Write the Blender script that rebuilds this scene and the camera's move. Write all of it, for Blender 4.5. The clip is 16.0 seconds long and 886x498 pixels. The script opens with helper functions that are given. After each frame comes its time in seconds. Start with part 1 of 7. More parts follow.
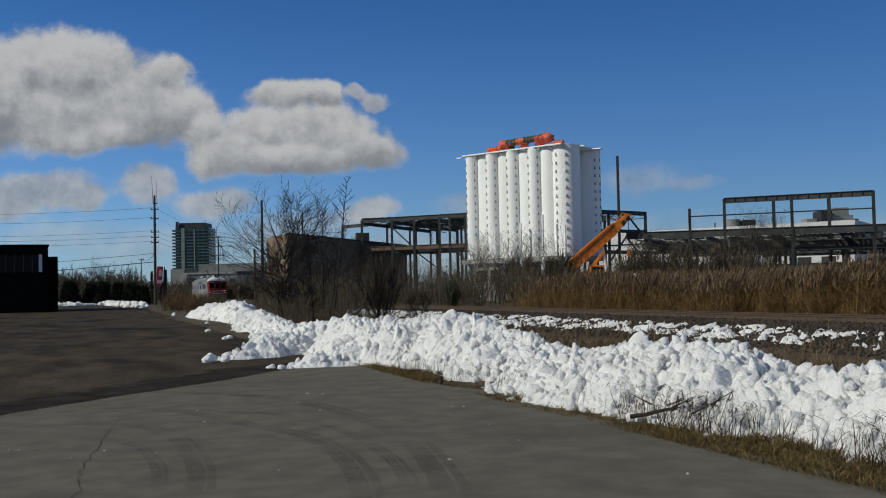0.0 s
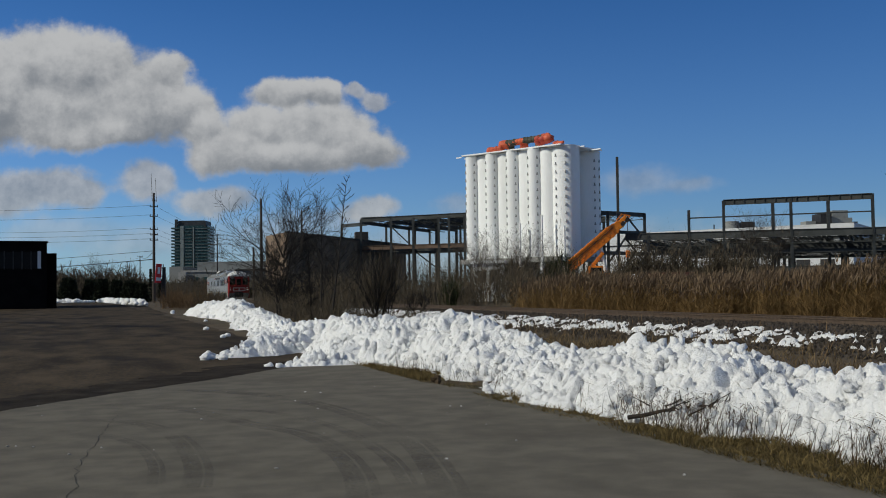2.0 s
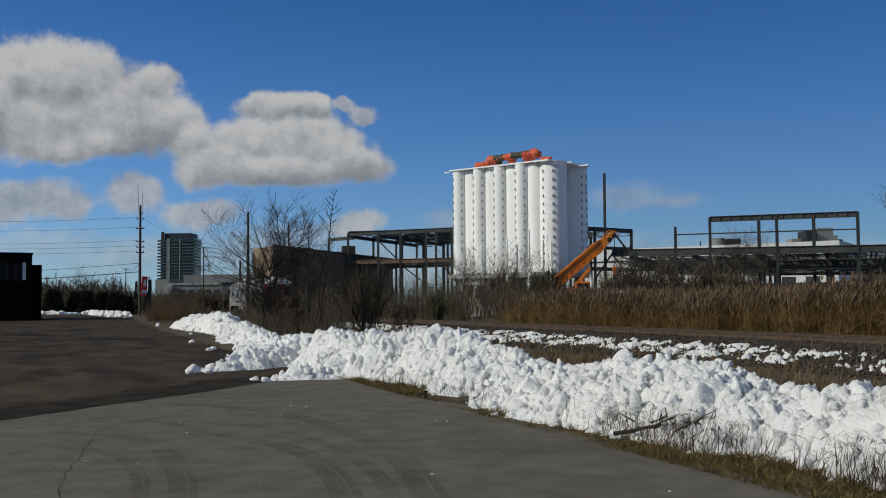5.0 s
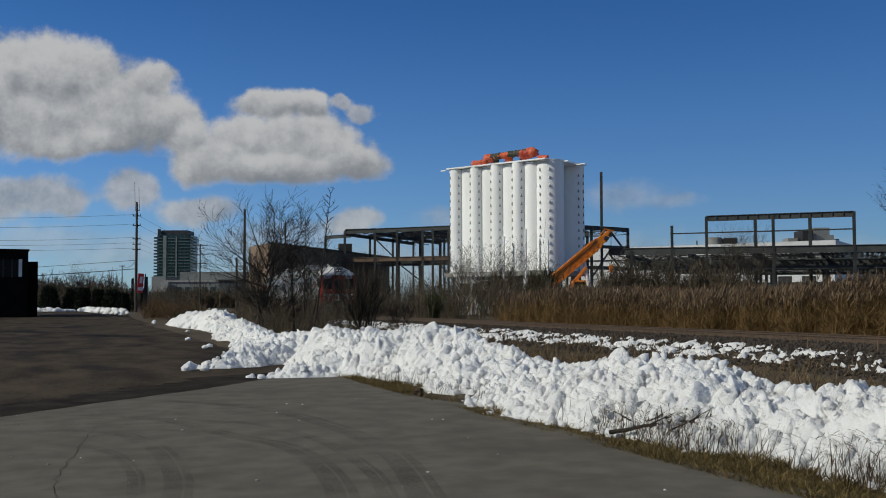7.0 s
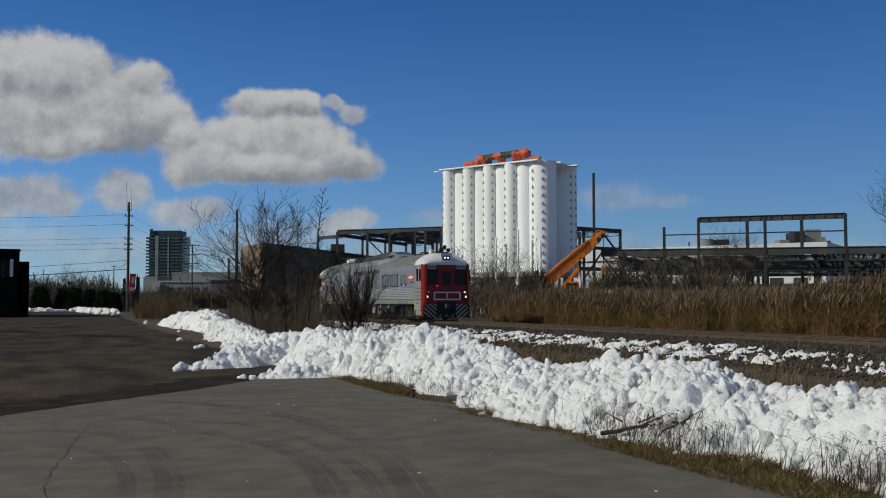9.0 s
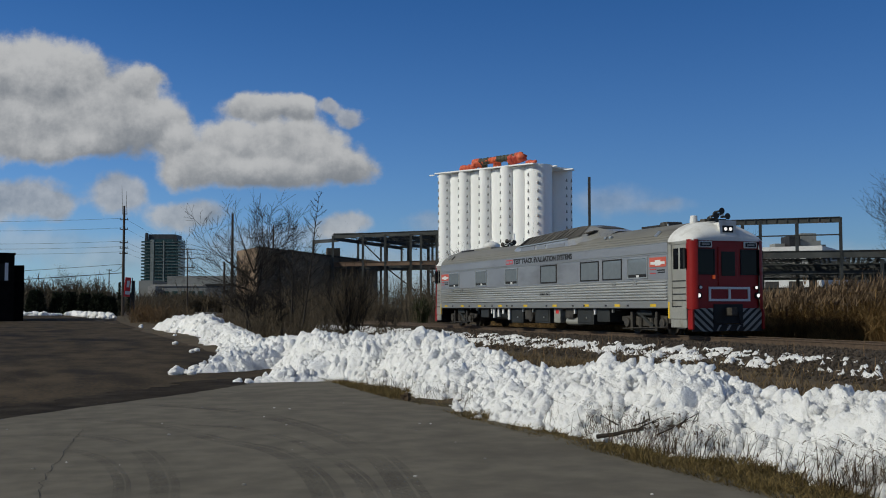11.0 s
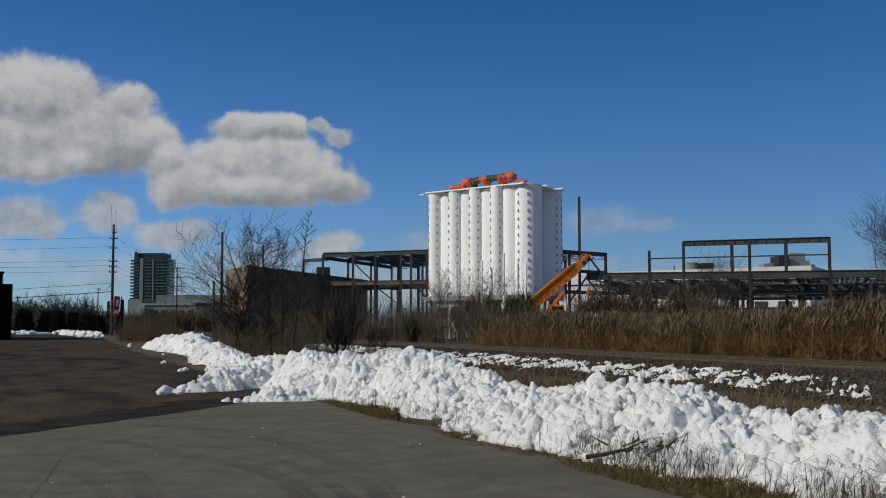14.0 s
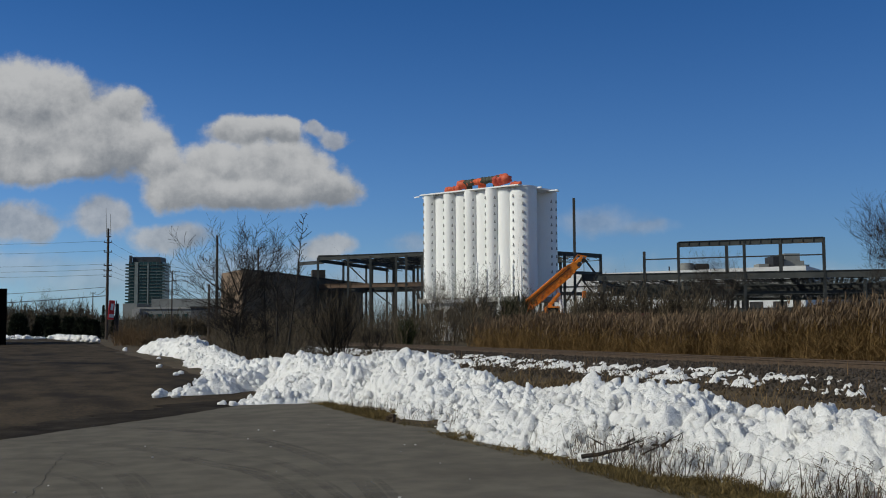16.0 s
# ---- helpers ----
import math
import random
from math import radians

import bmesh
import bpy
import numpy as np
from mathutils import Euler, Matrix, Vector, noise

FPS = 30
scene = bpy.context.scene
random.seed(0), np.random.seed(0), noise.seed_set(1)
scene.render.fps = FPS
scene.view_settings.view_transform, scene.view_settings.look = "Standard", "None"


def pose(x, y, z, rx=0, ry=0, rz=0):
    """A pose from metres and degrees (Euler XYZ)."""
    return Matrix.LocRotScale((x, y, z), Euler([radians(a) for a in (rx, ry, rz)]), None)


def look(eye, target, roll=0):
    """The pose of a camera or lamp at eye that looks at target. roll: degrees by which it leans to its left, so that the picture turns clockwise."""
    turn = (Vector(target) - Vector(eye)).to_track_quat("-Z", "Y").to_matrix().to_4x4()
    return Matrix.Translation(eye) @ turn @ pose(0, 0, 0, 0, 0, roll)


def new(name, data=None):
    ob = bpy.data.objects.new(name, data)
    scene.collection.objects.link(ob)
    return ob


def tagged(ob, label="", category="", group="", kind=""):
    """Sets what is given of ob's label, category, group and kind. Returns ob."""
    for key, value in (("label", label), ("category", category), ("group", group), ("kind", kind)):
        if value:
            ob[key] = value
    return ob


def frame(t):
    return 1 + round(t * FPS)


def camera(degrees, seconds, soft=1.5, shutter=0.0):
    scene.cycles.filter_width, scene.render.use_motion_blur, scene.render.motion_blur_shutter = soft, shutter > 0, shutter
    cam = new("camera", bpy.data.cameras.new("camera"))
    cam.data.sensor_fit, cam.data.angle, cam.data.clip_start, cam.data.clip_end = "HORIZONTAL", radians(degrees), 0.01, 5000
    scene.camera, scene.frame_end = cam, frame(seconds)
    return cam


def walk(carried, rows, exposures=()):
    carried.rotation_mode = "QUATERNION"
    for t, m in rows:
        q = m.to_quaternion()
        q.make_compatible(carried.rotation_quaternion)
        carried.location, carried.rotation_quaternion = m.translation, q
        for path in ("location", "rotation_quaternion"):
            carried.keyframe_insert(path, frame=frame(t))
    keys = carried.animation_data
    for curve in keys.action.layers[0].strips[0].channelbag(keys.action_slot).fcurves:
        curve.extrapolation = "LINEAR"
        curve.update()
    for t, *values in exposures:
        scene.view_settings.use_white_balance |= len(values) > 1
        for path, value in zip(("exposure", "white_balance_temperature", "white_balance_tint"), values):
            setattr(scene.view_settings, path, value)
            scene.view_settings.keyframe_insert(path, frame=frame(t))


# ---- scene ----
cam = camera(44.85, 16.0, soft=1.0)
# seconds, place, then yaw, pitch and roll in degrees
VIEW = [
    (0.0, -0.005, 0.014, 1.556, 1.629, 2.197, -1.187),
    (0.5, -0.006, 0.001, 1.553, 1.700, 2.177, -1.127),
    (1.0, -0.007, 0.006, 1.556, 1.726, 2.107, -0.872),
    (1.5, -0.012, 0.016, 1.554, 1.648, 2.116, -0.861),
    (2.0, -0.003, 0.013, 1.553, 1.577, 2.179, -0.746),
    (2.5, -0.009, 0.008, 1.557, 1.381, 2.246, -0.708),
    (3.0, 0.001, 0.006, 1.564, 1.235, 2.474, -0.052),
    (3.5, -0.007, -0.008, 1.560, 0.987, 2.863, -0.023),
    (4.0, -0.007, -0.007, 1.557, 0.913, 2.999, -0.410),
    (6.5, -0.000, 0.010, 1.555, 0.749, 2.859, -0.155),
    (7.0, -0.003, -0.002, 1.556, 0.702, 2.853, -0.137),
    (7.5, -0.002, 0.000, 1.555, 0.658, 2.819, -0.191),
    (8.0, -0.002, -0.008, 1.555, 0.527, 2.838, 0.282),
    (8.5, -0.001, 0.003, 1.554, 0.375, 2.874, 0.027),
    (9.0, 0.002, 0.005, 1.556, 0.302, 2.898, -0.026),
    (11.5, 0.000, 0.000, 1.550, 0.000, 3.133, 0.000),
    (12.0, 0.004, 0.011, 1.551, -0.057, 3.146, 0.044),
    (12.5, 0.002, -0.001, 1.551, -0.131, 3.175, 0.003),
    (13.0, 0.004, -0.004, 1.555, -0.231, 3.292, 0.120),
    (13.5, 0.007, 0.002, 1.553, -0.324, 3.704, 0.150),
    (14.0, 0.008, 0.000, 1.554, -0.455, 4.131, 0.038),
    (14.5, 0.001, -0.018, 1.551, -0.540, 4.311, 0.350),
    (15.0, 0.008, -0.002, 1.551, -0.649, 4.580, 0.180),
    (15.5, 0.007, -0.018, 1.551, -0.707, 4.639, 0.050),
    (16.0, 0.014, -0.015, 1.537, -0.715, 4.250, -0.305),
]


def carried_pose(x, y, z, yaw, pitch, roll):
    return pose(x, y, z) @ pose(0, 0, 0, 0, 0, yaw) @ pose(0, 0, 0, 90 + pitch) @ pose(0, 0, 0, 0, 0, roll)


# ---------------------------------------------------------------- sky, sun
SUN_AZ, SUN_EL = 200.0, 33.0      # degrees: azimuth from +x, elevation
scene.view_settings.exposure = -0.74
sun_dir = Vector((math.cos(radians(SUN_AZ)) * math.cos(radians(SUN_EL)),
                  math.sin(radians(SUN_AZ)) * math.cos(radians(SUN_EL)), math.sin(radians(SUN_EL))))
sun = new("sun", bpy.data.lights.new("sun", "SUN"))
sun.data.energy, sun.data.angle, sun.data.color = 4.7, radians(0.53), (0.97, 0.95, 0.84)
sun.matrix_world = look(sun_dir * 100, (0, 0, 0))


class Nodes:
    """Short hand for a node tree."""

    def __init__(self, tree):
        self.tree = tree
        tree.nodes.clear()

    def add(self, kind, inputs=(), operation="", data_type="", interpolation_type=""):
        node = self.tree.nodes.new(kind)
        if operation:
            node.operation = operation
        if data_type:
            node.data_type = data_type
        if interpolation_type:
            node.interpolation_type = interpolation_type
        for key, value in dict(inputs).items():
            self.put(node.inputs[key], value)
        return node

    def put(self, socket, value):
        if isinstance(value, bpy.types.NodeSocket):
            self.tree.links.new(value, socket)
        else:
            socket.default_value = value

    def math(self, op, a, b=0.0, c=0.0):
        return self.add("ShaderNodeMath", {0: a, 1: b, 2: c}, operation=op).outputs[0]

    def mix(self, f, a, b):
        n = self.add("ShaderNodeMix", {"Factor": f}, data_type="RGBA")
        self.put(n.inputs[6], a), self.put(n.inputs[7], b)
        return n.outputs[2]

    def smooth(self, x, lo, hi, to_lo=0.0, to_hi=1.0):
        return self.add("ShaderNodeMapRange", {"Value": x, "From Min": lo, "From Max": hi, "To Min": to_lo, "To Max": to_hi},
                        interpolation_type="SMOOTHSTEP").outputs[0]

    def noise(self, vector, scale, detail=4.0, rough=0.55):
        return self.add("ShaderNodeTexNoise", {"Vector": vector, "Scale": scale, "Detail": detail, "Roughness": rough})


# cumulus clouds: centre across and up (as slopes), half width, half height
HEAPED = [
    (-0.403, 0.222, 0.066, 0.038), (-0.361, 0.216, 0.063, 0.037), (-0.316, 0.184, 0.058, 0.038), (-0.398, 0.174, 0.074, 0.035), (-0.288, 0.208, 0.021, 0.020),
    (-0.272, 0.174, 0.032, 0.025), (-0.350, 0.155, 0.068, 0.018), (-0.456, 0.192, 0.053, 0.058), (-0.193, 0.158, 0.048, 0.024), (-0.172, 0.190, 0.039, 0.015),
    (-0.136, 0.187, 0.019, 0.015), (-0.132, 0.152, 0.047, 0.029), (-0.222, 0.137, 0.050, 0.024), (-0.099, 0.131, 0.035, 0.020), (-0.172, 0.126, 0.089, 0.018),
    (-0.253, 0.159, 0.024, 0.021),
]
SMALL = [
    (-0.104, 0.190, 0.012, 0.008), (-0.087, 0.180, 0.015, 0.009), (-0.400, 0.104, 0.050, 0.022), (-0.362, 0.096, 0.024, 0.014), (-0.440, 0.097, 0.032, 0.024),
    (-0.307, 0.107, 0.031, 0.020), (-0.243, 0.088, 0.039, 0.016), (-0.095, 0.075, 0.029, 0.013),
]
# thin white haze and scraps low over the land
HAZE = [
    (-0.140, 0.066, 0.063, 0.013), (-0.187, 0.058, 0.079, 0.018), (-0.293, 0.050, 0.100, 0.023), (-0.393, 0.060, 0.074, 0.018), (-0.014, 0.077, 0.024, 0.011),
    (0.157, 0.100, 0.050, 0.016), (0.202, 0.093, 0.032, 0.009), (0.050, 0.034, 0.368, 0.032), (0.207, 0.034, 0.368, 0.029),
]


def make_sky():
    world = bpy.data.worlds.new("sky")
    scene.world = world
    world.use_nodes = True
    n = Nodes(world.node_tree)
    way = n.add("ShaderNodeTexCoord").outputs["Generated"]
    xyz = n.add("ShaderNodeSeparateXYZ", {0: way}).outputs
    ahead = n.math("MAXIMUM", xyz[1], 0.05)
    plane = n.add("ShaderNodeCombineXYZ", {0: n.math("DIVIDE", xyz[0], ahead), 1: n.math("DIVIDE", xyz[2], ahead)}).outputs[0]

    def vec(op, a, b):
        return n.add("ShaderNodeVectorMath", {0: a, 1: b}, operation=op).outputs[0]

    wisp = n.noise(plane, 13.0, 8.0, 0.60)
    bend = vec("MULTIPLY", vec("SUBTRACT", wisp.outputs["Color"], (0.5, 0.5, 0.5)), (0.05, 0.035, 0.0))
    bent = vec("ADD", plane, bend)
    billow = n.noise(plane, 34.0, 8.0, 0.62).outputs["Fac"]
    above = n.noise(vec("ADD", plane, (-0.006, 0.010, 0.0)), 34.0, 8.0, 0.62).outputs["Fac"]

    wide = n.noise(vec("ADD", plane, (-0.014, 0.022, 0.0)), 13.0, 8.0, 0.60).outputs["Fac"]

    def cloud_group(rows):
        """How deep a direction lies in the group's clouds, and how high in them."""
        deep_sum, lift_sum = None, None
        for cx, cy, rx, ry in rows:
            q = vec("MULTIPLY", vec("SUBTRACT", bent, (cx, cy, 0)), (1 / rx, 1 / ry, 0))
            f = n.math("SUBTRACT", 1.15, n.add("ShaderNodeVectorMath", {0: q}, operation="LENGTH").outputs["Value"])
            w = n.math("POWER", 2.718, n.math("MULTIPLY", n.math("MAXIMUM", f, -1.5), 7.0))
            lift = n.math("MULTIPLY", w, n.add("ShaderNodeSeparateXYZ", {0: q}).outputs[1])
            deep_sum = w if deep_sum is None else n.math("ADD", deep_sum, w)
            lift_sum = lift if lift_sum is None else n.math("ADD", lift_sum, lift)
        return n.math("DIVIDE", n.math("LOGARITHM", deep_sum, 2.718), 7.0), n.math("DIVIDE", lift_sum, deep_sum)

    bare, heaped, lift_all = 1.0, None, None
    for rows, thick, soft in ((HEAPED, 0.97, 0.42), (SMALL, 0.80, 0.55), (HAZE, 0.38, 0.9)):
        deep_in, lift = cloud_group(rows)
        here = n.math("ADD", deep_in, n.math("MULTIPLY", n.math("SUBTRACT", billow, 0.5), 0.75))
        one = n.math("MULTIPLY", n.smooth(here, 0.0, soft), thick)
        bare = n.math("MULTIPLY", bare, n.math("SUBTRACT", 1.0, one))
        heaped, lift_all = (one, lift) if heaped is None else (heaped, lift_all)
    cover = n.math("MULTIPLY", n.math("SUBTRACT", 1.0, bare), n.math("GREATER_THAN", xyz[1], 0.06))
    # unseen broken cloud added all round, outside the view, to whiten fill light
    round_ = n.noise(vec("MULTIPLY", way, (1.0, 1.0, 2.2)), 2.6, 7.0, 0.55).outputs["Fac"]
    around = n.math("MULTIPLY", n.smooth(round_, 0.47, 0.60), n.smooth(xyz[1], 0.80, 0.60))
    around = n.math("MULTIPLY", around, n.smooth(xyz[2], -0.02, 0.10))
    cover = n.math("MAXIMUM", cover, n.math("MULTIPLY", around, 0.62))
    relief = n.math("ADD", n.math("MULTIPLY", n.math("SUBTRACT", billow, above), 0.8), n.math("MULTIPLY", n.math("SUBTRACT", wisp.outputs["Fac"], wide), 1.5))
    level = n.math("MINIMUM", n.math("MAXIMUM", n.math("MULTIPLY", lift_all, 0.55), -0.5), 0.45)
    # the shaded bases belong to the heaped clouds alone
    glow = n.smooth(n.math("ADD", n.math("ADD", n.math("MULTIPLY", level, heaped), relief), 0.56), -0.05, 1.0)
    white = n.mix(glow, (0.36, 0.39, 0.425, 1), (0.87, 0.88, 0.88, 1))
    air = n.add("ShaderNodeTexSky")
    air.sky_type, air.sun_disc, air.sun_elevation, air.sun_rotation = "NISHITA", False, radians(SUN_EL), radians(SUN_AZ - 90)
    air.altitude, air.air_density, air.dust_density, air.ozone_density = 150.0, 1.0, 0.1, 4.0
    rise = n.smooth(xyz[2], 0.0, 0.42)
    tint = n.mix(rise, (0.80, 1.15, 1.70, 1), (0.28, 0.80, 1.38, 1))
    # higher up, above the view, the tint is greyed and dimmed to temper fill light
    tint = n.mix(n.smooth(xyz[2], 0.34, 0.62), tint, (0.34, 0.47, 0.58, 1))
    deep = n.add("ShaderNodeVectorMath", {0: air.outputs[0], 1: tint}, operation="MULTIPLY").outputs[0]
    sky = n.add("ShaderNodeBackground", {"Color": deep, "Strength": 0.083}).outputs[0]
    cloud = n.add("ShaderNodeBackground", {"Color": white, "Strength": 0.92}).outputs[0]
    both = n.add("ShaderNodeMixShader", {0: cover, 1: sky, 2: cloud}).outputs[0]
    n.add("ShaderNodeOutputWorld", {"Surface": both})


make_sky()


# ---------------------------------------------------------------- materials
def surf(name, a, b, scale=3.0, rough=0.8, metal=0.0, bump=0.2, fine=40.0, stain=None, stain_scale=0.4, stain_cut=(0.5, 0.7),
         spread=0.0, stretch=(1, 1, 1), coords="Object", emit=0.0, depth=0.01, spec=0.3):
    m = bpy.data.materials.new(name)
    m.use_nodes = True
    n = Nodes(m.node_tree)
    at = n.add("ShaderNodeTexCoord").outputs[coords]
    at = n.add("ShaderNodeMapping", {"Vector": at, "Scale": stretch}).outputs[0]
    large, small = n.noise(at, scale, 6.0).outputs["Fac"], n.noise(at, fine, 3.0, 0.6).outputs["Fac"]
    f = n.smooth(n.math("ADD", n.math("MULTIPLY", large, 0.6), n.math("MULTIPLY", small, 0.4)), 0.34, 0.66)
    colour = n.mix(f, (*a, 1), (*b, 1))
    if stain:
        s = n.smooth(n.noise(at, stain_scale, 5.0, 0.6).outputs["Fac"], *stain_cut)
        colour = n.mix(s, colour, (*stain, 1))
    if spread:
        piece = n.add("ShaderNodeObjectInfo").outputs["Random"]
        colour = n.add("ShaderNodeHueSaturation", {"Color": colour, "Value": n.smooth(piece, 0, 1, 1 - spread, 1 + spread)}).outputs[0]
    s = n.add("ShaderNodeBsdfPrincipled", {"Base Color": colour, "Metallic": metal, "Specular IOR Level": spec,
              "Roughness": n.smooth(small, 0.3, 0.7, max(rough - 0.08, 0.02), min(rough + 0.08, 1.0))})
    if bump:
        h = n.math("ADD", n.math("MULTIPLY", large, 0.7), n.math("MULTIPLY", small, 0.3))
        n.put(s.inputs["Normal"], n.add("ShaderNodeBump", {"Height": h, "Strength": bump, "Distance": depth}).outputs[0])
    if emit:
        n.put(s.inputs["Emission Color"], (*b, 1)), n.put(s.inputs["Emission Strength"], emit)
    n.add("ShaderNodeOutputMaterial", {"Surface": s.outputs[0]})
    return m


def island(name, a, b, rough=0.85, bump=0.0, scale=3.0, through_light=0.0):
    """Each loose piece of the mesh takes its own tint between a and b."""
    m = bpy.data.materials.new(name)
    m.use_nodes = True
    n = Nodes(m.node_tree)
    one = n.add("ShaderNodeNewGeometry").outputs["Random Per Island"]
    at = n.add("ShaderNodeTexCoord").outputs["Object"]
    wide = n.noise(at, scale, 3.0).outputs["Fac"]
    f = n.smooth(n.math("ADD", n.math("MULTIPLY", one, 0.65), n.math("MULTIPLY", wide, 0.35)), 0.15, 0.85)
    s = n.add("ShaderNodeBsdfPrincipled", {"Base Color": n.mix(f, (*a, 1), (*b, 1)), "Roughness": rough, "Specular IOR Level": 0.25})
    out = s.outputs[0]
    if through_light:
        t = n.add("ShaderNodeBsdfTranslucent", {"Color": (*b, 1)})
        out = n.add("ShaderNodeMixShader", {0: through_light, 1: out, 2: t.outputs[0]}).outputs[0]
    if bump:
        n.put(s.inputs["Normal"], n.add("ShaderNodeBump", {"Height": wide, "Strength": bump, "Distance": 0.02}).outputs[0])
    n.add("ShaderNodeOutputMaterial", {"Surface": out})
    return m


def snow_material():
    m = bpy.data.materials.new("snow")
    m.use_nodes = True
    n = Nodes(m.node_tree)
    at = n.add("ShaderNodeTexCoord").outputs["Object"]
    big, mid, fine = (n.noise(at, k, 5.0, 0.6).outputs["Fac"] for k in (0.9, 9.0, 60.0))
    dirt = n.math("MULTIPLY", n.smooth(big, 0.52, 0.72), n.smooth(mid, 0.42, 0.66))
    colour = n.mix(n.math("MULTIPLY", dirt, 0.45), (0.92, 0.92, 0.91, 1), (0.50, 0.46, 0.41, 1))
    grain = n.noise(at, 24.0, 5.0, 0.65).outputs["Fac"]
    h = n.math("ADD", n.math("ADD", n.math("MULTIPLY", mid, 0.7), n.math("MULTIPLY", grain, 0.4)), n.math("MULTIPLY", fine, 0.2))
    s = n.add("ShaderNodeBsdfPrincipled", {"Base Color": colour, "Roughness": 0.7, "Specular IOR Level": 0.2,
              "Subsurface Weight": 0.5, "Subsurface Scale": 0.05, "Subsurface Radius": (1.0, 1.0, 1.0)})
    n.put(s.inputs["Normal"], n.add("ShaderNodeBump", {"Height": h, "Strength": 1.0, "Distance": 0.09}).outputs[0])
    n.add("ShaderNodeOutputMaterial", {"Surface": s.outputs[0]})
    return m


def glass_material(name, tint, rough=0.05, gloss=0.5):
    m = bpy.data.materials.new(name)
    m.use_nodes = True
    n = Nodes(m.node_tree)
    at = n.add("ShaderNodeTexCoord").outputs["Object"]
    dust = n.noise(at, 5.0, 4.0).outputs["Fac"]
    s = n.add("ShaderNodeBsdfPrincipled", {"Base Color": n.mix(n.smooth(dust, 0.3, 0.7), (*tint, 1), (*(0.9 * c for c in tint), 1)),
              "Roughness": n.smooth(dust, 0.3, 0.8, rough, rough + 0.05), "IOR": 1.5, "Specular IOR Level": gloss})
    n.add("ShaderNodeOutputMaterial", {"Surface": s.outputs[0]})
    return m


SNOW = snow_material()
ASPHALT = surf("asphalt", (0.112, 0.101, 0.080), (0.176, 0.158, 0.125), 2.2, 0.82, 0, 0.6, 70, stain=(0.098, 0.087, 0.067), stain_scale=0.30, stain_cut=(0.50, 0.80), depth=0.006, spec=0.1)
# The dark stain patches paint dirt and soft tree shadows onto the road.
OLD_ROAD = surf("worn_shadowed_road", (0.026, 0.020, 0.013), (0.098, 0.074, 0.047), 0.9, 0.9, 0, 0.9, 12, stain=(0.017, 0.0145, 0.012), stain_scale=0.30, stain_cut=(0.48, 0.68), depth=0.015, stretch=(1.0, 0.35, 1.0), spec=0.08)
EARTH = surf("earth", (0.060, 0.045, 0.028), (0.135, 0.100, 0.058), 0.6, 0.95, 0, 0.8, 14, stain=(0.045, 0.042, 0.025), stain_scale=0.15, depth=0.05)
VERGE = surf("verge", (0.035, 0.026, 0.013), (0.125, 0.088, 0.042), 2.5, 0.95, 0, 0.9, 25, stain=(0.045, 0.040, 0.016), stain_scale=0.9, depth=0.04)
BALLAST = surf("ballast", (0.040, 0.033, 0.025), (0.100, 0.080, 0.060), 3.0, 0.95, 0, 1.0, 16, stain=(0.085, 0.058, 0.038), stain_scale=0.5, depth=0.05)
STONE = island("ballast_stone", (0.028, 0.023, 0.018), (0.085, 0.067, 0.052), 0.9)
RAIL = surf("rail_steel", (0.075, 0.052, 0.036), (0.14, 0.100, 0.070), 6.0, 0.6, 0.3, 0.3, 60)
TIE = surf("tie_wood", (0.048, 0.040, 0.032), (0.115, 0.092, 0.070), 4.0, 0.9, 0, 0.6, 30, stretch=(0.3, 3, 3), spread=0.2)
CONCRETE_WHITE = surf("white_painted_concrete", (0.90, 0.905, 0.88), (0.96, 0.96, 0.94), 0.35, 0.75, 0, 0.15, 6, stain=(0.82, 0.82, 0.79), stain_scale=0.12, stretch=(1, 1, 0.25))
CONCRETE = surf("grey_concrete", (0.28, 0.27, 0.25), (0.42, 0.41, 0.38), 0.4, 0.85, 0, 0.2, 8, stain=(0.22, 0.21, 0.2))
STEEL = surf("grey_primed_steel", (0.040, 0.044, 0.043), (0.078, 0.082, 0.078), 0.6, 0.65, 0.15, 0.1, 8, stain=(0.13, 0.078, 0.048), stain_scale=0.25, stain_cut=(0.60, 0.77))
RUST = surf("rusty_beam", (0.115, 0.076, 0.052), (0.185, 0.125, 0.088), 0.8, 0.8, 0.1, 0.2, 9)
DECK = surf("galvanised_deck", (0.32, 0.33, 0.33), (0.46, 0.47, 0.46), 0.3, 0.6, 0.15, 0.15, 5, stretch=(0.2, 3, 1))
# One brick painted in two tones: sunlit end wall, shaded long wall.
BRICK_SUNLIT = surf("sunlit_tan_brick", (0.20, 0.142, 0.098), (0.28, 0.205, 0.145), 0.5, 0.9, 0, 0.2, 9, stain=(0.21, 0.15, 0.105))
BRICK_SHADED = surf("shaded_brown_brick", (0.098, 0.088, 0.073), (0.168, 0.148, 0.122), 0.6, 0.9, 0, 0.2, 9, stain=(0.06, 0.054, 0.045))
WALL_WHITE = surf("white_cladding", (0.55, 0.56, 0.56), (0.66, 0.67, 0.67), 0.2, 0.7, 0, 0.1, 4, stain=(0.48, 0.48, 0.47), stretch=(0.4, 0.4, 2))
WALL_GREY = surf("grey_cladding", (0.19, 0.195, 0.185), (0.27, 0.275, 0.26), 0.2, 0.8, 0, 0.1, 4, stain=(0.16, 0.16, 0.15))
ORANGE = surf("crane_orange", (0.72, 0.19, 0.016), (0.84, 0.26, 0.025), 0.8, 0.4, 0, 0.05, 12, stain=(0.42, 0.14, 0.03), stain_scale=0.9)
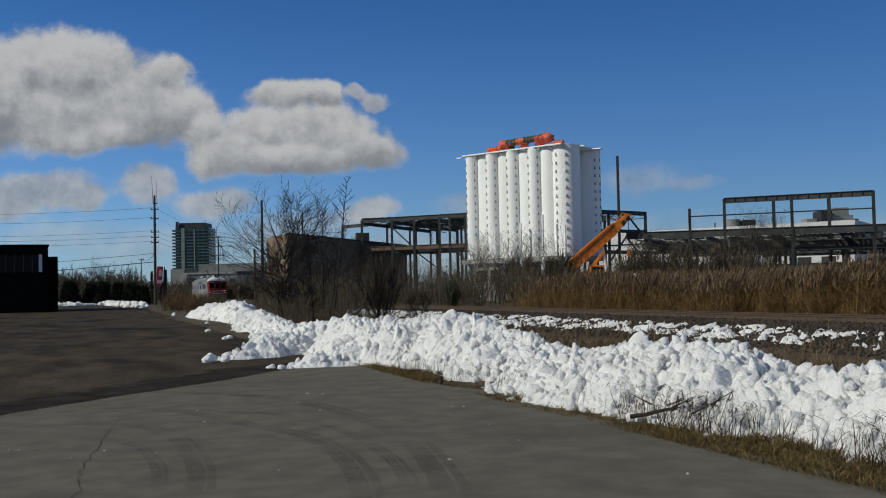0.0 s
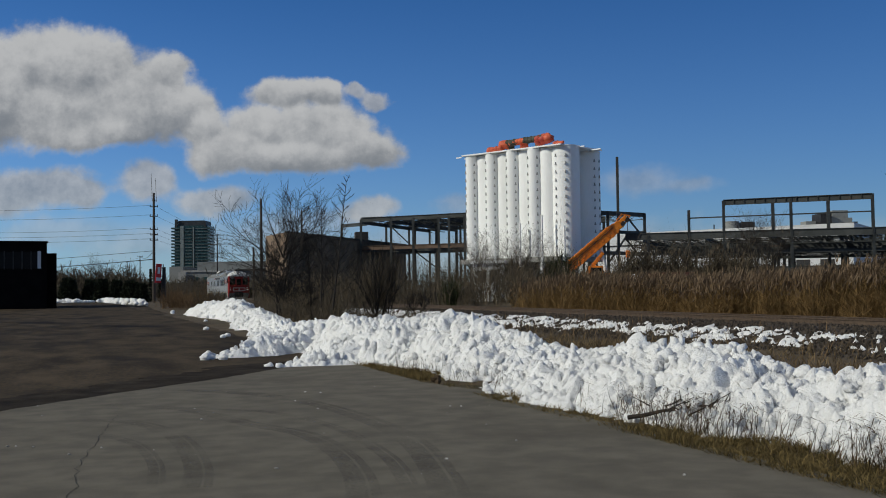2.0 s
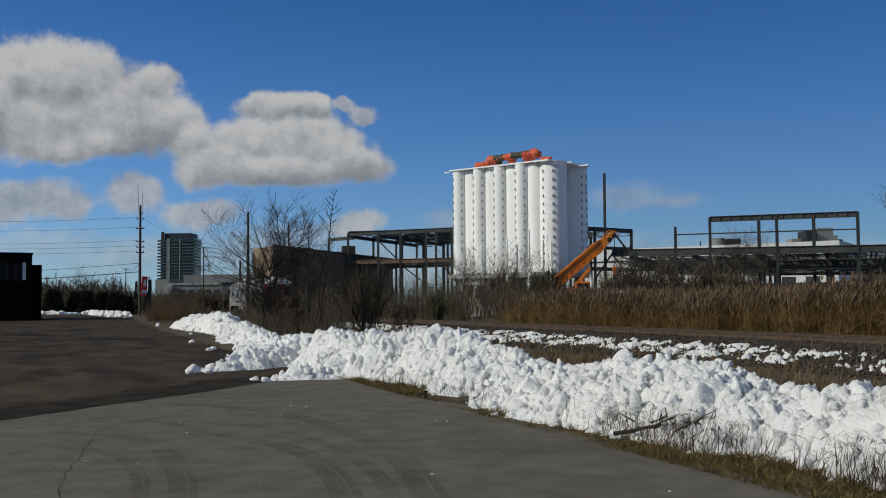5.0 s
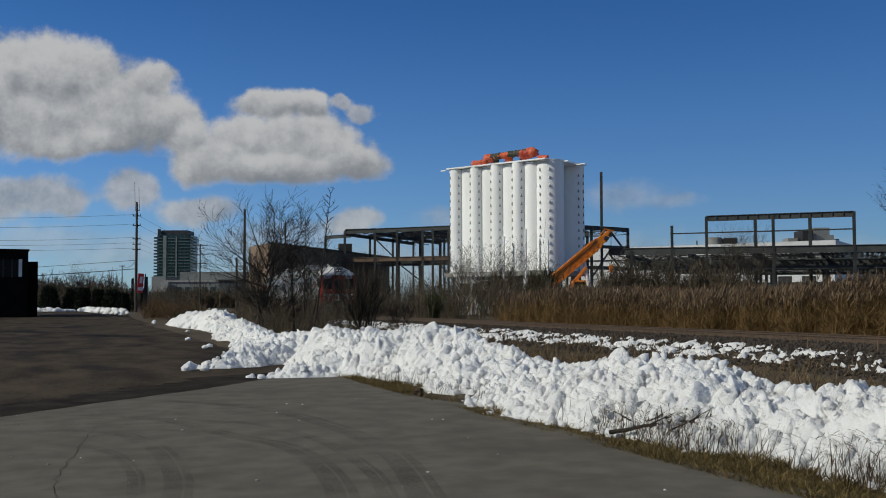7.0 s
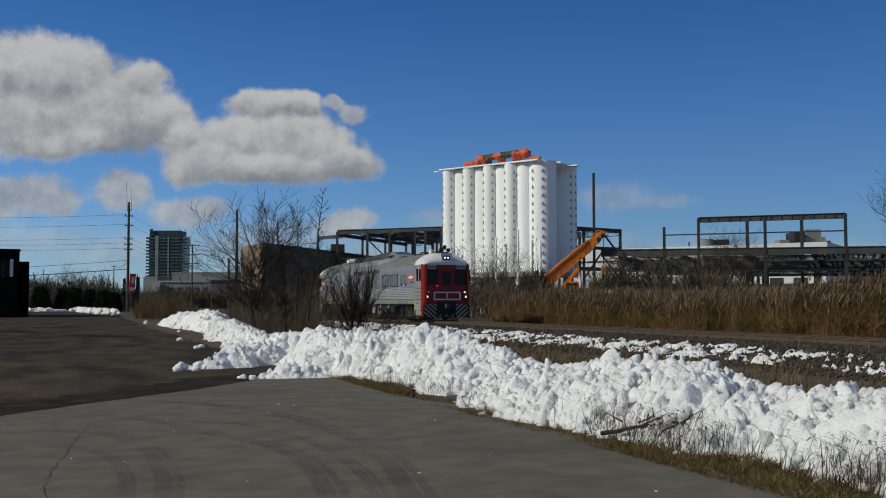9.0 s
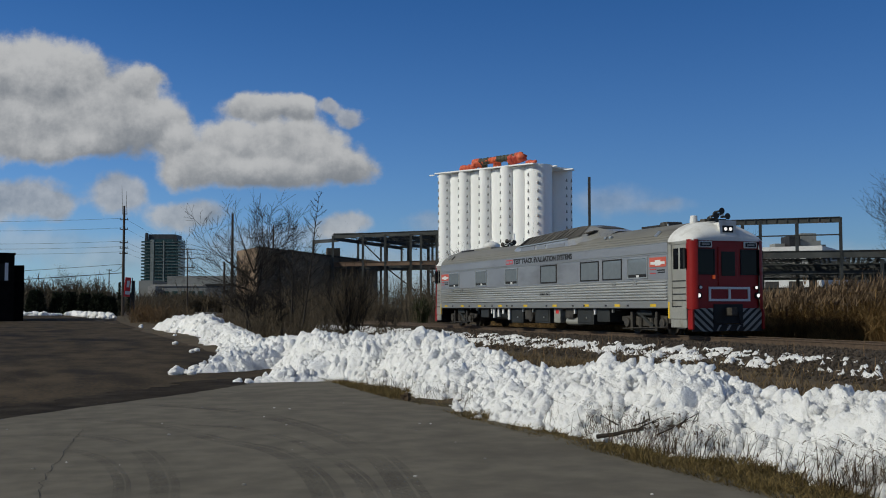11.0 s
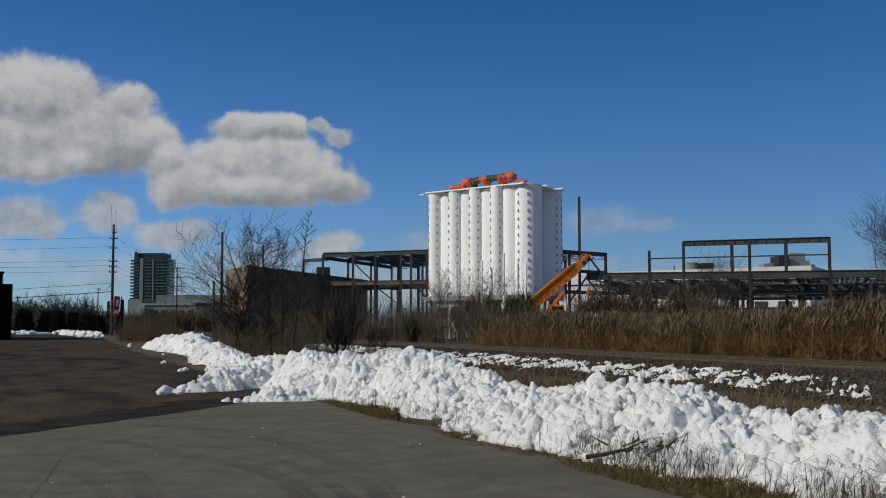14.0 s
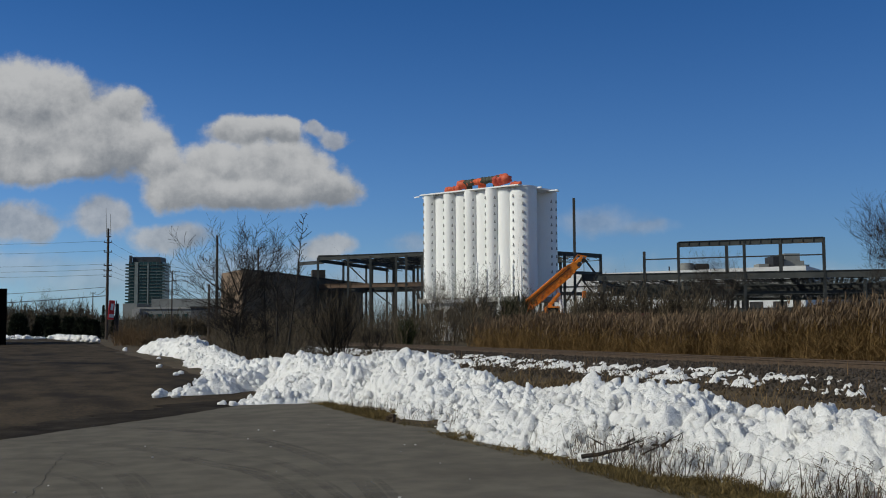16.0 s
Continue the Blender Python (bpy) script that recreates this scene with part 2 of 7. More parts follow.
ORANGE_DARK = surf("dark_crane_orange", (0.48, 0.125, 0.014), (0.60, 0.17, 0.02), 0.8, 0.5, 0, 0.05, 12)
TARP = surf("orange_tarp", (0.58, 0.105, 0.05), (0.74, 0.17, 0.085), 0.9, 0.5, 0, 0.8, 3, stain=(0.48, 0.075, 0.05), depth=0.2)
DARK_METAL = surf("dark_metal", (0.018, 0.018, 0.019), (0.045, 0.044, 0.043), 2.0, 0.6, 0.3, 0.2, 20, stain=(0.06, 0.05, 0.04))
WOOD_POLE = surf("weathered_pole", (0.045, 0.036, 0.030), (0.085, 0.068, 0.055), 1.0, 0.9, 0, 0.4, 15, stretch=(3, 3, 0.2))
BARK = surf("bare_bark", (0.018, 0.015, 0.012), (0.045, 0.037, 0.030), 3.0, 0.9, 0, 0.5, 20)
BARK_PALE = surf("pale_bark", (0.05, 0.042, 0.036), (0.12, 0.10, 0.086), 3.0, 0.9, 0, 0.5, 20)
TWIG = island("dull_twigs", (0.050, 0.041, 0.029), (0.160, 0.128, 0.086))
REED = island("dry_reed", (0.085, 0.054, 0.022), (0.30, 0.190, 0.076), 0.9, 0, 0.5, 0.15)
PLUME = island("reed_plume", (0.085, 0.059, 0.036), (0.245, 0.170, 0.105), 0.9, 0, 0.5, 0.1)
GRASS = island("dead_grass", (0.045, 0.036, 0.013), (0.25, 0.180, 0.072), 0.9, 0, 3.0, 0.2)
WEED = island("dry_weed", (0.05, 0.035, 0.022), (0.13, 0.09, 0.055), 0.9)
EVERGREEN = island("evergreen_needles", (0.010, 0.014, 0.008), (0.030, 0.038, 0.018), 0.9)
BRUSH = island("winter_brush", (0.052, 0.042, 0.027), (0.165, 0.125, 0.078), 0.9)
TOWER_GLASS = glass_material("green_tower_glass", (0.024, 0.060, 0.058), 0.12, 0.35)
TOWER_SLAB = surf("tower_slab", (0.15, 0.185, 0.185), (0.23, 0.265, 0.255), 0.3, 0.7, 0, 0.0, 4)
SIGN_RED = surf("red_banner", (0.55, 0.03, 0.03), (0.66, 0.05, 0.05), 0.8, 0.5, 0, 0.0, 8)
PALE_PAINT = surf("pale_paint", (0.62, 0.62, 0.60), (0.74, 0.74, 0.72), 1.5, 0.6, 0, 0.0, 20)
WIRE = surf("cable", (0.02, 0.02, 0.02), (0.04, 0.04, 0.04), 1.0, 0.6, 0, 0.0, 9)


# ---------------------------------------------------------------- mesh helpers
class Geo:
    """Collects corners and faces of one mesh."""

    def __init__(self):
        self.v, self.f = [], []

    def face(self, pts):
        k = len(self.v)
        self.v += [tuple(p) for p in pts]
        self.f.append(tuple(range(k, k + len(pts))))
        return self

    def box(self, x0, x1, y0, y1, z0, z1):
        k = len(self.v)
        self.v += [(x, y, z) for z in (z0, z1) for x, y in ((x0, y0), (x1, y0), (x1, y1), (x0, y1))]
        self.f += [tuple(k + i for i in q) for q in ((3, 2, 1, 0), (4, 5, 6, 7), (0, 1, 5, 4), (1, 2, 6, 5), (2, 3, 7, 6), (3, 0, 4, 7))]
        return self

    def beam(self, p, q, w, h, up=(0, 0, 1)):
        """A box from p to q, w wide and h high."""
        p, q = Vector(p), Vector(q)
        d = (q - p).normalized()
        side = d.cross(Vector(up))
        side = (Vector((1, 0, 0)) if side.length < 1e-4 else side).normalized() * (w / 2)
        top = side.cross(d).normalized() * (h / 2)
        k = len(self.v)
        for e in (p, q):
            self.v += [tuple(e + a * side + b * top) for a, b in ((-1, -1), (1, -1), (1, 1), (-1, 1))]
        self.f += [tuple(k + i for i in f) for f in ((0, 1, 2, 3), (7, 6, 5, 4), (1, 0, 4, 5), (2, 1, 5, 6), (3, 2, 6, 7), (0, 3, 7, 4))]
        return self

    def tube(self, p, q, r0, r1=None, n=8, caps=True):
        p, q, r1 = Vector(p), Vector(q), r0 if r1 is None else r1
        d = (q - p).normalized()
        a = d.orthogonal().normalized()
        b = d.cross(a)
        k = len(self.v)
        for e, r in ((p, r0), (q, r1)):
            self.v += [tuple(e + r * (math.cos(t) * a + math.sin(t) * b)) for t in (2 * math.pi * i / n for i in range(n))]
        self.f += [(k + i, k + (i + 1) % n, k + n + (i + 1) % n, k + n + i) for i in range(n)]
        if caps:
            self.f += [tuple(k + i for i in range(n - 1, -1, -1)), tuple(k + n + i for i in range(n))]
        return self

    def prism(self, ring, y0, y1, ring2=None, caps=True):
        """A closed outline of (x, z), counter-clockwise seen from -y, drawn from y0 to y1."""
        k, n = len(self.v), len(ring)
        self.v += [(x, y0, z) for x, z in ring] + [(x, y1, z) for x, z in (ring2 or ring)]
        self.f += [(k + i, k + n + i, k + n + (i + 1) % n, k + (i + 1) % n)[::-1] for i in range(n)]
        if caps:
            self.f += [tuple(k + i for i in range(n)), tuple(k + n + i for i in range(n - 1, -1, -1))]
        return self

    def blob(self, c, r, seed=0.0, rough=0.3, n=7, m=10, squash=1.0):
        k = len(self.v)
        for i in range(n + 1):
            for j in range(m):
                a, b = math.pi * i / n, 2 * math.pi * j / m
                d = Vector((math.sin(a) * math.cos(b), math.sin(a) * math.sin(b), math.cos(a)))
                s = 1 + rough * noise.noise(d * 1.7 + Vector((seed, seed * 1.3, 7)))
                self.v.append((c[0] + r * s * d.x, c[1] + r * s * d.y, c[2] + r * s * d.z * squash))
        for i in range(n):
            for j in range(m):
                self.f.append((k + i * m + j, k + (i + 1) * m + j, k + (i + 1) * m + (j + 1) % m, k + i * m + (j + 1) % m))
        return self

    def mesh(self, name, smooth=False):
        me = bpy.data.meshes.new(name)
        me.from_pydata(self.v, [], self.f)
        if smooth:
            me.polygons.foreach_set("use_smooth", [True] * len(me.polygons))
        me.validate()
        return me


def part(name, geo, material, parent=None, label="", bevel=0.0, smooth=False, m=None):
    me = geo.mesh(name, smooth) if isinstance(geo, Geo) else geo
    if not me.materials:
        me.materials.append(material)
    ob = new(name, me)
    if parent:
        ob.parent = parent
    if m is not None:
        ob.matrix_basis = m
    if bevel:
        mod = ob.modifiers.new("bevel", "BEVEL")
        mod.width, mod.segments, mod.limit_method = bevel, 2, "ANGLE"
    return tagged(ob, label)


def thing(name, label, category, m=None, group="", kind=""):
    ob = new(name)
    ob.empty_display_size = 0.3
    if m is not None:
        ob.matrix_basis = m
    return tagged(ob, label, category, group, kind)


def grid_mesh(name, X, Y, Z, smooth=True, buried=None):
    """A sheet from arrays of rows and columns, without the faces whose corners are all buried."""
    r, c = X.shape
    me = bpy.data.meshes.new(name)
    k = np.arange((r - 1) * (c - 1))
    a = k // (c - 1) * c + k % (c - 1)
    quads = np.stack([a, a + 1, a + c + 1, a + c], 1)
    if buried is not None:
        quads = quads[~buried.ravel()[quads].all(1)]
    me.vertices.add(r * c)
    me.vertices.foreach_set("co", np.stack([X, Y, Z], -1).astype(np.float32).ravel())
    me.loops.add(quads.size)
    me.loops.foreach_set("vertex_index", quads.astype(np.int32).ravel())
    me.polygons.add(len(quads))
    me.polygons.foreach_set("loop_start", np.arange(0, quads.size, 4, dtype=np.int32))
    if smooth:
        me.polygons.foreach_set("use_smooth", np.ones(len(quads), bool))
    me.update(calc_edges=True)
    me.validate()
    return me


def soup_mesh(name, V, F):
    """A mesh from arrays of corners and of triangles or quads."""
    V, F = np.asarray(V, np.float32), np.asarray(F, np.int32)
    me = bpy.data.meshes.new(name)
    me.vertices.add(len(V))
    me.vertices.foreach_set("co", V.ravel())
    me.loops.add(F.size)
    me.loops.foreach_set("vertex_index", F.ravel())
    me.polygons.add(len(F))
    me.polygons.foreach_set("loop_start", np.arange(0, F.size, F.shape[1], dtype=np.int32))
    me.update(calc_edges=True)
    me.validate()
    return me


def smooth_noise(P, Q, size, seed):
    """Value noise over two arrays, 0 to 1."""
    rng = np.random.RandomState(seed)
    table = rng.rand(256, 256)
    x, y = P / size + 1000, Q / size + 1000
    i, j = np.floor(x).astype(int), np.floor(y).astype(int)
    fx, fy = x - i, y - j
    fx, fy = fx * fx * (3 - 2 * fx), fy * fy * (3 - 2 * fy)
    g = lambda a, b: table[a % 256, b % 256]
    return (g(i, j) * (1 - fx) + g(i + 1, j) * fx) * (1 - fy) + (g(i, j + 1) * (1 - fx) + g(i + 1, j + 1) * fx) * fy


def gradient_noise(P, Q, size, seed):
    """Perlin noise over two arrays, about -0.7 to 0.7."""
    rng = np.random.RandomState(seed)
    angle = rng.rand(256, 256) * 2 * np.pi
    gx, gy = np.cos(angle), np.sin(angle)
    x, y = P / size + 2000, Q / size + 2000
    i, j = np.floor(x).astype(int), np.floor(y).astype(int)
    fx, fy = x - i, y - j
    ux, uy = fx ** 3 * (fx * (fx * 6 - 15) + 10), fy ** 3 * (fy * (fy * 6 - 15) + 10)

    def corner(a, b):
        ia, jb = (i + a) % 256, (j + b) % 256
        return gx[ia, jb] * (fx - a) + gy[ia, jb] * (fy - b)
    return (corner(0, 0) * (1 - ux) + corner(1, 0) * ux) * (1 - uy) + (corner(0, 1) * (1 - ux) + corner(1, 1) * ux) * uy


# the railway's own axes: x across and away, y along it into the distance
TURN = 20.62
TRACK = pose(0, 0, 0, 0, 0, TURN)
CT, ST = math.cos(radians(TURN)), math.sin(radians(TURN))
RAIL_Z, MID = 0.53, 22.43         # top of rail; the track's middle line


def out(s, u, z=0.0):
    """From the railway's axes into the world."""
    return (s * CT - u * ST, s * ST + u * CT, z)


# ---------------------------------------------------------------- ground, roads, railway
def ground_level(s, u):
    """Height of the land in the railway's axes."""
    z = np.zeros_like(s)
    z -= 0.12 * np.clip((s - 6.5) / 3, 0, 1)
    z += 0.27 * np.clip((s - 15.0) / 4, 0, 1)
    far = np.clip((s - 26) / 4, 0, 1)
    return z - 0.05 * far


def make_ground():
    a = np.unique(np.concatenate([np.array([-4500, -2000, -900, -400, -200, -100, -60, -40, -30, -20, -14, -10]), np.arange(-8, 34, 0.5), np.array([36, 40, 46, 55, 70, 100, 150, 250, 500, 1000, 2500, 4500])]))
    b = np.unique(np.concatenate([np.array([-4500, -2000, -800, -300, -120, -60, -40]), np.arange(-30, 60, 0.75), np.arange(60, 140, 4), np.array([150, 170, 200, 240, 300, 400, 600, 1000, 2000, 4700])]))
    S, U = np.meshgrid(a, b)
    Z = ground_level(S, U)
    Z += np.where((S > 6.2) & (S < 60) & (U < 150), 0.10 * (smooth_noise(S, U, 1.6, 3) - 0.5) + 0.05 * (smooth_noise(S, U, 0.6, 4) - 0.5), 0)
    Z -= np.where(S < 6.2, 0.012, 0)
    tagged(part("ground", grid_mesh("ground", S, U, Z), EARTH, m=TRACK), "brown winter earth with dead grass", "ground", kind="structure")


def slab(name, ring, z0, z1, material, label, category):
    """A flat paved surface with its own edge, from an outline in the railway's axes."""
    g = Geo()
    n = len(ring)
    g.v += [(x, y, z1) for x, y in ring] + [(x, y, z0) for x, y in ring]
    g.f += [tuple(range(n))] + [(i, n + i, n + (i + 1) % n, (i + 1) % n) for i in range(n)]
    return tagged(part(name, g, material, m=TRACK), label, category, kind="structure")


WET = surf("wet_gravel", (0.012, 0.010, 0.008), (0.050, 0.040, 0.029), 1.5, 0.9, 0, 1.0, 22, stain=(0.060, 0.050, 0.038), stain_scale=0.7, stain_cut=(0.52, 0.7), depth=0.03, spec=0.05)


def ragged(points, step=0.25, amount=0.05, seed=1):
    rng = random.Random(seed)
    res = []
    for (x0, y0), (x1, y1) in zip(points, points[1:]):
        k = max(1, int(math.hypot(x1 - x0, y1 - y0) / step))
        res += [(x0 + (x1 - x0) * i / k + rng.uniform(-amount, amount), y0 + (y1 - y0) * i / k + rng.uniform(-amount, amount)) for i in range(k)]
    return res + [points[-1]]


make_ground()
slab("road", [(-60, -40)] + ragged([(5.4, -40), (5.4, 30), (6.2, 60), (7.5, 110), (9.5, 160), (11, 225)], 0.8, 0.12, 3) + [(-70, 255)], -0.3, 0.0,
     OLD_ROAD, "dark worn asphalt road with dirt and painted shadow patches", "road")
slab("pavement", [(-24, -30)] + ragged([(5.72, -30), (5.72, 13), (5.9, 15), (5.5, 17), (5.5, 19.5), (5.6, 21.6)], 0.2, 0.035, 5)
     + ragged([(5.6, 21.6), (4.1, 21.7), (2.6, 19.6), (1.5, 18.3), (0.6, 17.3), (-0.9, 15.4), (-6, 9.5), (-24, -9)], 0.3, 0.03, 6), -0.2, 0.03,
     ASPHALT, "grey asphalt apron with tyre marks and cracks", "pavement")
slab("gutter", ragged([(4.1, 21.75), (2.6, 19.65), (1.5, 18.35), (0.6, 17.35), (-0.9, 15.45), (-6, 9.55)], 0.3, 0.05, 16)[::-1] + ragged([(5.0, 24.0), (3.2, 23.3), (1.7, 20.9), (0.1, 18.8), (-1.6, 16.7), (-6.6, 10.8)], 0.3, 0.22, 17), -0.2, 0.006,
     WET, "black wet gravel strip beside the apron", "gutter")
slab("verge", ragged([(5.55, -20), (5.55, 22)], 0.3, 0.08, 8) + ragged([(9.0, 22), (9.0, -20)], 0.5, 0.1, 9), -0.3, 0.012,
     VERGE, "strip of dead yellow grass beside the asphalt", "grass verge")


def make_track():
    bed = Geo()
    bed.prism([(15.6, -0.1), (29.2, -0.1), (26.2, 0.36), (18.4, 0.36)], -60, 420)
    tagged(part("track_bed", bed, BALLAST, m=TRACK), "rusty brown gravel railway bed", "railway bed", kind="structure")
    for x in (MID - 0.755, MID + 0.755):
        g = Geo()
        ring = [(x - 0.07, RAIL_Z - 0.17), (x + 0.07, RAIL_Z - 0.17), (x + 0.07, RAIL_Z - 0.15), (x + 0.012, RAIL_Z - 0.12), (x + 0.012, RAIL_Z - 0.04),
                (x + 0.037, RAIL_Z - 0.03), (x + 0.037, RAIL_Z), (x - 0.037, RAIL_Z), (x - 0.037, RAIL_Z - 0.03), (x - 0.012, RAIL_Z - 0.04), (x - 0.012, RAIL_Z - 0.12), (x - 0.07, RAIL_Z - 0.15)]
        g.prism(ring, -60, 420)
        tagged(part("rail", g, RAIL, m=TRACK), "rusty steel rail spiked to wooden ties", "rail", "rails", "structure")
    tie = Geo().box(MID - 1.3, MID + 1.3, -0.11, 0.11, 0.25, RAIL_Z - 0.172).mesh("tie")
    ties = tagged(thing("ties", "row of dark weathered wooden railway ties", "railway ties", TRACK, kind="structure"))
    for i in range(190):
        part("tie", tie, TIE, ties, m=pose(random.uniform(-0.04, 0.04), -22 + i * 0.53, random.uniform(-0.015, 0.01), 0, 0, random.uniform(-1, 1)))
    # the loose stones and the thawing snow on the near shoulder
    rng = np.random.RandomState(5)
    k = 28000
    u = rng.rand(k) ** 1.4 * 75 - 6
    s = np.where(rng.rand(k) < 0.68, 15.9 + rng.rand(k) * 2.9, 18.7 + rng.rand(k) * 2.8)
    r = 0.022 + 0.038 * rng.rand(k) ** 2
    z = np.interp(s, [15.4, 15.6, 18.4, 18.9], [-0.02, -0.1, 0.36, 0.36]) + r * 0.3
    unit = np.array([(1, 0, 0), (-1, 0, 0), (0, 1, 0), (0, -1, 0), (0, 0, 1), (0, 0, -1)], float)
    tri = np.array([(0, 2, 4), (2, 1, 4), (1, 3, 4), (3, 0, 4), (2, 0, 5), (1, 2, 5), (3, 1, 5), (0, 3, 5)])
    V = unit[None] * (r[:, None] * (0.6 + 0.8 * rng.rand(k, 6)))[:, :, None] + np.stack([s, u, z], 1)[:, None] + rng.randn(k, 6, 3) * 0.006
    F = tri[None] + 6 * np.arange(k)[:, None, None]
    tagged(part("ballast_stones", soup_mesh("ballast_stones", V.reshape(-1, 3), F.reshape(-1, 3)), STONE, m=TRACK), "loose dark ballast stones on the shoulder", "gravel", kind="stuff")


make_track()


def make_shoulder_snow():
    """Thin patches of old snow between the stones of the shoulder."""
    s, u = np.arange(14.6, 18.6, 0.05), np.arange(-2, 72, 0.07)
    S, U = np.meshgrid(s, u)
    Z = np.interp(S, [14.6, 15.6, 18.4, 19], [-0.06, 0.02, 0.38, 0.38])
    h = 0.24 * smooth_noise(S, U, 0.7, 11) + 0.42 * smooth_noise(S * 0.7 + U, (U - S) * 0.45, 0.17, 12) + 0.34 * smooth_noise(S, U, 0.10, 13)
    band = np.interp(S - np.interp(U, [0, 12, 20, 30], [-0.9, -0.4, -0.1, 0.1]), [14.6, 16.2, 16.8, 17.8, 18.2, 18.6], [-0.50, -0.22, 0.01, 0.06, 0.01, -0.25])
    drift = 0.10 * (smooth_noise(S, U, 4.0, 14) - 0.5)
    rise = np.clip((h + band + drift - 0.07 * np.clip((27 - U) / 6, 0, 1) - 0.655) * 0.9, -0.5, 0.05)
    Z = Z + rise
    tagged(part("thawing_snow", grid_mesh("thawing_snow", S, U, Z, buried=rise < -0.09), SNOW, m=TRACK), "patchy thawing snow on the track shoulder", "snow", kind="stuff")


make_shoulder_snow()


# ---------------------------------------------------------------- ploughed snow banks
# ridge lines: across, along, height, half width
BANKS = [
    [(8.0, -2, 0.60, 1.82), (7.9, 6, 0.62, 1.72), (7.9, 8.8, 0.60, 1.72), (7.8, 10.3, 0.60, 1.72), (7.75, 11.3, 0.80, 1.82), (7.7, 12.7, 0.79, 1.85), (7.6, 13.5, 0.70, 1.88), (7.6, 14.4, 0.62, 1.88), (7.7, 15.6, 0.48, 1.7),
     (7.7, 16.6, 0.44, 1.55), (7.7, 17.4, 0.57, 1.55), (7.7, 18.7, 0.68, 1.5), (7.6, 20.2, 0.86, 1.5), (7.5, 21.0, 1.0, 1.5), (7.2, 22.4, 0.82, 1.5), (6.9, 24.5, 0.85, 1.5), (6.7, 26.5, 0.80, 1.4)],
    [(7.2, 21.6, 0.8, 1.3), (6.0, 22.6, 0.55, 1.1), (5.0, 22.4, 0.32, 0.8), (4.4, 22.2, 0.10, 0.5)],
    [(7.0, 28.5, 0.75, 1.3), (6.7, 31, 0.66, 1.25), (6.6, 34, 0.45, 1.15), (6.8, 37, 0.55, 1.05), (7.0, 39, 0.45, 1.0)],
    [(6.4, 30, 0.60, 1.2), (5.4, 28.4, 0.48, 1.1), (4.4, 27.0, 0.36, 0.85), (3.75, 26.3, 0.16, 0.45)],
    [(7.3, 41, 0.40, 1.0), (7.7, 45, 0.58, 1.1), (8.0, 50, 0.78, 1.1), (8.0, 53, 0.50, 0.9)],
    [(9.1, 60, 0.60, 1.0), (9.4, 64, 0.98, 1.2), (9.4, 69, 1.02, 1.2), (8.9, 75, 0.85, 1.2), (8.5, 81, 0.45, 0.9)],
]
PEAKS = [(7.75, 13.9, 0.15, 0.12), (7.75, 13.8, 0.02, 0.28), (7.7, 16.0, 0.17, 0.17), (7.5, 20.7, 0.08, 0.4)]


def bank_height(S, U, seed=0):
    H = np.full_like(S, -1.0)
    wob = 0.5 * (smooth_noise(S, U, 1.1, 21) - 0.5)
    for line in BANKS:
        for (s0, u0, h0, w0), (s1, u1, h1, w1) in zip(line, line[1:]):
            ds, du = s1 - s0, u1 - u0
            t = np.clip(((S - s0) * ds + (U - u0) * du) / (ds * ds + du * du), 0, 1)
            away = np.hypot(S - s0 - t * ds, U - u0 - t * du) + wob
            w, h = w0 + t * (w1 - w0), h0 + t * (h1 - h0)
            q = np.clip(away / w, 0, 2)
            H = np.maximum(H, h * (1.08 * (1 - q ** 1.5) + 0.02))
    return H


def lumps(S, U, H, du, count, size, seed, u_span, power=1.0):
    """Raises rounded clods out of the bank."""
    rng = np.random.RandomState(seed)
    rows, cols = S.shape
    s0, ds, u0 = S[0, 0], S[0, 1] - S[0, 0], U[0, 0]
    base = H.copy()
    for _ in range(count):
        s, u = rng.uniform(4, 10), rng.uniform(*u_span)
        r = size * (0.5 + rng.rand() ** 2 * 1.2)
        i0, i1 = int((u - r - u0) / du), int((u + r - u0) / du) + 2
        j0, j1 = int((s - r - s0) / ds), int((s + r - s0) / ds) + 2
        i0, j0, i1, j1 = max(i0, 0), max(j0, 0), min(i1, rows), min(j1, cols)
        ic, jc = int((u - u0) / du), int((s - s0) / ds)
        if i0 >= i1 or j0 >= j1 or not (0 <= ic < rows and 0 <= jc < cols) or base[ic, jc] < 0.02:
            continue
        d2 = ((S[i0:i1, j0:j1] - s) * rng.uniform(0.8, 1.3)) ** 2 + ((U[i0:i1, j0:j1] - u) * rng.uniform(0.8, 1.3)) ** 2
        cap = base[ic, jc] - r * rng.uniform(0.35, 0.8) * power + np.sqrt(np.clip(r * r - d2, 0, None)) * rng.uniform(0.8, 1.25)
        H[i0:i1, j0:j1] = np.where(d2 < r * r, np.maximum(H[i0:i1, j0:j1], cap), H[i0:i1, j0:j1])
    return H


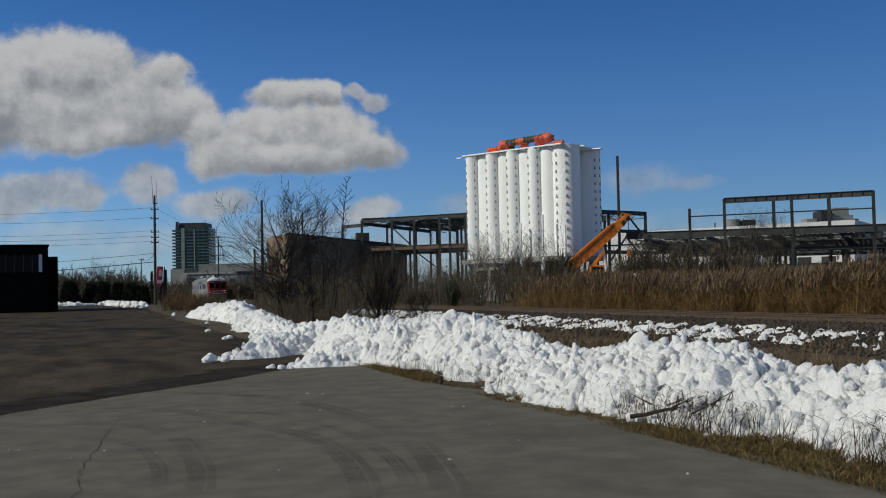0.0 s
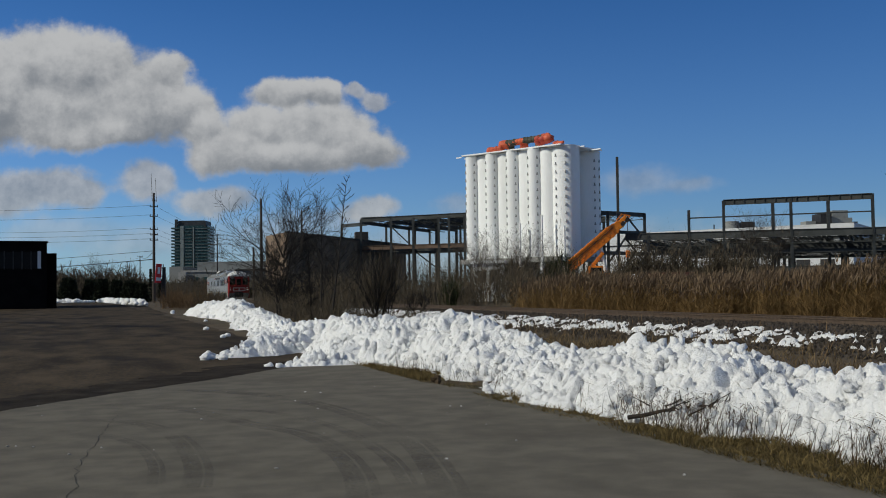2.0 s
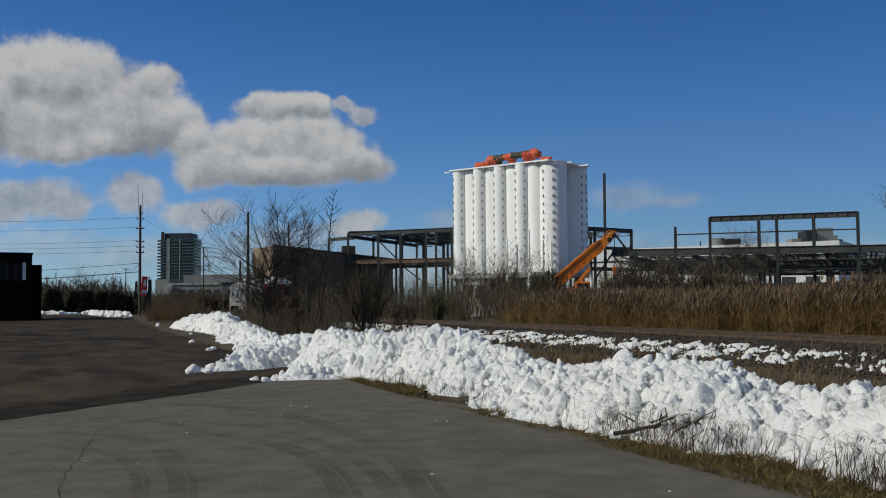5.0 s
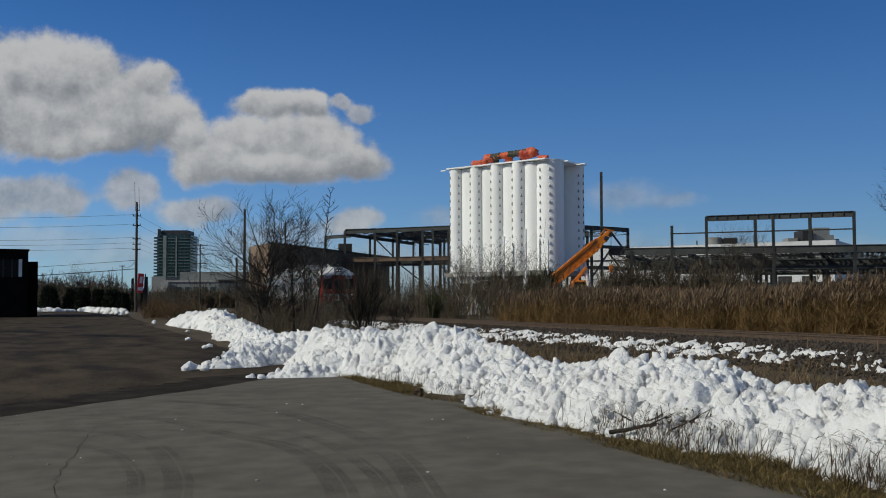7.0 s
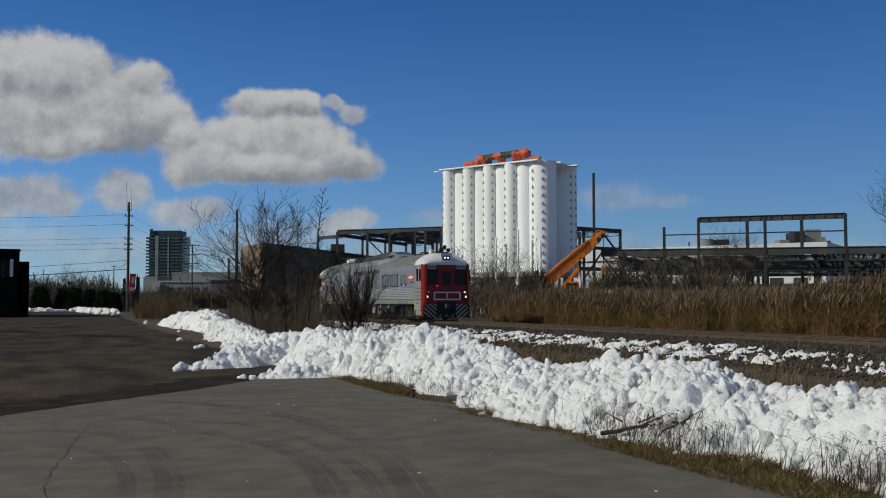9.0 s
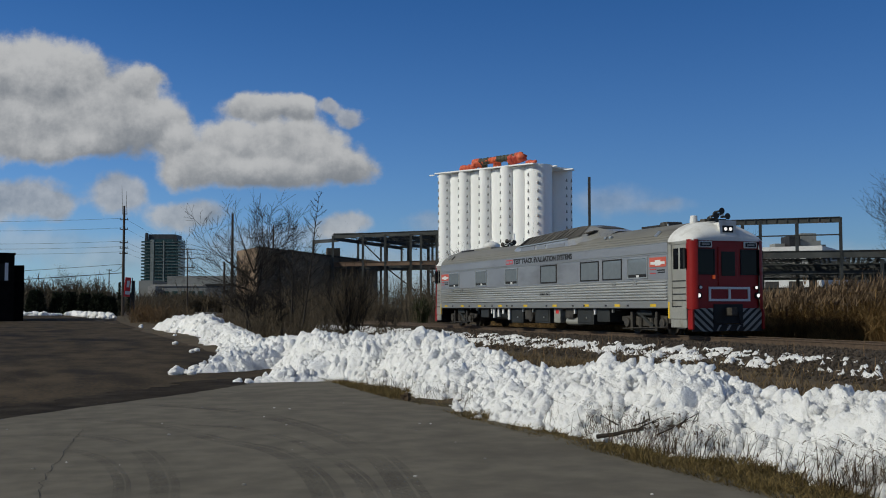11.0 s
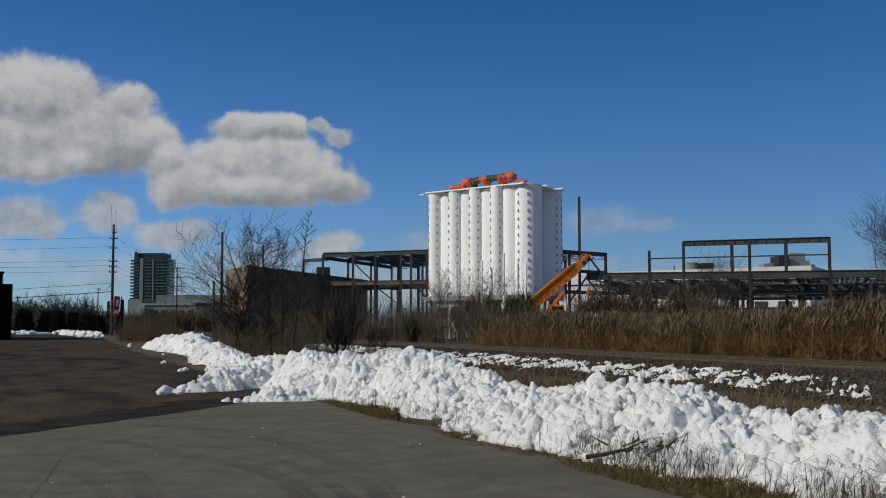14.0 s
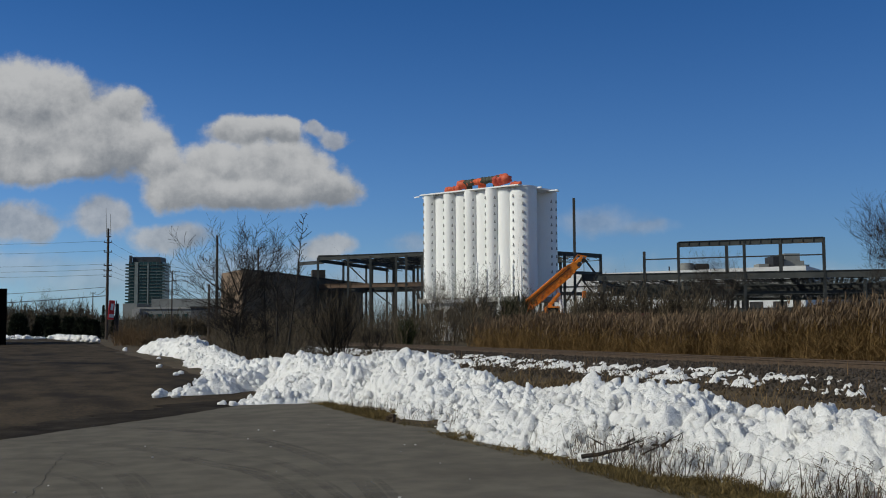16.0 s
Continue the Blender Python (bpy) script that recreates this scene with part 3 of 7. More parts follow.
def make_bank(name, u_span, s_span, ds, du, big, small, seed, label):
    S, U = np.meshgrid(np.arange(*s_span, ds), np.arange(*u_span, du))
    H = bank_height(S, U)
    for s, u, h, w in PEAKS:
        H += np.where(H > 0, h * np.exp(-(((S - s) ** 2 + (U - u) ** 2) / (w * w)) ** 3), 0)
    edge = np.clip(H * 4, 0, 1)
    H = H - 0.05 + 0.26 * gradient_noise(S, U, 0.75, seed) * edge
    H = lumps(S, U, H, du, big, 0.11, seed + 1, u_span, 1.2)
    H = lumps(S, U, H, du, small, 0.055, seed + 2, u_span, 1.1)
    edge = np.clip(H * 5, 0, 1)
    # crumbly relief: folds, then ever finer grain
    wx, wy = 0.16 * gradient_noise(S, U, 0.4, seed + 8), 0.16 * gradient_noise(S, U, 0.4, seed + 9)
    for k, (size, rise, fold) in enumerate(((0.50, 0.15, 0.8), (0.25, 0.125, 0.9), (0.125, 0.092, 0.85), (0.062, 0.058, 0.6))):
        if size < 1.6 * du:
            continue
        g = gradient_noise(S + wx, U + wy, size, seed + 3 + k)
        H += rise * ((1 - fold) * g + fold * (np.abs(g) * 2 - 0.45)) * edge
    keep = np.where(H > 0.0, H, -0.25)
    sx = S + 0.10 * (smooth_noise(S + keep, U, 0.22, seed + 6) - 0.5) * np.clip(H * 4, 0, 1)
    uy = U + 0.10 * (smooth_noise(S, U + keep, 0.22, seed + 7) - 0.5) * np.clip(H * 4, 0, 1)
    tagged(part(name, grid_mesh(name, sx, uy, keep, buried=keep < -0.2), SNOW, m=TRACK), label, "snow bank", "ploughed snow banks", "stuff")


def make_clods(u_span, count, sizes, seed):
    """Loose rounded clods lying on and sticking out of the banks."""
    rng = np.random.RandomState(seed)
    s, u = rng.uniform(3.2, 9.2, count * 6), rng.uniform(*u_span, count * 6)
    h = bank_height(s, u)
    ok = np.where((h > 0.0) & (h < 1.2))[0][:count]
    s, u, h = s[ok], u[ok], h[ok]
    k = len(s)
    n, m = 5, 8
    a, b = np.meshgrid(np.pi * np.arange(n + 1) / n, 2 * np.pi * np.arange(m) / m, indexing="ij")
    D = np.stack([np.sin(a) * np.cos(b), np.sin(a) * np.sin(b), np.cos(a)], -1).reshape(-1, 3)
    r = sizes[0] + (sizes[1] - sizes[0]) * rng.rand(k) ** 2.2
    bump = np.ones((k, len(D)))
    for f, amp in ((1.5, 0.25), (3.1, 0.22), (6.0, 0.14)):
        w, ph = rng.randn(k, 3) * f, rng.rand(k, 1) * 6.3
        bump += amp * np.sin((w @ D.T) + ph)
    V = D[None] * (bump * r[:, None])[:, :, None] * rng.uniform(0.75, 1.25, (k, 1, 3))
    V = V + np.stack([s, u, np.clip(h - 0.09, 0.0, 2) + r * rng.uniform(-0.35, 0.45, k)], 1)[:, None]
    i, j = np.meshgrid(np.arange(n), np.arange(m), indexing="ij")
    Q = np.stack([i * m + j, (i + 1) * m + j, (i + 1) * m + (j + 1) % m, i * m + (j + 1) % m], -1).reshape(-1, 4)
    me = soup_mesh("snow_clods", V.reshape(-1, 3), (Q[None] + len(D) * np.arange(k)[:, None, None]).reshape(-1, 4))
    me.polygons.foreach_set("use_smooth", [True] * len(me.polygons))
    tagged(part("snow_clods", me, SNOW, m=TRACK), "loose rounded clods of snow on the bank", "snow clods", kind="stuff")


make_bank("snow_bank", (3.0, 26.9), (3.9, 9.8), 0.024, 0.024, 160, 2500, 31, "long ploughed bank of lumpy white snow")
make_bank("snow_bank", (24.5, 40.5), (2.8, 8.6), 0.04, 0.045, 250, 1200, 51, "ploughed heap of white snow beside the road")
make_bank("snow_bank", (39.0, 55.0), (5.4, 10.0), 0.06, 0.07, 150, 700, 71, "clumpy white snow heap at the road edge")
make_bank("snow_bank", (56.5, 83.0), (6.6, 11.4), 0.08, 0.10, 250, 900, 91, "distant ploughed snow heap beside the road")
make_clods((4.0, 26.5), 2000, (0.02, 0.10), 101)
make_clods((24.5, 50), 800, (0.03, 0.13), 102)
make_clods((57, 81), 250, (0.05, 0.16), 103)


# ---------------------------------------------------------------- silos
def make_silos():
    a, b = Vector((0.11, 139.0, 0)), Vector((10.34, 130.0, 0))
    row = (b - a) / 4
    along, back = row.normalized(), Vector((0.707, 0.707, 0))
    back = Vector((-along.y, along.x, 0))
    pitch = row.length
    top, low = 18.8, 5.3
    silo = thing("grain_silo", "cluster of white painted concrete grain silos with pegs", "silo")

    CORNER, REAR = Vector((11.5, 131.0, 0)), Vector((14.75, 137.5, 0))

    def shaft(c, r, z0, z1, arc=40):
        g = Geo()
        g.tube((c.x, c.y, z0), (c.x, c.y, z1), r, r, arc, caps=False)
        return g
    peg = Geo()
    peg.prism([(-0.12, -0.16), (0.12, -0.16), (0.0, 0.22)], -0.15, 0.04)
    peg_mesh = peg.mesh("peg")
    spots = []
    for i in range(5):
        for j in range(3):
            c = a + row * i + back * (j * pitch)
            if i < 4:
                spots.append((c, i, j, 0.86))
    spots += [(CORNER, 4, 0, 1.70), (REAR, 4, 1, 1.70)]
    for c, i, j, r in spots:
        tower = part("shaft", shaft(c, r, low - (0.5 if i in (1, 2) else 0), top), CONCRETE_WHITE, silo, smooth=False)
        tower.data.polygons.foreach_set("use_smooth", [True] * 40)
        if j == 0 or i == 4:
            turn = math.atan2(along.y, along.x) - math.pi / 2
            for side in ((-1, 1) if i < 4 else (-1.02, -0.28) if j == 0 else (1.0, 0.45)):
                angle = turn + side * 0.75 + 0.25 if i < 4 else turn + 0.9 + side if j == 0 else turn + 0.75 + side
                for k in range(13):
                    z = top - 1.15 - k * 1.0
                    if z < low + 0.2:
                        break
                    p = c + Vector((math.cos(angle), math.sin(angle), 0)) * (r - 0.03)
                    part("peg", peg_mesh, PEG_GREY, tower, m=pose(p.x, p.y, z, 0, 0, math.degrees(angle) + 90))
    for c in (CORNER, REAR):
        part("lid", Geo().tube((c.x, c.y, top - 0.02), (c.x, c.y, top + 0.10), 1.74, 1.74, 40), CONCRETE_WHITE, silo)
    # the recessed bins between the shafts
    for i in range(4):
        c = a + row * (i + 0.5) + back * 1.05
        g = part("bin", shaft(c, 1.35, low, top - 0.05), CONCRETE_WHITE, silo)
        g.data.polygons.foreach_set("use_smooth", [True] * 40)
    for j in range(1):
        c = (CORNER + REAR) / 2 - along * 1.3
        g = part("bin", shaft(c, 1.35, low, top - 0.05), CONCRETE_WHITE, silo)
        g.data.polygons.foreach_set("use_smooth", [True] * 40)
    # cap slab with its overhang
    g = Geo()
    z = top
    ring = [a - along * 0.95 - back * 1.0, b + along * 1.15 - back * 0.75, b + along * 1.15 + back * (2 * pitch + 1.2), a - along * 0.95 + back * (2 * pitch + 1.5)]
    g.v += [(p.x, p.y, z) for p in ring] + [(p.x, p.y, z + 0.16) for p in ring]
    g.f += [(3, 2, 1, 0), (4, 5, 6, 7)] + [(i, (i + 1) % 4, 4 + (i + 1) % 4, 4 + i) for i in range(4)]
    part("roof_slab", g, CONCRETE_WHITE, silo)
    for p, q in ((a - along * 1.9 - back * 0.9, a - along * 1.1 - back * 0.9), (a - along * 1.8 + back * 0.6, a - along * 0.9 + back * 0.6),
                 (b + along * 1.0 + back * 2.0, b + along * 2.7 + back * 2.0), (b + along * 1.0 + back * 5.6, b + along * 2.6 + back * 5.6)):
        part("roof_bracket", Geo().beam((p.x, p.y, top + 0.3 - 0.4), (q.x, q.y, top + 0.3 - 0.4), 0.16, 0.14), CONCRETE_WHITE, silo)
    # hopper floor and dark undercroft with piers
    mid = (a + b) / 2 + back * pitch
    g = Geo()
    for i in range(5):
        for j in range(3):
            c = a + row * i + back * (j * pitch)
            g = Geo().tube((c.x, c.y, 0), (c.x, c.y, low), 0.45, 0.45, 12)
            part("pier", g, CONCRETE, silo)
    g = Geo()
    ring = [p * 1.0 for p in (a - along * 1.2 - back * 1.2, b + along * 1.2 - back * 1.2, b + along * 1.2 + back * (2 * pitch + 1.2), a - along * 1.2 + back * (2 * pitch + 1.2))]
    g.v += [(p.x, p.y, low - 0.5) for p in ring] + [(p.x, p.y, low + 0.1) for p in ring]
    g.f += [(3, 2, 1, 0), (4, 5, 6, 7)] + [(i, (i + 1) % 4, 4 + (i + 1) % 4, 4 + i) for i in range(4)]
    part("floor_slab", g, CONCRETE, silo)
    # roof bundles
    def bundle(p, q, r, material, label, lumpy=0.5):
        load = thing("tarp_bundle", label, "tarpaulin", group="wrapped loads on the silo roof")
        k = max(2, int((q - p).length / r))
        for i in range(k + 1):
            c = p + (q - p) * i / k
            part("wrap", Geo().blob(c, r, i * 3.1 + p.x, lumpy, 8, 12, 0.85), material, load, smooth=True)
    zt = top + 0.16
    f = lambda t, back_by, z: a + row * t + back * back_by + Vector((0, 0, z))
    bundle(f(0.95, -0.2, zt + 0.30), f(1.45, -0.2, zt + 0.38), 0.46, TARP, "orange tarpaulin bundle on the white silo roof")
    bundle(f(1.60, 0.1, zt + 0.95), f(3.35, 0.1, zt + 1.08), 0.50, TARP_DARK, "long olive bundle with orange wraps on the silo roof", 0.22)
    bundle(f(1.50, 0.1, zt + 0.85), f(1.62, 0.1, zt + 0.90), 0.62, TARP, "orange tarpaulin bundle on the white silo roof", 0.4)
    bundle(f(3.2, 0.2, zt + 0.90), f(3.6, 0.2, zt + 0.95), 0.74, TARP, "orange tarpaulin bundle on the white silo roof", 0.4)
    bundle(f(3.9, 0.2, zt + 0.25), f(4.2, 0.2, zt + 0.2), 0.3, TARP, "small orange tarpaulin bundle on the white silo roof")
    for t in (1.75, 2.4, 3.1):
        p = f(t, 0.6, zt)
        tagged(part("timber_block", Geo().box(p.x - 0.5, p.x + 0.5, p.y - 0.4, p.y + 0.4, zt, zt + 0.9), TARP_DARK), "dark timber block under the wrapped load", "timber block")
    # low white hut and pipes at the foot
    hut = thing("hut", "small white flat-roofed hut at the silo foot", "hut", pose(0.0, 127, 0, 0, 0, -8))
    part("wall", Geo().box(0, 3.4, 0, 3, 0, 4.6), CONCRETE_WHITE, hut)
    part("roof", Geo().box(-0.3, 3.8, -0.3, 3.3, 4.6, 4.95), CONCRETE_WHITE, hut)
    part("window", Geo().box(0.5, 1.6, -0.03, 0.05, 2.4, 3.8), DARK_METAL, hut)
    part("window", Geo().box(2.0, 2.9, -0.03, 0.05, 2.4, 3.8), DARK_METAL, hut)
    for t, off, z1 in ((0.6, -1.9, 7.6), (1.55, -2.0, 8.8), (2.75, -2.0, 9.6), (3.7, -1.8, 10.4), (4.5, -1.0, 9.0), (4.45, 1.5, 9.2)):
        p = a + row * t + back * off
        tagged(part("pipe", Geo().tube((p.x, p.y, 0), (p.x, p.y, z1), 0.14, 0.14, 10), CONCRETE_WHITE, smooth=False), "thin pale standing pipe beside the silos", "pipe", "pipes by the silos")


PEG_GREY = surf("grey_peg", (0.26, 0.26, 0.25), (0.36, 0.36, 0.35), 2.0, 0.8, 0, 0.0, 9)
TARP_DARK = surf("olive_wrap", (0.045, 0.05, 0.035), (0.10, 0.095, 0.07), 0.8, 0.7, 0, 0.5, 4, stain=(0.70, 0.14, 0.06), stain_scale=0.55, stain_cut=(0.56, 0.59))
make_silos()


# ---------------------------------------------------------------- steel skeletons
def column(p, q, frame_ob, w=0.32, material=None):
    """An H-section column."""
    p, q = Vector(p), Vector(q)
    g = Geo()
    h = w / 2
    for x0, x1, y0, y1 in ((-h, h, -h, -h + 0.04), (-h, h, h - 0.04, h), (-0.025, 0.025, -h + 0.04, h - 0.04)):
        g.box(p.x + x0, p.x + x1, p.y + y0, p.y + y1, p.z, q.z)
    return part("column", g, material or STEEL, frame_ob)


def girder(p, q, frame_ob, depth=0.5, w=0.26, material=None, name="beam"):
    p, q = Vector(p), Vector(q)
    g = Geo()
    up = Vector((0, 0, 1))
    g.beam(p + up * (depth / 2 - 0.03), q + up * (depth / 2 - 0.03), w, 0.06)
    g.beam(p - up * (depth / 2 - 0.03), q - up * (depth / 2 - 0.03), w, 0.06)
    g.beam(p, q, 0.05, depth - 0.12)
    return part(name, g, material or STEEL, frame_ob)


def joist(p, q, frame_ob, depth=0.7):
    """An open-web joist."""
    p, q = Vector(p), Vector(q)
    g = Geo()
    up = Vector((0, 0, depth / 2))
    g.beam(p + up, q + up, 0.12, 0.1), g.beam(p - up, q - up, 0.12, 0.1)
    k = max(2, int((q - p).length / 1.2))
    for i in range(k):
        e, f = p + (q - p) * i / k, p + (q - p) * (i + 1) / k
        g.beam(e + (up if i % 2 else -up), f + (-up if i % 2 else up), 0.05, 0.05)
    return part("joist", g, STEEL, frame_ob)


DARK_CONCRETE = surf("dark_grey_concrete", (0.045, 0.043, 0.040), (0.085, 0.080, 0.074), 0.4, 0.85, 0, 0.2, 8, stain=(0.03, 0.03, 0.03))


def make_frame_left():
    fr = thing("steel_frame", "grey steel building skeleton with metal roof deck", "steel frame", group="steel skeletons")
    a, b = Vector((-15.81, 152, 0)), Vector((12, 142.5, 0))
    along = (b - a).normalized()
    back = Vector((-along.y, along.x, 0))
    H = 11.7
    xs = [0, 4.64, 8.0, 11.8, 13.3, 15.6, 18.0, 23.0, 28.0]
    lines = [0.0, 9.0, 18.0, 27.0]
    for j, bk in enumerate(lines):
        for i, x in enumerate(xs):
            if j and i % 2 and i not in (1, 3):
                continue
            p = a + along * x + back * bk
            column(p, p + Vector((0, 0, H)), fr)
        p, q = a + back * bk, a + along * 29 + back * bk
        girder(p + Vector((0, 0, H - 0.1)), q + Vector((0, 0, H + 0.25)), fr, 0.62 if j == 0 else 0.5)
        if j < 3:
            girder(p + Vector((0, 0, 7.6)), q + Vector((0, 0, 7.7)), fr, 0.6, material=RUST if j == 0 else STEEL)
    for i in range(13):
        p = a + along * (i * 2.3 + 0.4)
        joist(p + Vector((0, 0, H - 0.3)), p + back * 27 + Vector((0, 0, H - 0.3)), fr)
    for x in (0, 4.64, 13.3):
        girder(a + along * x + Vector((0, 0, H - 0.4)), a + along * x + back * 27 + Vector((0, 0, H - 0.4)), fr, 0.5)
        girder(a + along * x + Vector((0, 0, 7.4)), a + along * x + back * 18 + Vector((0, 0, 7.4)), fr, 0.45)
    deck = Geo()
    n = 60
    gaps = random.Random(7)
    for i in range(n):
        p, q = a + along * (29 * i / n), a + along * (29 * (i + 0.5) / n)
        reach = [0.0, *(27 * (k + gaps.uniform(0.1, 0.9)) / 5 for k in range(5)), 27.0]
        for b0, b1 in zip(reach, reach[1:]):
            if gaps.random() < 0.2:
                continue
            deck.face([e + back * b + Vector((0, 0, H + h)) for e, b, h in ((p, b0, 0.28), (q, b0, 0.33), (q, b1, 0.33), (p, b1, 0.28))])
    part("roof_deck", deck, DECK, fr, "ribbed galvanised roof deck")
    # lower wing reaching back to the brick building
    c = Vector((-20.15, 165, 0))
    column(c, c + Vector((0, 0, 11.7)), fr)
    girder(c + Vector((0, 0, 11.6)), a + Vector((0.4, 4, 11.3)), fr, 0.5)
    for p, q in ((a + along * 4.64 + back * 9 + Vector((0, 0, 7.6)), a + along * 0.6 + back * 9 + Vector((0, 0, H - 0.4))),
                 (a + along * 9.1 + back * 9 + Vector((0, 0, 4)), a + along * 4.64 + back * 9 + Vector((0, 0, 7.3))),
                 (a + along * 13.3 + back * 9 + Vector((0, 0, 4.5)), a + along * 11.0 + back * 9 + Vector((0, 0, 7.3)))):
        part("brace", Geo().beam(p, q, 0.16, 0.16), STEEL, fr)
    return fr


def make_frame_middle():
    fr = thing("steel_frame", "dark steel skeleton with diagonal braces behind the crane", "steel frame", group="steel skeletons")
    a, b = Vector((12.5, 145.5, 0)), Vector((25.07, 156, 0))
    along = (b - a).normalized()
    back = Vector((-along.y, along.x, 0))
    H = 12.2
    for bk in (0, 8):
        for x in (0.5, 8.5, 16.2):
            p = a + along * x + back * bk
            column(p, p + Vector((0, 0, H)), fr, 0.38)
        for z, dpt in ((H - 0.2, 0.6), (9.4, 0.45), (6.4, 0.5), (3.4, 0.45)):
            girder(a + back * bk + Vector((0, 0, z)), b + back * bk + Vector((0, 0, z)), fr, dpt)
    for i in range(8):
        p = a + along * (i * 2.2 + 0.5)
        joist(p + Vector((0, 0, H - 0.5)), p + back * 8 + Vector((0, 0, H - 0.5)), fr)
    for p, q in (((16.2, 5.0), (12.0, 8.6)), ((16.2, 8.4), (12.5, 11.6)), ((8.5, 5.0), (12.4, 9.0))):
        part("brace", Geo().beam(a + along * p[0] + Vector((0, 0, p[1])), a + along * q[0] + Vector((0, 0, q[1])), 0.2, 0.2), STEEL, fr)
    p = Vector((19.8, 146, 0))
    part("tall_column", Geo().box(p.x - 0.17, p.x + 0.17, p.y - 0.17, p.y + 0.17, 0, 19.3), STEEL, fr)


def make_frame_right():
    fr = thing("steel_frame", "wide grey steel skeleton with a raised girder", "steel frame", group="steel skeletons")
    a, b = Vector((19.35, 122.4, 0)), Vector((42.17, 114.0, 0))
    along = (b - a).normalized()
    back = Vector((-along.y, along.x, 0))
    L = (b - a).length
    up = lambda z: Vector((0, 0, z))
    posts = {"edge": (0.6, 7.4), "short": (5.2, 10.1), "c1": (9.0, 11.0), "c3": (16.1, 11.0), "c5": (L, 11.1)}
    for x, z in posts.values():
        p = a + along * x
        column(p, p + up(z), fr, 0.27)
    # the raised girder with its stiffeners
    p, q = a + along * 9.0 + up(10.8), b + up(10.85)
    girder(p, q, fr, 0.62, 0.3, name="raised_girder")
    for i in range(1, 14):
        e = p + (q - p) * i / 14
        part("stiffener", Geo().box(e.x - 0.05, e.x + 0.05, e.y - 0.14, e.y + 0.14, e.z - 0.28, e.z + 0.28), STEEL, fr)
    girder(a + along * 5.2 + up(9.2), b + up(9.25), fr, 0.14, 0.12, name="tie_rod")
    girder(a - along * 2 + up(7.3), b + along * 14 + up(7.1), fr, 0.8, 0.3)
    # rows behind
    for j, bk in enumerate((9, 18, 27, 36)):
        for x in (0.5, 7, 14, 21, 28, 35):
            p = a + along * x + back * bk
            column(p, p + up(6.6 if bk < 30 else 6.2), fr, 0.3)
        girder(a + along * -2 + back * bk + up(6.3), a + along * 36 + back * bk + up(6.2), fr, 0.6)
        girder(a + along * -2 + back * bk + up(3.4), a + along * 36 + back * bk + up(3.4), fr, 0.45)
    for x, bk in ((12.6, 20), (19.2, 20)):
        p = a + along * x + back * bk
        column(p, p + up(12.0), fr, 0.34)
    for i in range(14):
        p = a + along * -1.5 + back * (2.5 + i * 2.5)
        joist(p + up(6.5 - 0.045 * i), p + along * 37 + up(6.5 - 0.045 * i), fr, 0.6)
    for i in range(6):
        p = a + along * (i * 7.0)
        girder(p + up(6.9), p + back * 36 + up(6.2), fr, 0.5)
        girder(p + up(3.5), p + back * 36 + up(3.4), fr, 0.4)
    girder(a + along * -2 + up(3.4), a + along * 36 + up(3.4), fr, 0.5)
    for x in (17.0, 20.4):
        p, q = a + along * x + back * 18 + up(0.3), a + along * (x + 3.4) + back * 18 + up(3.3)
        part("brace", Geo().beam(p, q, 0.1, 0.1), STEEL, fr)
        part("brace", Geo().beam(p + up(3.0), q - up(3.0), 0.1, 0.1), STEEL, fr)
    deck = Geo()
    n = 70
    rows = random.Random(6)
    for i in range(n):
        e, f = a + along * (-1.5 + 37 * i / n), a + along * (-1.5 + 37 * (i + 0.66) / n)
        reach = [2.0, *(2.0 + 34 * (q + rows.uniform(0.1, 0.9)) / 5 for q in range(5)), 36.0]
        for q, (b0, b1) in enumerate(zip(reach, reach[1:])):
            if rows.random() < 0.25:
                continue
            h0, h1 = 6.98 - 0.02 * b0, 6.98 - 0.02 * b1
            deck.face([e + back * b0 + up(h0), f + back * b0 + up(h0 + 0.05), f + back * b1 + up(h1 + 0.05), e + back * b1 + up(h1)])
    part("roof_deck", deck, DECK, fr, "ribbed galvanised roof deck")
    for i in range(12):
        floor = Geo()
        p, q = a + along * (-1.5 + 37 * i / 12), a + along * (-1.5 + 37 * (i + 0.98) / 12)
        quad = [p + back * 2, q + back * 2, q + back * 16, p + back * 16]
        floor.v += [tuple(e + up(3.05)) for e in quad] + [tuple(e + up(3.6)) for e in quad]
        k = len(floor.v) - 8
        floor.f += [tuple(k + j for j in f) for f in ((3, 2, 1, 0), (4, 5, 6, 7), (0, 1, 5, 4), (1, 2, 6, 5), (2, 3, 7, 6), (3, 0, 4, 7))]
        part("floor_deck", floor, DARK_CONCRETE, fr, "dark grey concrete floor deck")
    girder(a + along * -2 + back * 1.5 + up(5.35), a + along * 36 + back * 1.5 + up(5.25), fr, 0.34, 0.2)
    girder(a + along * 12 + back * 12 + up(4.9), a + along * 36 + back * 12 + up(4.8), fr, 0.3, 0.2)
    # wing running off to the side
    c = b + along * 14
    for x in (4, 8, 12):
        for bk in (0, 9):
            p = b + along * x + back * bk
            column(p, p + up(6.9 - 0.1 * x), fr, 0.3)


make_frame_left()
make_frame_middle()
make_frame_right()


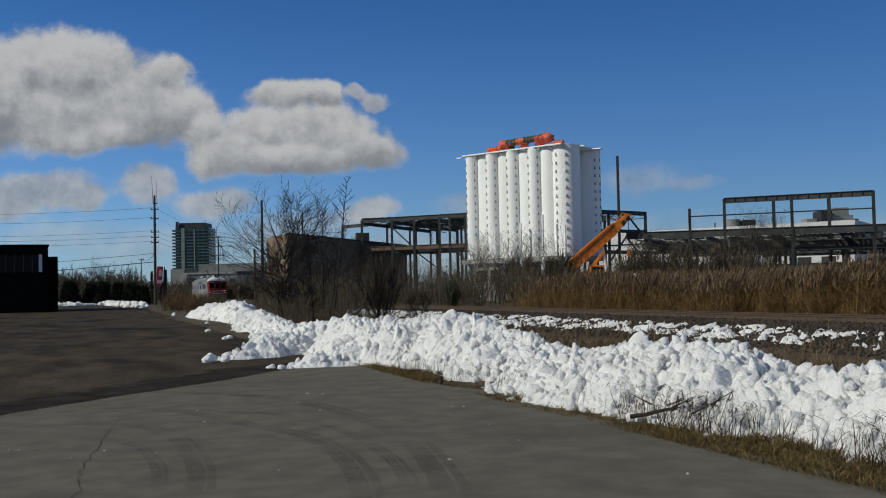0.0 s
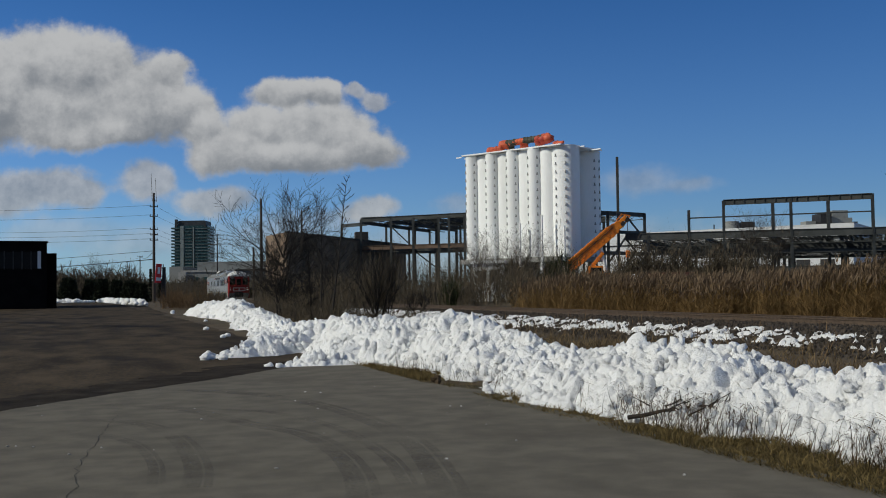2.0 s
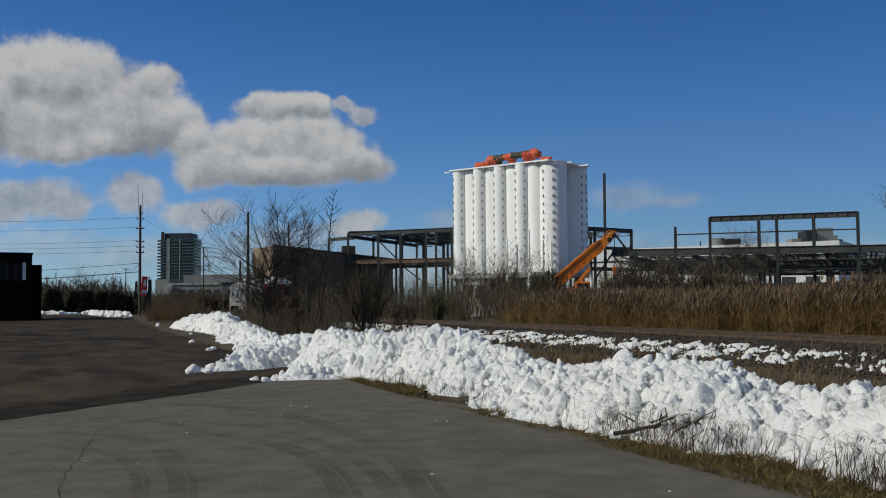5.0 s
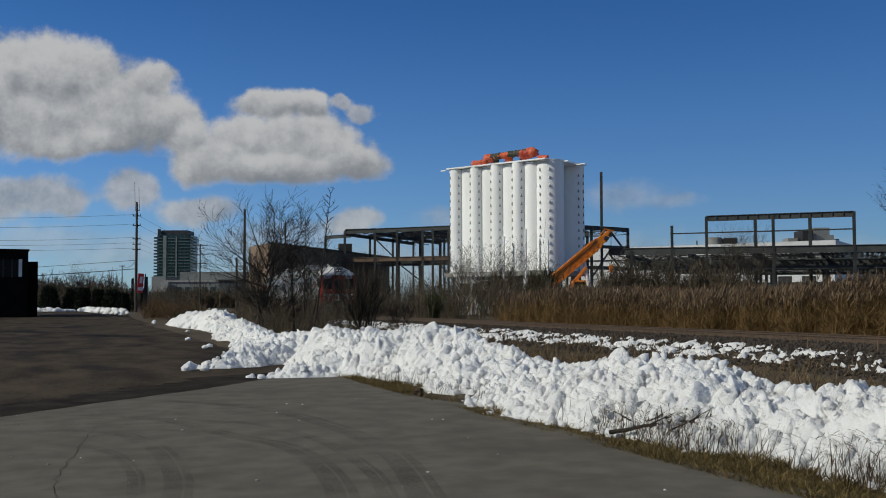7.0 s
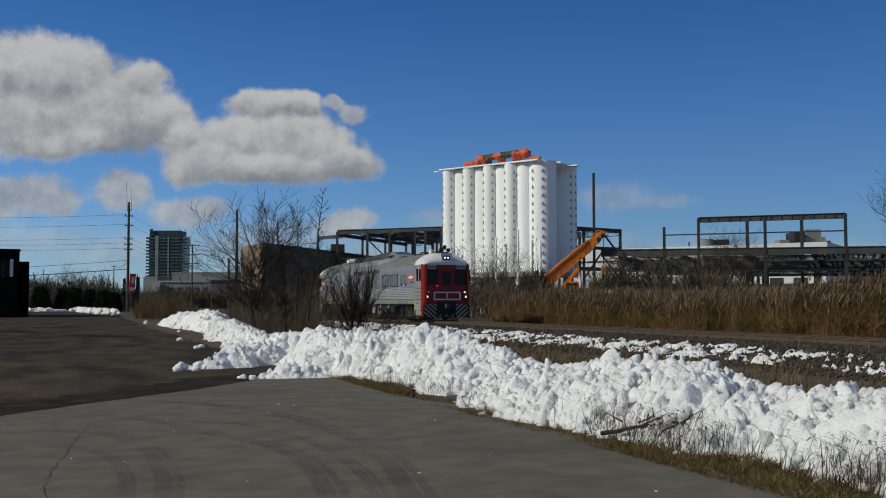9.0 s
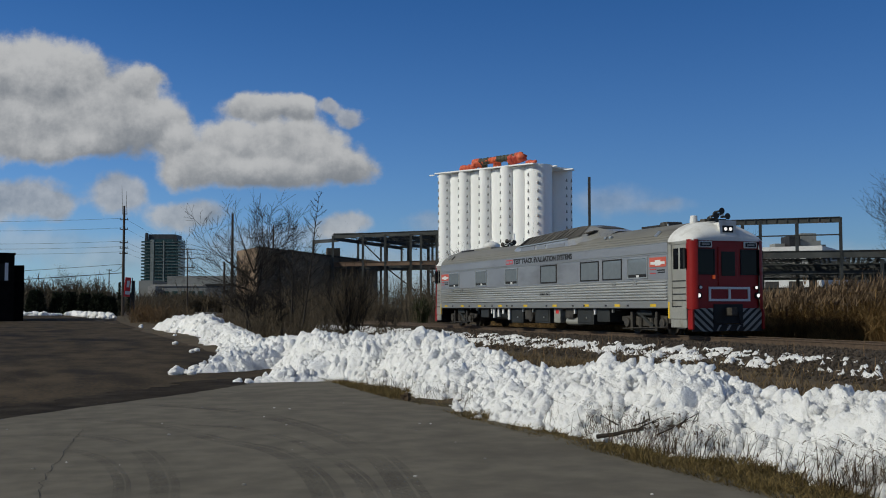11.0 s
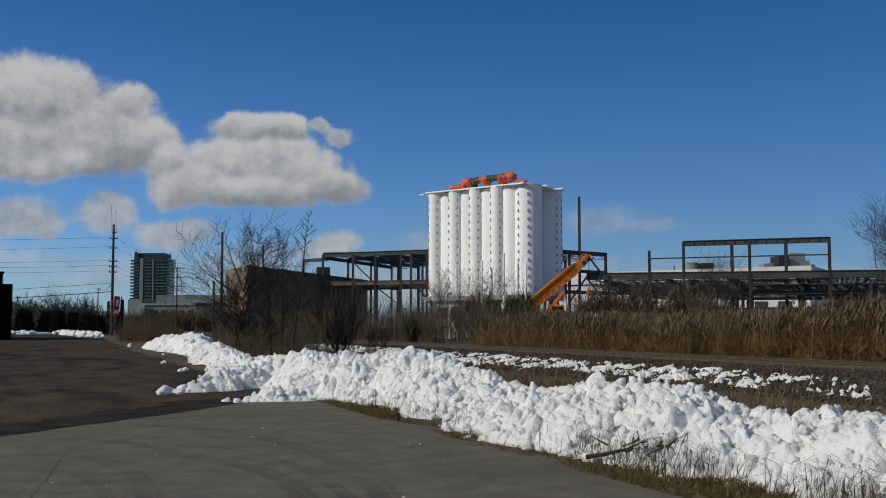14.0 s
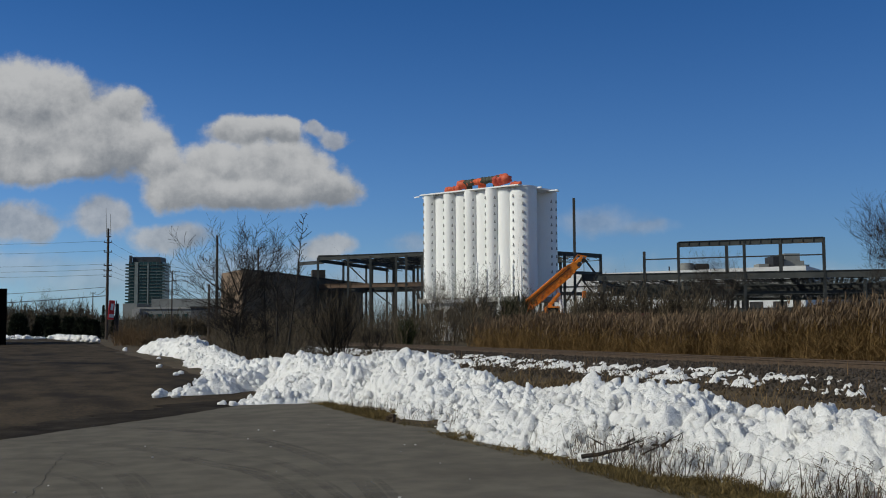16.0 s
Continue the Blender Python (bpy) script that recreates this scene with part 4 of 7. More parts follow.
# ---------------------------------------------------------------- buildings
def quad_block(g, ring, z0, z1):
    k, n = len(g.v), len(ring)
    g.v += [(x, y, z0) for x, y in ring] + [(x, y, z1) for x, y in ring]
    g.f += [tuple(k + i for i in range(n - 1, -1, -1)), tuple(k + n + i for i in range(n))] + [(k + i, k + (i + 1) % n, k + n + (i + 1) % n, k + n + i) for i in range(n)]
    return g


def panel_on(p, q, t0, t1, z0, z1, proud=0.05, deep=0.05):
    """A block on the wall that runs from p to q; its outside lies to the right of that way."""
    p, q = Vector((*p, 0)), Vector((*q, 0))
    d = (q - p)
    nrm = Vector((d.y, -d.x, 0)).normalized()
    e, f = p + d * t0, p + d * t1
    ring = [(e + nrm * proud)[:2], (f + nrm * proud)[:2], (f - nrm * deep)[:2], (e - nrm * deep)[:2]]
    return quad_block(Geo(), ring, z0, z1)


def make_brick_building():
    b = thing("brick_building", "long brown brick industrial building with flat roof", "building")
    ring = [(-22.52, 130.0), (-10.69, 172.0), (-24.0, 178.0), (-26.9, 139.5)]
    part("wall", quad_block(Geo(), ring, 0, 8.7), BRICK_SHADED, b, "brick wall painted in a dark shaded tone")
    part("parapet", panel_on(ring[0], ring[1], -0.002, 1.0, 8.7, 8.95, 0.12, 0.3), DARK_METAL, b)
    part("end_wall", panel_on(ring[3], ring[0], 0.0, 0.985, 0, 8.85, 0.12, -0.005), BRICK_SUNLIT, b, "brick end wall painted in a sunlit tan tone")
    part("roof_hut", quad_block(Geo(), [(-17.5, 160), (-15.6, 160.6), (-16.2, 164), (-18.0, 163)], 8.7, 10.4), BRICK_SHADED, b)


def make_dark_building():
    b = thing("dark_building", "flat-roofed brick building with its deep shade painted black", "building")
    ring = [(-82.0, 107.0), (-48.9, 122.0), (-61.0, 149.0), (-94, 134)]
    part("wall", quad_block(Geo(), ring, -0.1, 7.5), SHADE_BLACK_BRICK, b)
    part("parapet", panel_on(ring[0], ring[1], 0, 1.003, 7.5, 7.75, 0.12, 0.3), SHADE_BLACK_BRICK, b)
    part("annex", quad_block(Geo(), [(-49.6, 123.6), (-48.4, 123.6), (-59.0, 147), (-60.5, 147)], -0.1, 6.4), SHADE_BLACK_BRICK, b)
    for i in range(7):
        t = 0.80 + i * 0.026
        w = part("window", panel_on(ring[0], ring[1], t, t + 0.021, 4.6, 6.5, 0.03, 0.03), DULL_DARK_GLASS, b)
        part("frame", panel_on(ring[0], ring[1], t + 0.021, t + 0.025, 4.5, 6.6, 0.06, 0.03), DARK_METAL, w)
    part("white_post", panel_on(ring[0], ring[1], 0.972, 0.982, 4.6, 6.6, 0.08, 0.03), PALE_PAINT, b)


DULL_DARK_GLASS = glass_material("dull_dark_glass", (0.012, 0.011, 0.010), 0.35, 0.10)
# Deep shade is painted in: the brick's base colour is almost black.
SHADE_BLACK_BRICK = surf("shade_black_brick", (0.0055, 0.0048, 0.0042), (0.011, 0.0095, 0.0085), 0.8, 0.9, 0, 0.2, 9, spec=0.05)


def make_tower():
    t = thing("apartment_tower", "tall green glass apartment tower with balconies", "building")
    x0, x1, y0, y1 = -268.5, -238.5, 960.0, 986.0
    part("core", Geo().box(x0, x1, y0, y1, 0, 62.5), TOWER_GLASS, t)
    part("fin", Geo().box(-262.6, -259.6, y0 - 2.6, y0, 0, 62.0), TOWER_SLAB, t, "pale vertical concrete fin")
    part("fin", Geo().box(-251.4, -250.2, y0 - 2.6, y0, 0, 61.0), TOWER_SLAB, t)
    for k in range(8):
        x = x0 + 1.2 + k * 3.9
        part("mullion", Geo().box(x, x + 0.25, y0 - 0.25, y0, 0, 62.0), TOWER_SLAB, t)
    floor_mesh = Geo().box(x0 - 0.4, x1 + 0.4, y0 - 0.5, y1, 0, 0.32).mesh("floor_edge")
    wing_mesh = [Geo().box(a, b, y0 - 2.3, y0 + 9, 0, 0.30).mesh("balcony") for a, b in ((x0 - 2.6, -263.2), (-259.0, -252.0), (-249.6, x1 + 3.0))]
    glass_mesh = [Geo().box(a, b, y0 - 2.3, y0 - 2.15, 0.32, 1.35).mesh("balcony_glass") for a, b in ((x0 - 2.4, -263.4), (-258.8, -252.2), (-249.4, x1 + 2.8))]
    for i in range(21):
        z = 2.6 + i * 2.84
        part("floor_edge", floor_mesh, TOWER_SLAB, t, m=pose(0, 0, z))
        for wing, pane in zip(wing_mesh, glass_mesh):
            s = part("balcony", wing, TOWER_SLAB, t, m=pose(0, 0, z))
            part("balcony_glass", pane, TOWER_GLASS, s)
    part("crown", Geo().box(x0 + 3, x1 - 3, y0 + 1, y1 - 1, 62.5, 67.0), DARK_TOWER, t)
    part("crown_post", Geo().box(x0 + 0.5, x0 + 2.6, y0 - 1, y0 + 2, 57, 68.2), DARK_TOWER, t)
    part("crown_post", Geo().box(x1 - 3.2, x1 - 1.0, y0 - 1, y0 + 2, 57, 65.6), DARK_TOWER, t)


DARK_TOWER = surf("tower_crown", (0.03, 0.035, 0.04), (0.06, 0.065, 0.07), 0.3, 0.5, 0.2, 0.0, 4)


def make_low_buildings():
    b = thing("low_building", "low pale grey flat-roofed commercial building", "building", group="low buildings behind the track")
    part("wall", Geo().box(-95.5, -68.0, 350, 380, 0, 8.6), WALL_GREY, b)
    part("upper_storey", Geo().box(-90.9, -66.0, 352, 380, 8.6, 11.8), WALL_GREY, b)
    part("parapet", Geo().box(-95.8, -67.7, 349.7, 350, 8.4, 9.0), CONCRETE, b)
    for i in range(8):
        x = -91.5 + i * 2.8
        w = part("window", Geo().box(x, x + 1.8, 349.9, 350.2, 4.4, 6.8), TOWER_GLASS, b)
        part("sill", Geo().box(x - 0.1, x + 1.9, 349.8, 350.1, 4.2, 4.39), CONCRETE, w)
    c = thing("low_building", "pale grey warehouse wing with a light corner pier", "building", group="low buildings behind the track")
    part("wall", Geo().box(-100.5, -95.9, 353, 380, 0, 10.3), WALL_GREY, c)
    part("corner_pier", Geo().box(-95.85, -93.4, 347.0, 349.6, 0, 8.4), CONCRETE, c)
    e = thing("low_building", "long dark warehouse with flat roof", "building", group="low buildings behind the track")
    part("wall", Geo().box(-66.5, -45.0, 300, 330, 0, 7.6), WALL_DARK, e)
    part("parapet", Geo().box(-66.8, -44.7, 299.7, 330, 7.6, 8.1), DARK_METAL, e)
    for i in range(6):
        x = -65 + i * 3.2
        part("door", Geo().box(x, x + 2, 299.9, 300.2, 0.2, 4), DARK_METAL, e)


WALL_DARK = surf("slate_cladding", (0.08, 0.085, 0.09), (0.13, 0.135, 0.14), 0.2, 0.8, 0, 0.1, 4)


def make_white_building():
    b = thing("white_warehouse", "long white warehouse with rooftop plant behind the skeleton", "building")
    ring = [(10.0, 276.0), (79.0, 225.0), (97.0, 258.0), (28.0, 309.0)]
    wide = [(9.6, 275.8), (79.1, 224.4), (97.6, 258.2), (27.9, 309.6)]
    part("wall", quad_block(Geo(), ring, 0, 11.6), WALL_WHITE, b)
    part("roof_band", quad_block(Geo(), wide, 11.6, 14.4), WALL_WHITE, b)
    part("shadow_joint", panel_on(ring[0], ring[1], 0, 1, 11.3, 11.59, 0.2, 0.0), DARK_METAL, b)
    part("rear_block", Geo().box(97.5, 120, 258, 280, 0, 10.3), WALL_GREY, b)
    for t in (0.86, 0.92):
        part("dark_panel", panel_on(ring[0], ring[1], t, t + 0.035, 2, 7, 0.06, 0.0), DARK_METAL, b)
    tank = part("roof_tank", Geo().tube((60.5, 252, 14.4), (60.5, 252, 16.6), 1.9, 1.7, 24), WALL_GREY, b)
    part("cooling_unit", Geo().box(62.6, 65.4, 250, 255, 14.4, 16.4), DARK_METAL, b)
    unit = part("plant_room", Geo().box(78.5, 83.2, 237, 244, 14.4, 16.2), WALL_GREY, b)
    part("louvre", Geo().box(76.0, 78.4, 236, 242, 14.4, 17.2), DARK_METAL, b)
    part("fan_box", Geo().box(79.2, 82.6, 238, 244, 16.2, 17.9), WALL_GREY, b)
    part("fan_box", Geo().box(73.4, 75.6, 238, 242, 14.4, 15.6), WALL_GREY, b)
    part("duct", Geo().box(83.4, 85.4, 240, 245, 14.4, 15.5), WALL_GREY, b)
    part("vent", Geo().tube((56.0, 250, 14.4), (56.0, 250, 15.8), 0.15, 0.15, 8), DARK_METAL, b)
    part("vent", Geo().tube((40.0, 262, 14.4), (40.0, 262, 15.8), 0.15, 0.15, 8), DARK_METAL, b)


make_brick_building()
make_dark_building()
make_tower()
make_low_buildings()
make_white_building()


# ---------------------------------------------------------------- railcar
CAR_L, CAR_W = 25.3, 3.05
HALF = CAR_W / 2
STAINLESS = surf("brushed_stainless", (0.31, 0.315, 0.303), (0.40, 0.402, 0.388), 0.7, 0.42, 0.55, 0.08, 25, stain=(0.23, 0.225, 0.20), stain_scale=0.35, stain_cut=(0.5, 0.75), stretch=(1, 0.25, 1.5), depth=0.005)
STAINLESS_BLUE = surf("bluish_panel", (0.275, 0.29, 0.31), (0.34, 0.355, 0.375), 0.5, 0.45, 0.4, 0.06, 18, stain=(0.22, 0.225, 0.23), stain_scale=0.4, stretch=(1, 0.4, 1), depth=0.004)
ROOF_METAL = surf("dusty_roof_metal", (0.21, 0.205, 0.18), (0.285, 0.275, 0.24), 0.6, 0.55, 0.35, 0.1, 14, stain=(0.14, 0.13, 0.11), stain_scale=0.3, stretch=(2, 0.3, 2), depth=0.006)
SOOT = surf("sooty_metal", (0.035, 0.032, 0.028), (0.16, 0.15, 0.13), 0.9, 0.6, 0.4, 0.15, 16, stain=(0.02, 0.018, 0.016), stain_scale=0.7, stretch=(0.5, 2.0, 0.5), depth=0.01)
FLUTE = surf("polished_flutes", (0.50, 0.505, 0.485), (0.58, 0.58, 0.555), 0.5, 0.40, 0.55, 0.0, 12, stain=(0.40, 0.39, 0.35), stain_scale=0.4, stretch=(1, 0.2, 1.5), depth=0.004)
BRIGHT_METAL = surf("bright_metal", (0.50, 0.50, 0.47), (0.62, 0.62, 0.58), 0.8, 0.35, 0.7, 0.06, 20, stain=(0.40, 0.38, 0.33))
CAR_RED = surf("railcar_red", (0.235, 0.009, 0.008), (0.31, 0.014, 0.011), 0.8, 0.42, 0, 0.05, 20, stain=(0.21, 0.011, 0.010), stain_scale=0.8)
CAR_WHITE = surf("roof_white", (0.66, 0.66, 0.64), (0.76, 0.76, 0.74), 0.8, 0.45, 0, 0.05, 20, stain=(0.50, 0.48, 0.44), stain_scale=0.9)
# Pale blue-grey base colour stands in for sky reflected in the panes.
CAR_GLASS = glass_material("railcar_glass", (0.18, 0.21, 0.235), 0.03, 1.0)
CAB_GLASS = glass_material("cab_glass", (0.006, 0.006, 0.007), 0.08, 0.12)
RUBBER = surf("black_rubber", (0.010, 0.010, 0.010), (0.022, 0.022, 0.022), 2, 0.7, 0, 0.0, 20)
GREASY = surf("greasy_iron", (0.030, 0.027, 0.023), (0.105, 0.095, 0.080), 2.5, 0.6, 0.4, 0.3, 20, stain=(0.10, 0.088, 0.072), stain_scale=1.5)
BOX_GREY = surf("underfloor_grey", (0.022, 0.024, 0.024), (0.045, 0.048, 0.046), 1.2, 0.6, 0.2, 0.1, 15)
YELLOW = surf("yellow_mark", (0.62, 0.40, 0.02), (0.75, 0.50, 0.04), 2, 0.6, 0, 0.0, 20)
GREY_PAINT = surf("grey_paint", (0.26, 0.26, 0.235), (0.35, 0.35, 0.32), 1.0, 0.5, 0.1, 0.05, 20, stain=(0.19, 0.175, 0.14), stain_scale=1.0)
LAMP_GLOW = surf("lamp_glow", (1.0, 0.95, 0.85), (1.0, 0.96, 0.88), 2, 0.3, 0, 0.0, 20, emit=1.4)
NOTICE_RED = surf("faded_red_notice", (0.46, 0.085, 0.06), (0.58, 0.13, 0.09), 2.0, 0.6, 0, 0.0, 20)
INK = surf("black_lettering", (0.012, 0.012, 0.012), (0.02, 0.02, 0.02), 2, 0.6, 0, 0.0, 20)
MARKER = surf("marker_orange", (0.75, 0.10, 0.02), (0.85, 0.14, 0.03), 2, 0.4, 0, 0.0, 20, emit=0.4)

railcar = thing("railcar", "silver fluted diesel railcar with red ends and white roof caps", "train")

ROOF_RING = [(1.525, 3.32), (1.50, 3.42), (1.42, 3.55), (1.27, 3.70), (1.05, 3.84), (0.78, 3.96), (0.45, 4.05), (0.0, 4.09)]


def roof_ring(drop=0.0, width=1.0, low=3.32):
    """The roof's outline, lowered towards the car's ends."""
    half = [(x * width, low + (z - 3.32) * (1 - drop)) for x, z in ROOF_RING]
    return half + [(-x, z) for x, z in half[-2::-1]]


def loft(rings, caps=False):
    """Skin over rings of (y, [(x, z)])."""
    g = Geo()
    n = len(rings[0][1])
    for y, ring in rings:
        g.v += [(x, y, z) for x, z in ring]
    for k in range(len(rings) - 1):
        g.f += [(k * n + i, k * n + i + 1, (k + 1) * n + i + 1, (k + 1) * n + i) for i in range(n - 1)]
    return g


def side_box(g, u0, u1, z0, z1, proud=0.01, deep=0.02, side=-1):
    a, b = sorted((side * (HALF + proud), side * (HALF - deep)))
    return g.box(a, b, u0, u1, z0, z1)


def make_body():
    body = part("body", loft([(y, [(HALF, 1.0), (HALF, 3.32)] + roof_ring()[1:-1] + [(-HALF, 3.32), (-HALF, 1.0)]) for y in (1.08, CAR_L - 1.08)]), STAINLESS, railcar)
    part("floor_pan", Geo().box(-HALF + 0.01, HALF - 0.01, 0.3, CAR_L - 0.3, 0.96, 1.06), DARK_METAL, railcar)
    part("roof", loft([(y, roof_ring()) for y in (1.06, 3, 6, 9, 12, 15, 18, 21, CAR_L - 1.06)]), ROOF_METAL, railcar, "dusty grey ribbed roof", m=pose(0, 0, 0.006))
    for sd in (-1, 1):
        # long roof ribs near the eave
        for x, z in ((1.51, 3.40), (1.46, 3.50), (1.38, 3.60)):
            part("roof_rib", Geo().box(*sorted((sd * (x + 0.004), sd * (x - 0.03))), 1.1, CAR_L - 1.1, z, z + 0.022), ROOF_METAL, railcar)
        # corrugated lower side
        g = Geo()
        k, z0, z1 = 7, 1.23, 1.98
        pitch = (z1 - z0) / k
        ring = [(sd * (HALF - 0.01), z0)]
        for i in range(k):
            for q in range(9):
                a = math.pi * q / 8
                ring.append((sd * (HALF + 0.003 + 0.062 * math.sin(a)), z0 + pitch * (i + 0.22 + 0.58 * q / 8)))
            ring.append((sd * (HALF + 0.001), z0 + pitch * (i + 0.99)))
        ring.append((sd * (HALF - 0.02), z1)), ring.append((sd * (HALF - 0.02), z0))
        g.prism(ring if sd > 0 else ring[::-1], 1.16, CAR_L - 1.16)
        part("fluted_panel", g, FLUTE, railcar, "corrugated stainless steel side panel")
        part("side_sill", side_box(Geo(), 1.12, CAR_L - 1.12, 0.985, 1.21, 0.012, 0.02, sd), STAINLESS, railcar, bevel=0.008)
        part("belt_rail", side_box(Geo(), 1.12, CAR_L - 1.12, 1.985, 2.03, 0.022, 0.02, sd), STAINLESS, railcar, bevel=0.01)
        part("drip_strip", side_box(Geo(), 1.12, CAR_L - 1.12, 2.915, 2.94, 0.02, 0.02, sd), STAINLESS, railcar)
        part("drip_strip", side_box(Geo(), 1.12, CAR_L - 1.12, 2.975, 2.995, 0.016, 0.02, sd), STAINLESS, railcar)
        part("letterboard", side_box(Geo(), 1.12, CAR_L - 1.12, 2.998, 3.32, 0.008, 0.02, sd), STAINLESS_BLUE, railcar)
        part("gutter", side_box(Geo(), 1.12, CAR_L - 1.12, 3.322, 3.342, 0.02, 0.02, sd), STAINLESS, railcar)
        part("window_band", side_box(Geo(), 1.12, CAR_L - 1.12, 2.032, 2.912, 0.006, 0.02, sd), STAINLESS_BLUE, railcar)
        for u0, u1, paper in ((21.48, 22.9, 1), (17.7, 19.1, 1), (14.0, 15.35, 1), (9.95, 11.43, 0), (6.2, 7.65, 0), (4.38, 5.78, 0), (2.52, 3.85, 1)):
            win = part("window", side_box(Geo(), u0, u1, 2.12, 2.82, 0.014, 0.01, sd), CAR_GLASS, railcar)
            g = Geo()
            for a, b, c, e in ((u0 - 0.05, u1 + 0.05, 2.82, 2.865), (u0 - 0.05, u1 + 0.05, 2.075, 2.12), (u0 - 0.05, u0, 2.12, 2.82), (u1, u1 + 0.05, 2.12, 2.82)):
                side_box(g, a, b, c, e, 0.034, 0.01, sd)
            part("window_frame", g, BRIGHT_METAL if paper else RUBBER, win, "bright metal window frame" if paper else "black rubber window seal")
            if paper:
                part("notice", side_box(Geo(), u0 + 0.55, u0 + 0.75, 2.125, 2.21, 0.018, 0.0, sd), PALE_PAINT, win)
                part("blind_shade", side_box(Geo(), u0 + 0.02, u1 - 0.02, 2.13, 2.24, 0.0155, 0.0, sd), RUBBER, win)
        # yellow jacking marks, vents and small fittings on the sill
        for u in (23.4, 21.0, 18.6, 16.0, 13.1, 10.1, 7.2, 4.7, 2.1):
            part("yellow_mark", side_box(Geo(), u - 0.2, u + 0.2, 1.03, 1.13, 0.018, 0.0, sd), YELLOW, railcar)
        for u in (22.4, 20.0, 17.9, 17.0, 15.2, 14.6, 10.9, 8.4, 7.4, 5.6, 3.9):
            part("sill_fitting", side_box(Geo(), u - 0.08, u + 0.08, 1.04, 1.11, 0.02, 0.0, sd), DARK_METAL, railcar)
        for u in (22.4, 21.0, 4.9, 3.35):
            part("fluting_cover", side_box(Geo(), u - 0.13, u + 0.13, 1.84, 1.97, 0.05, 0.0, sd), STAINLESS, railcar, bevel=0.01)
        plate = part("number_plate", side_box(Geo(), 10.55, 11.55, 1.52, 1.66, 0.05, 0.0, sd), STAINLESS, railcar)
        for a, b in ((10.95, 11.45), (10.62, 10.9)):
            part("plate_bar", side_box(Geo(), a, b, 1.555, 1.625, 0.056, 0.0, sd), INK, plate)
        # red notices by the doors
        for u0 in (1.2, 23.0):
            sign = part("red_notice", side_box(Geo(), u0, u0 + 1.12, 2.47, 2.82, 0.02, 0.0, sd), NOTICE_RED, railcar, "red notice with white stripes")
            part("notice_stripe", side_box(Geo(), u0 + 0.08, u0 + 1.04, 2.56, 2.66, 0.026, 0.0, sd), PALE_PAINT, sign)
            part("notice_stripe", side_box(Geo(), u0 + 0.38, u0 + 0.74, 2.52, 2.72, 0.024, 0.0, sd), PALE_PAINT, sign)
            mark = part("small_mark", side_box(Geo(), u0 + 0.70, u0 + 1.1, 2.23, 2.26, 0.02, 0.0, sd), SIGN_RED, railcar)
            part("small_mark", side_box(Geo(), u0 + 0.70, u0 + 1.1, 2.37, 2.40, 0.02, 0.0, sd), SIGN_RED, railcar)
            part("small_mark", side_box(Geo(), u0 + 0.1, u0 + 0.62, 2.33, 2.37, 0.02, 0.0, sd), INK, railcar)
            part("small_mark", side_box(Geo(), u0 + 0.1, u0 + 0.55, 2.25, 2.29, 0.02, 0.0, sd), INK, railcar)
        # painted title on the letterboard
        x = sd * (HALF + 0.010)
        g = Geo()
        for a, b, c, e in ((14.5, 15.3, 3.21, 3.25), (14.5, 15.3, 3.05, 3.09), (15.26, 15.3, 3.09, 3.21), (14.5, 14.54, 3.09, 3.21), (14.88, 14.92, 3.09, 3.21)):
            side_box(g, a, b, c, e, 0.014, 0.0, sd)
        part("painted_emblem", g, SIGN_RED, railcar, "small red emblem of plain bars")
        font = bpy.data.curves.new("title", "FONT")
        font.body, font.size, font.extrude, font.offset = "TEST TRACK EVALUATION SYSTEMS", 0.31, 0.002, 0.014
        holder = bpy.data.objects.new("title", font)
        me = bpy.data.meshes.new_from_object(holder)
        bpy.data.objects.remove(holder)
        wide = max(v.co.x for v in me.vertices)
        for v in me.vertices:
            v.co.x *= 5.95 / wide
        turn = Matrix(((0, 0, sd, x), (sd, 0, 0, 14.4 if sd < 0 else 8.45), (0, 1, 0, 3.045), (0, 0, 0, 1)))
        part("lettering", me, INK, railcar, "black painted capital letters", m=turn)


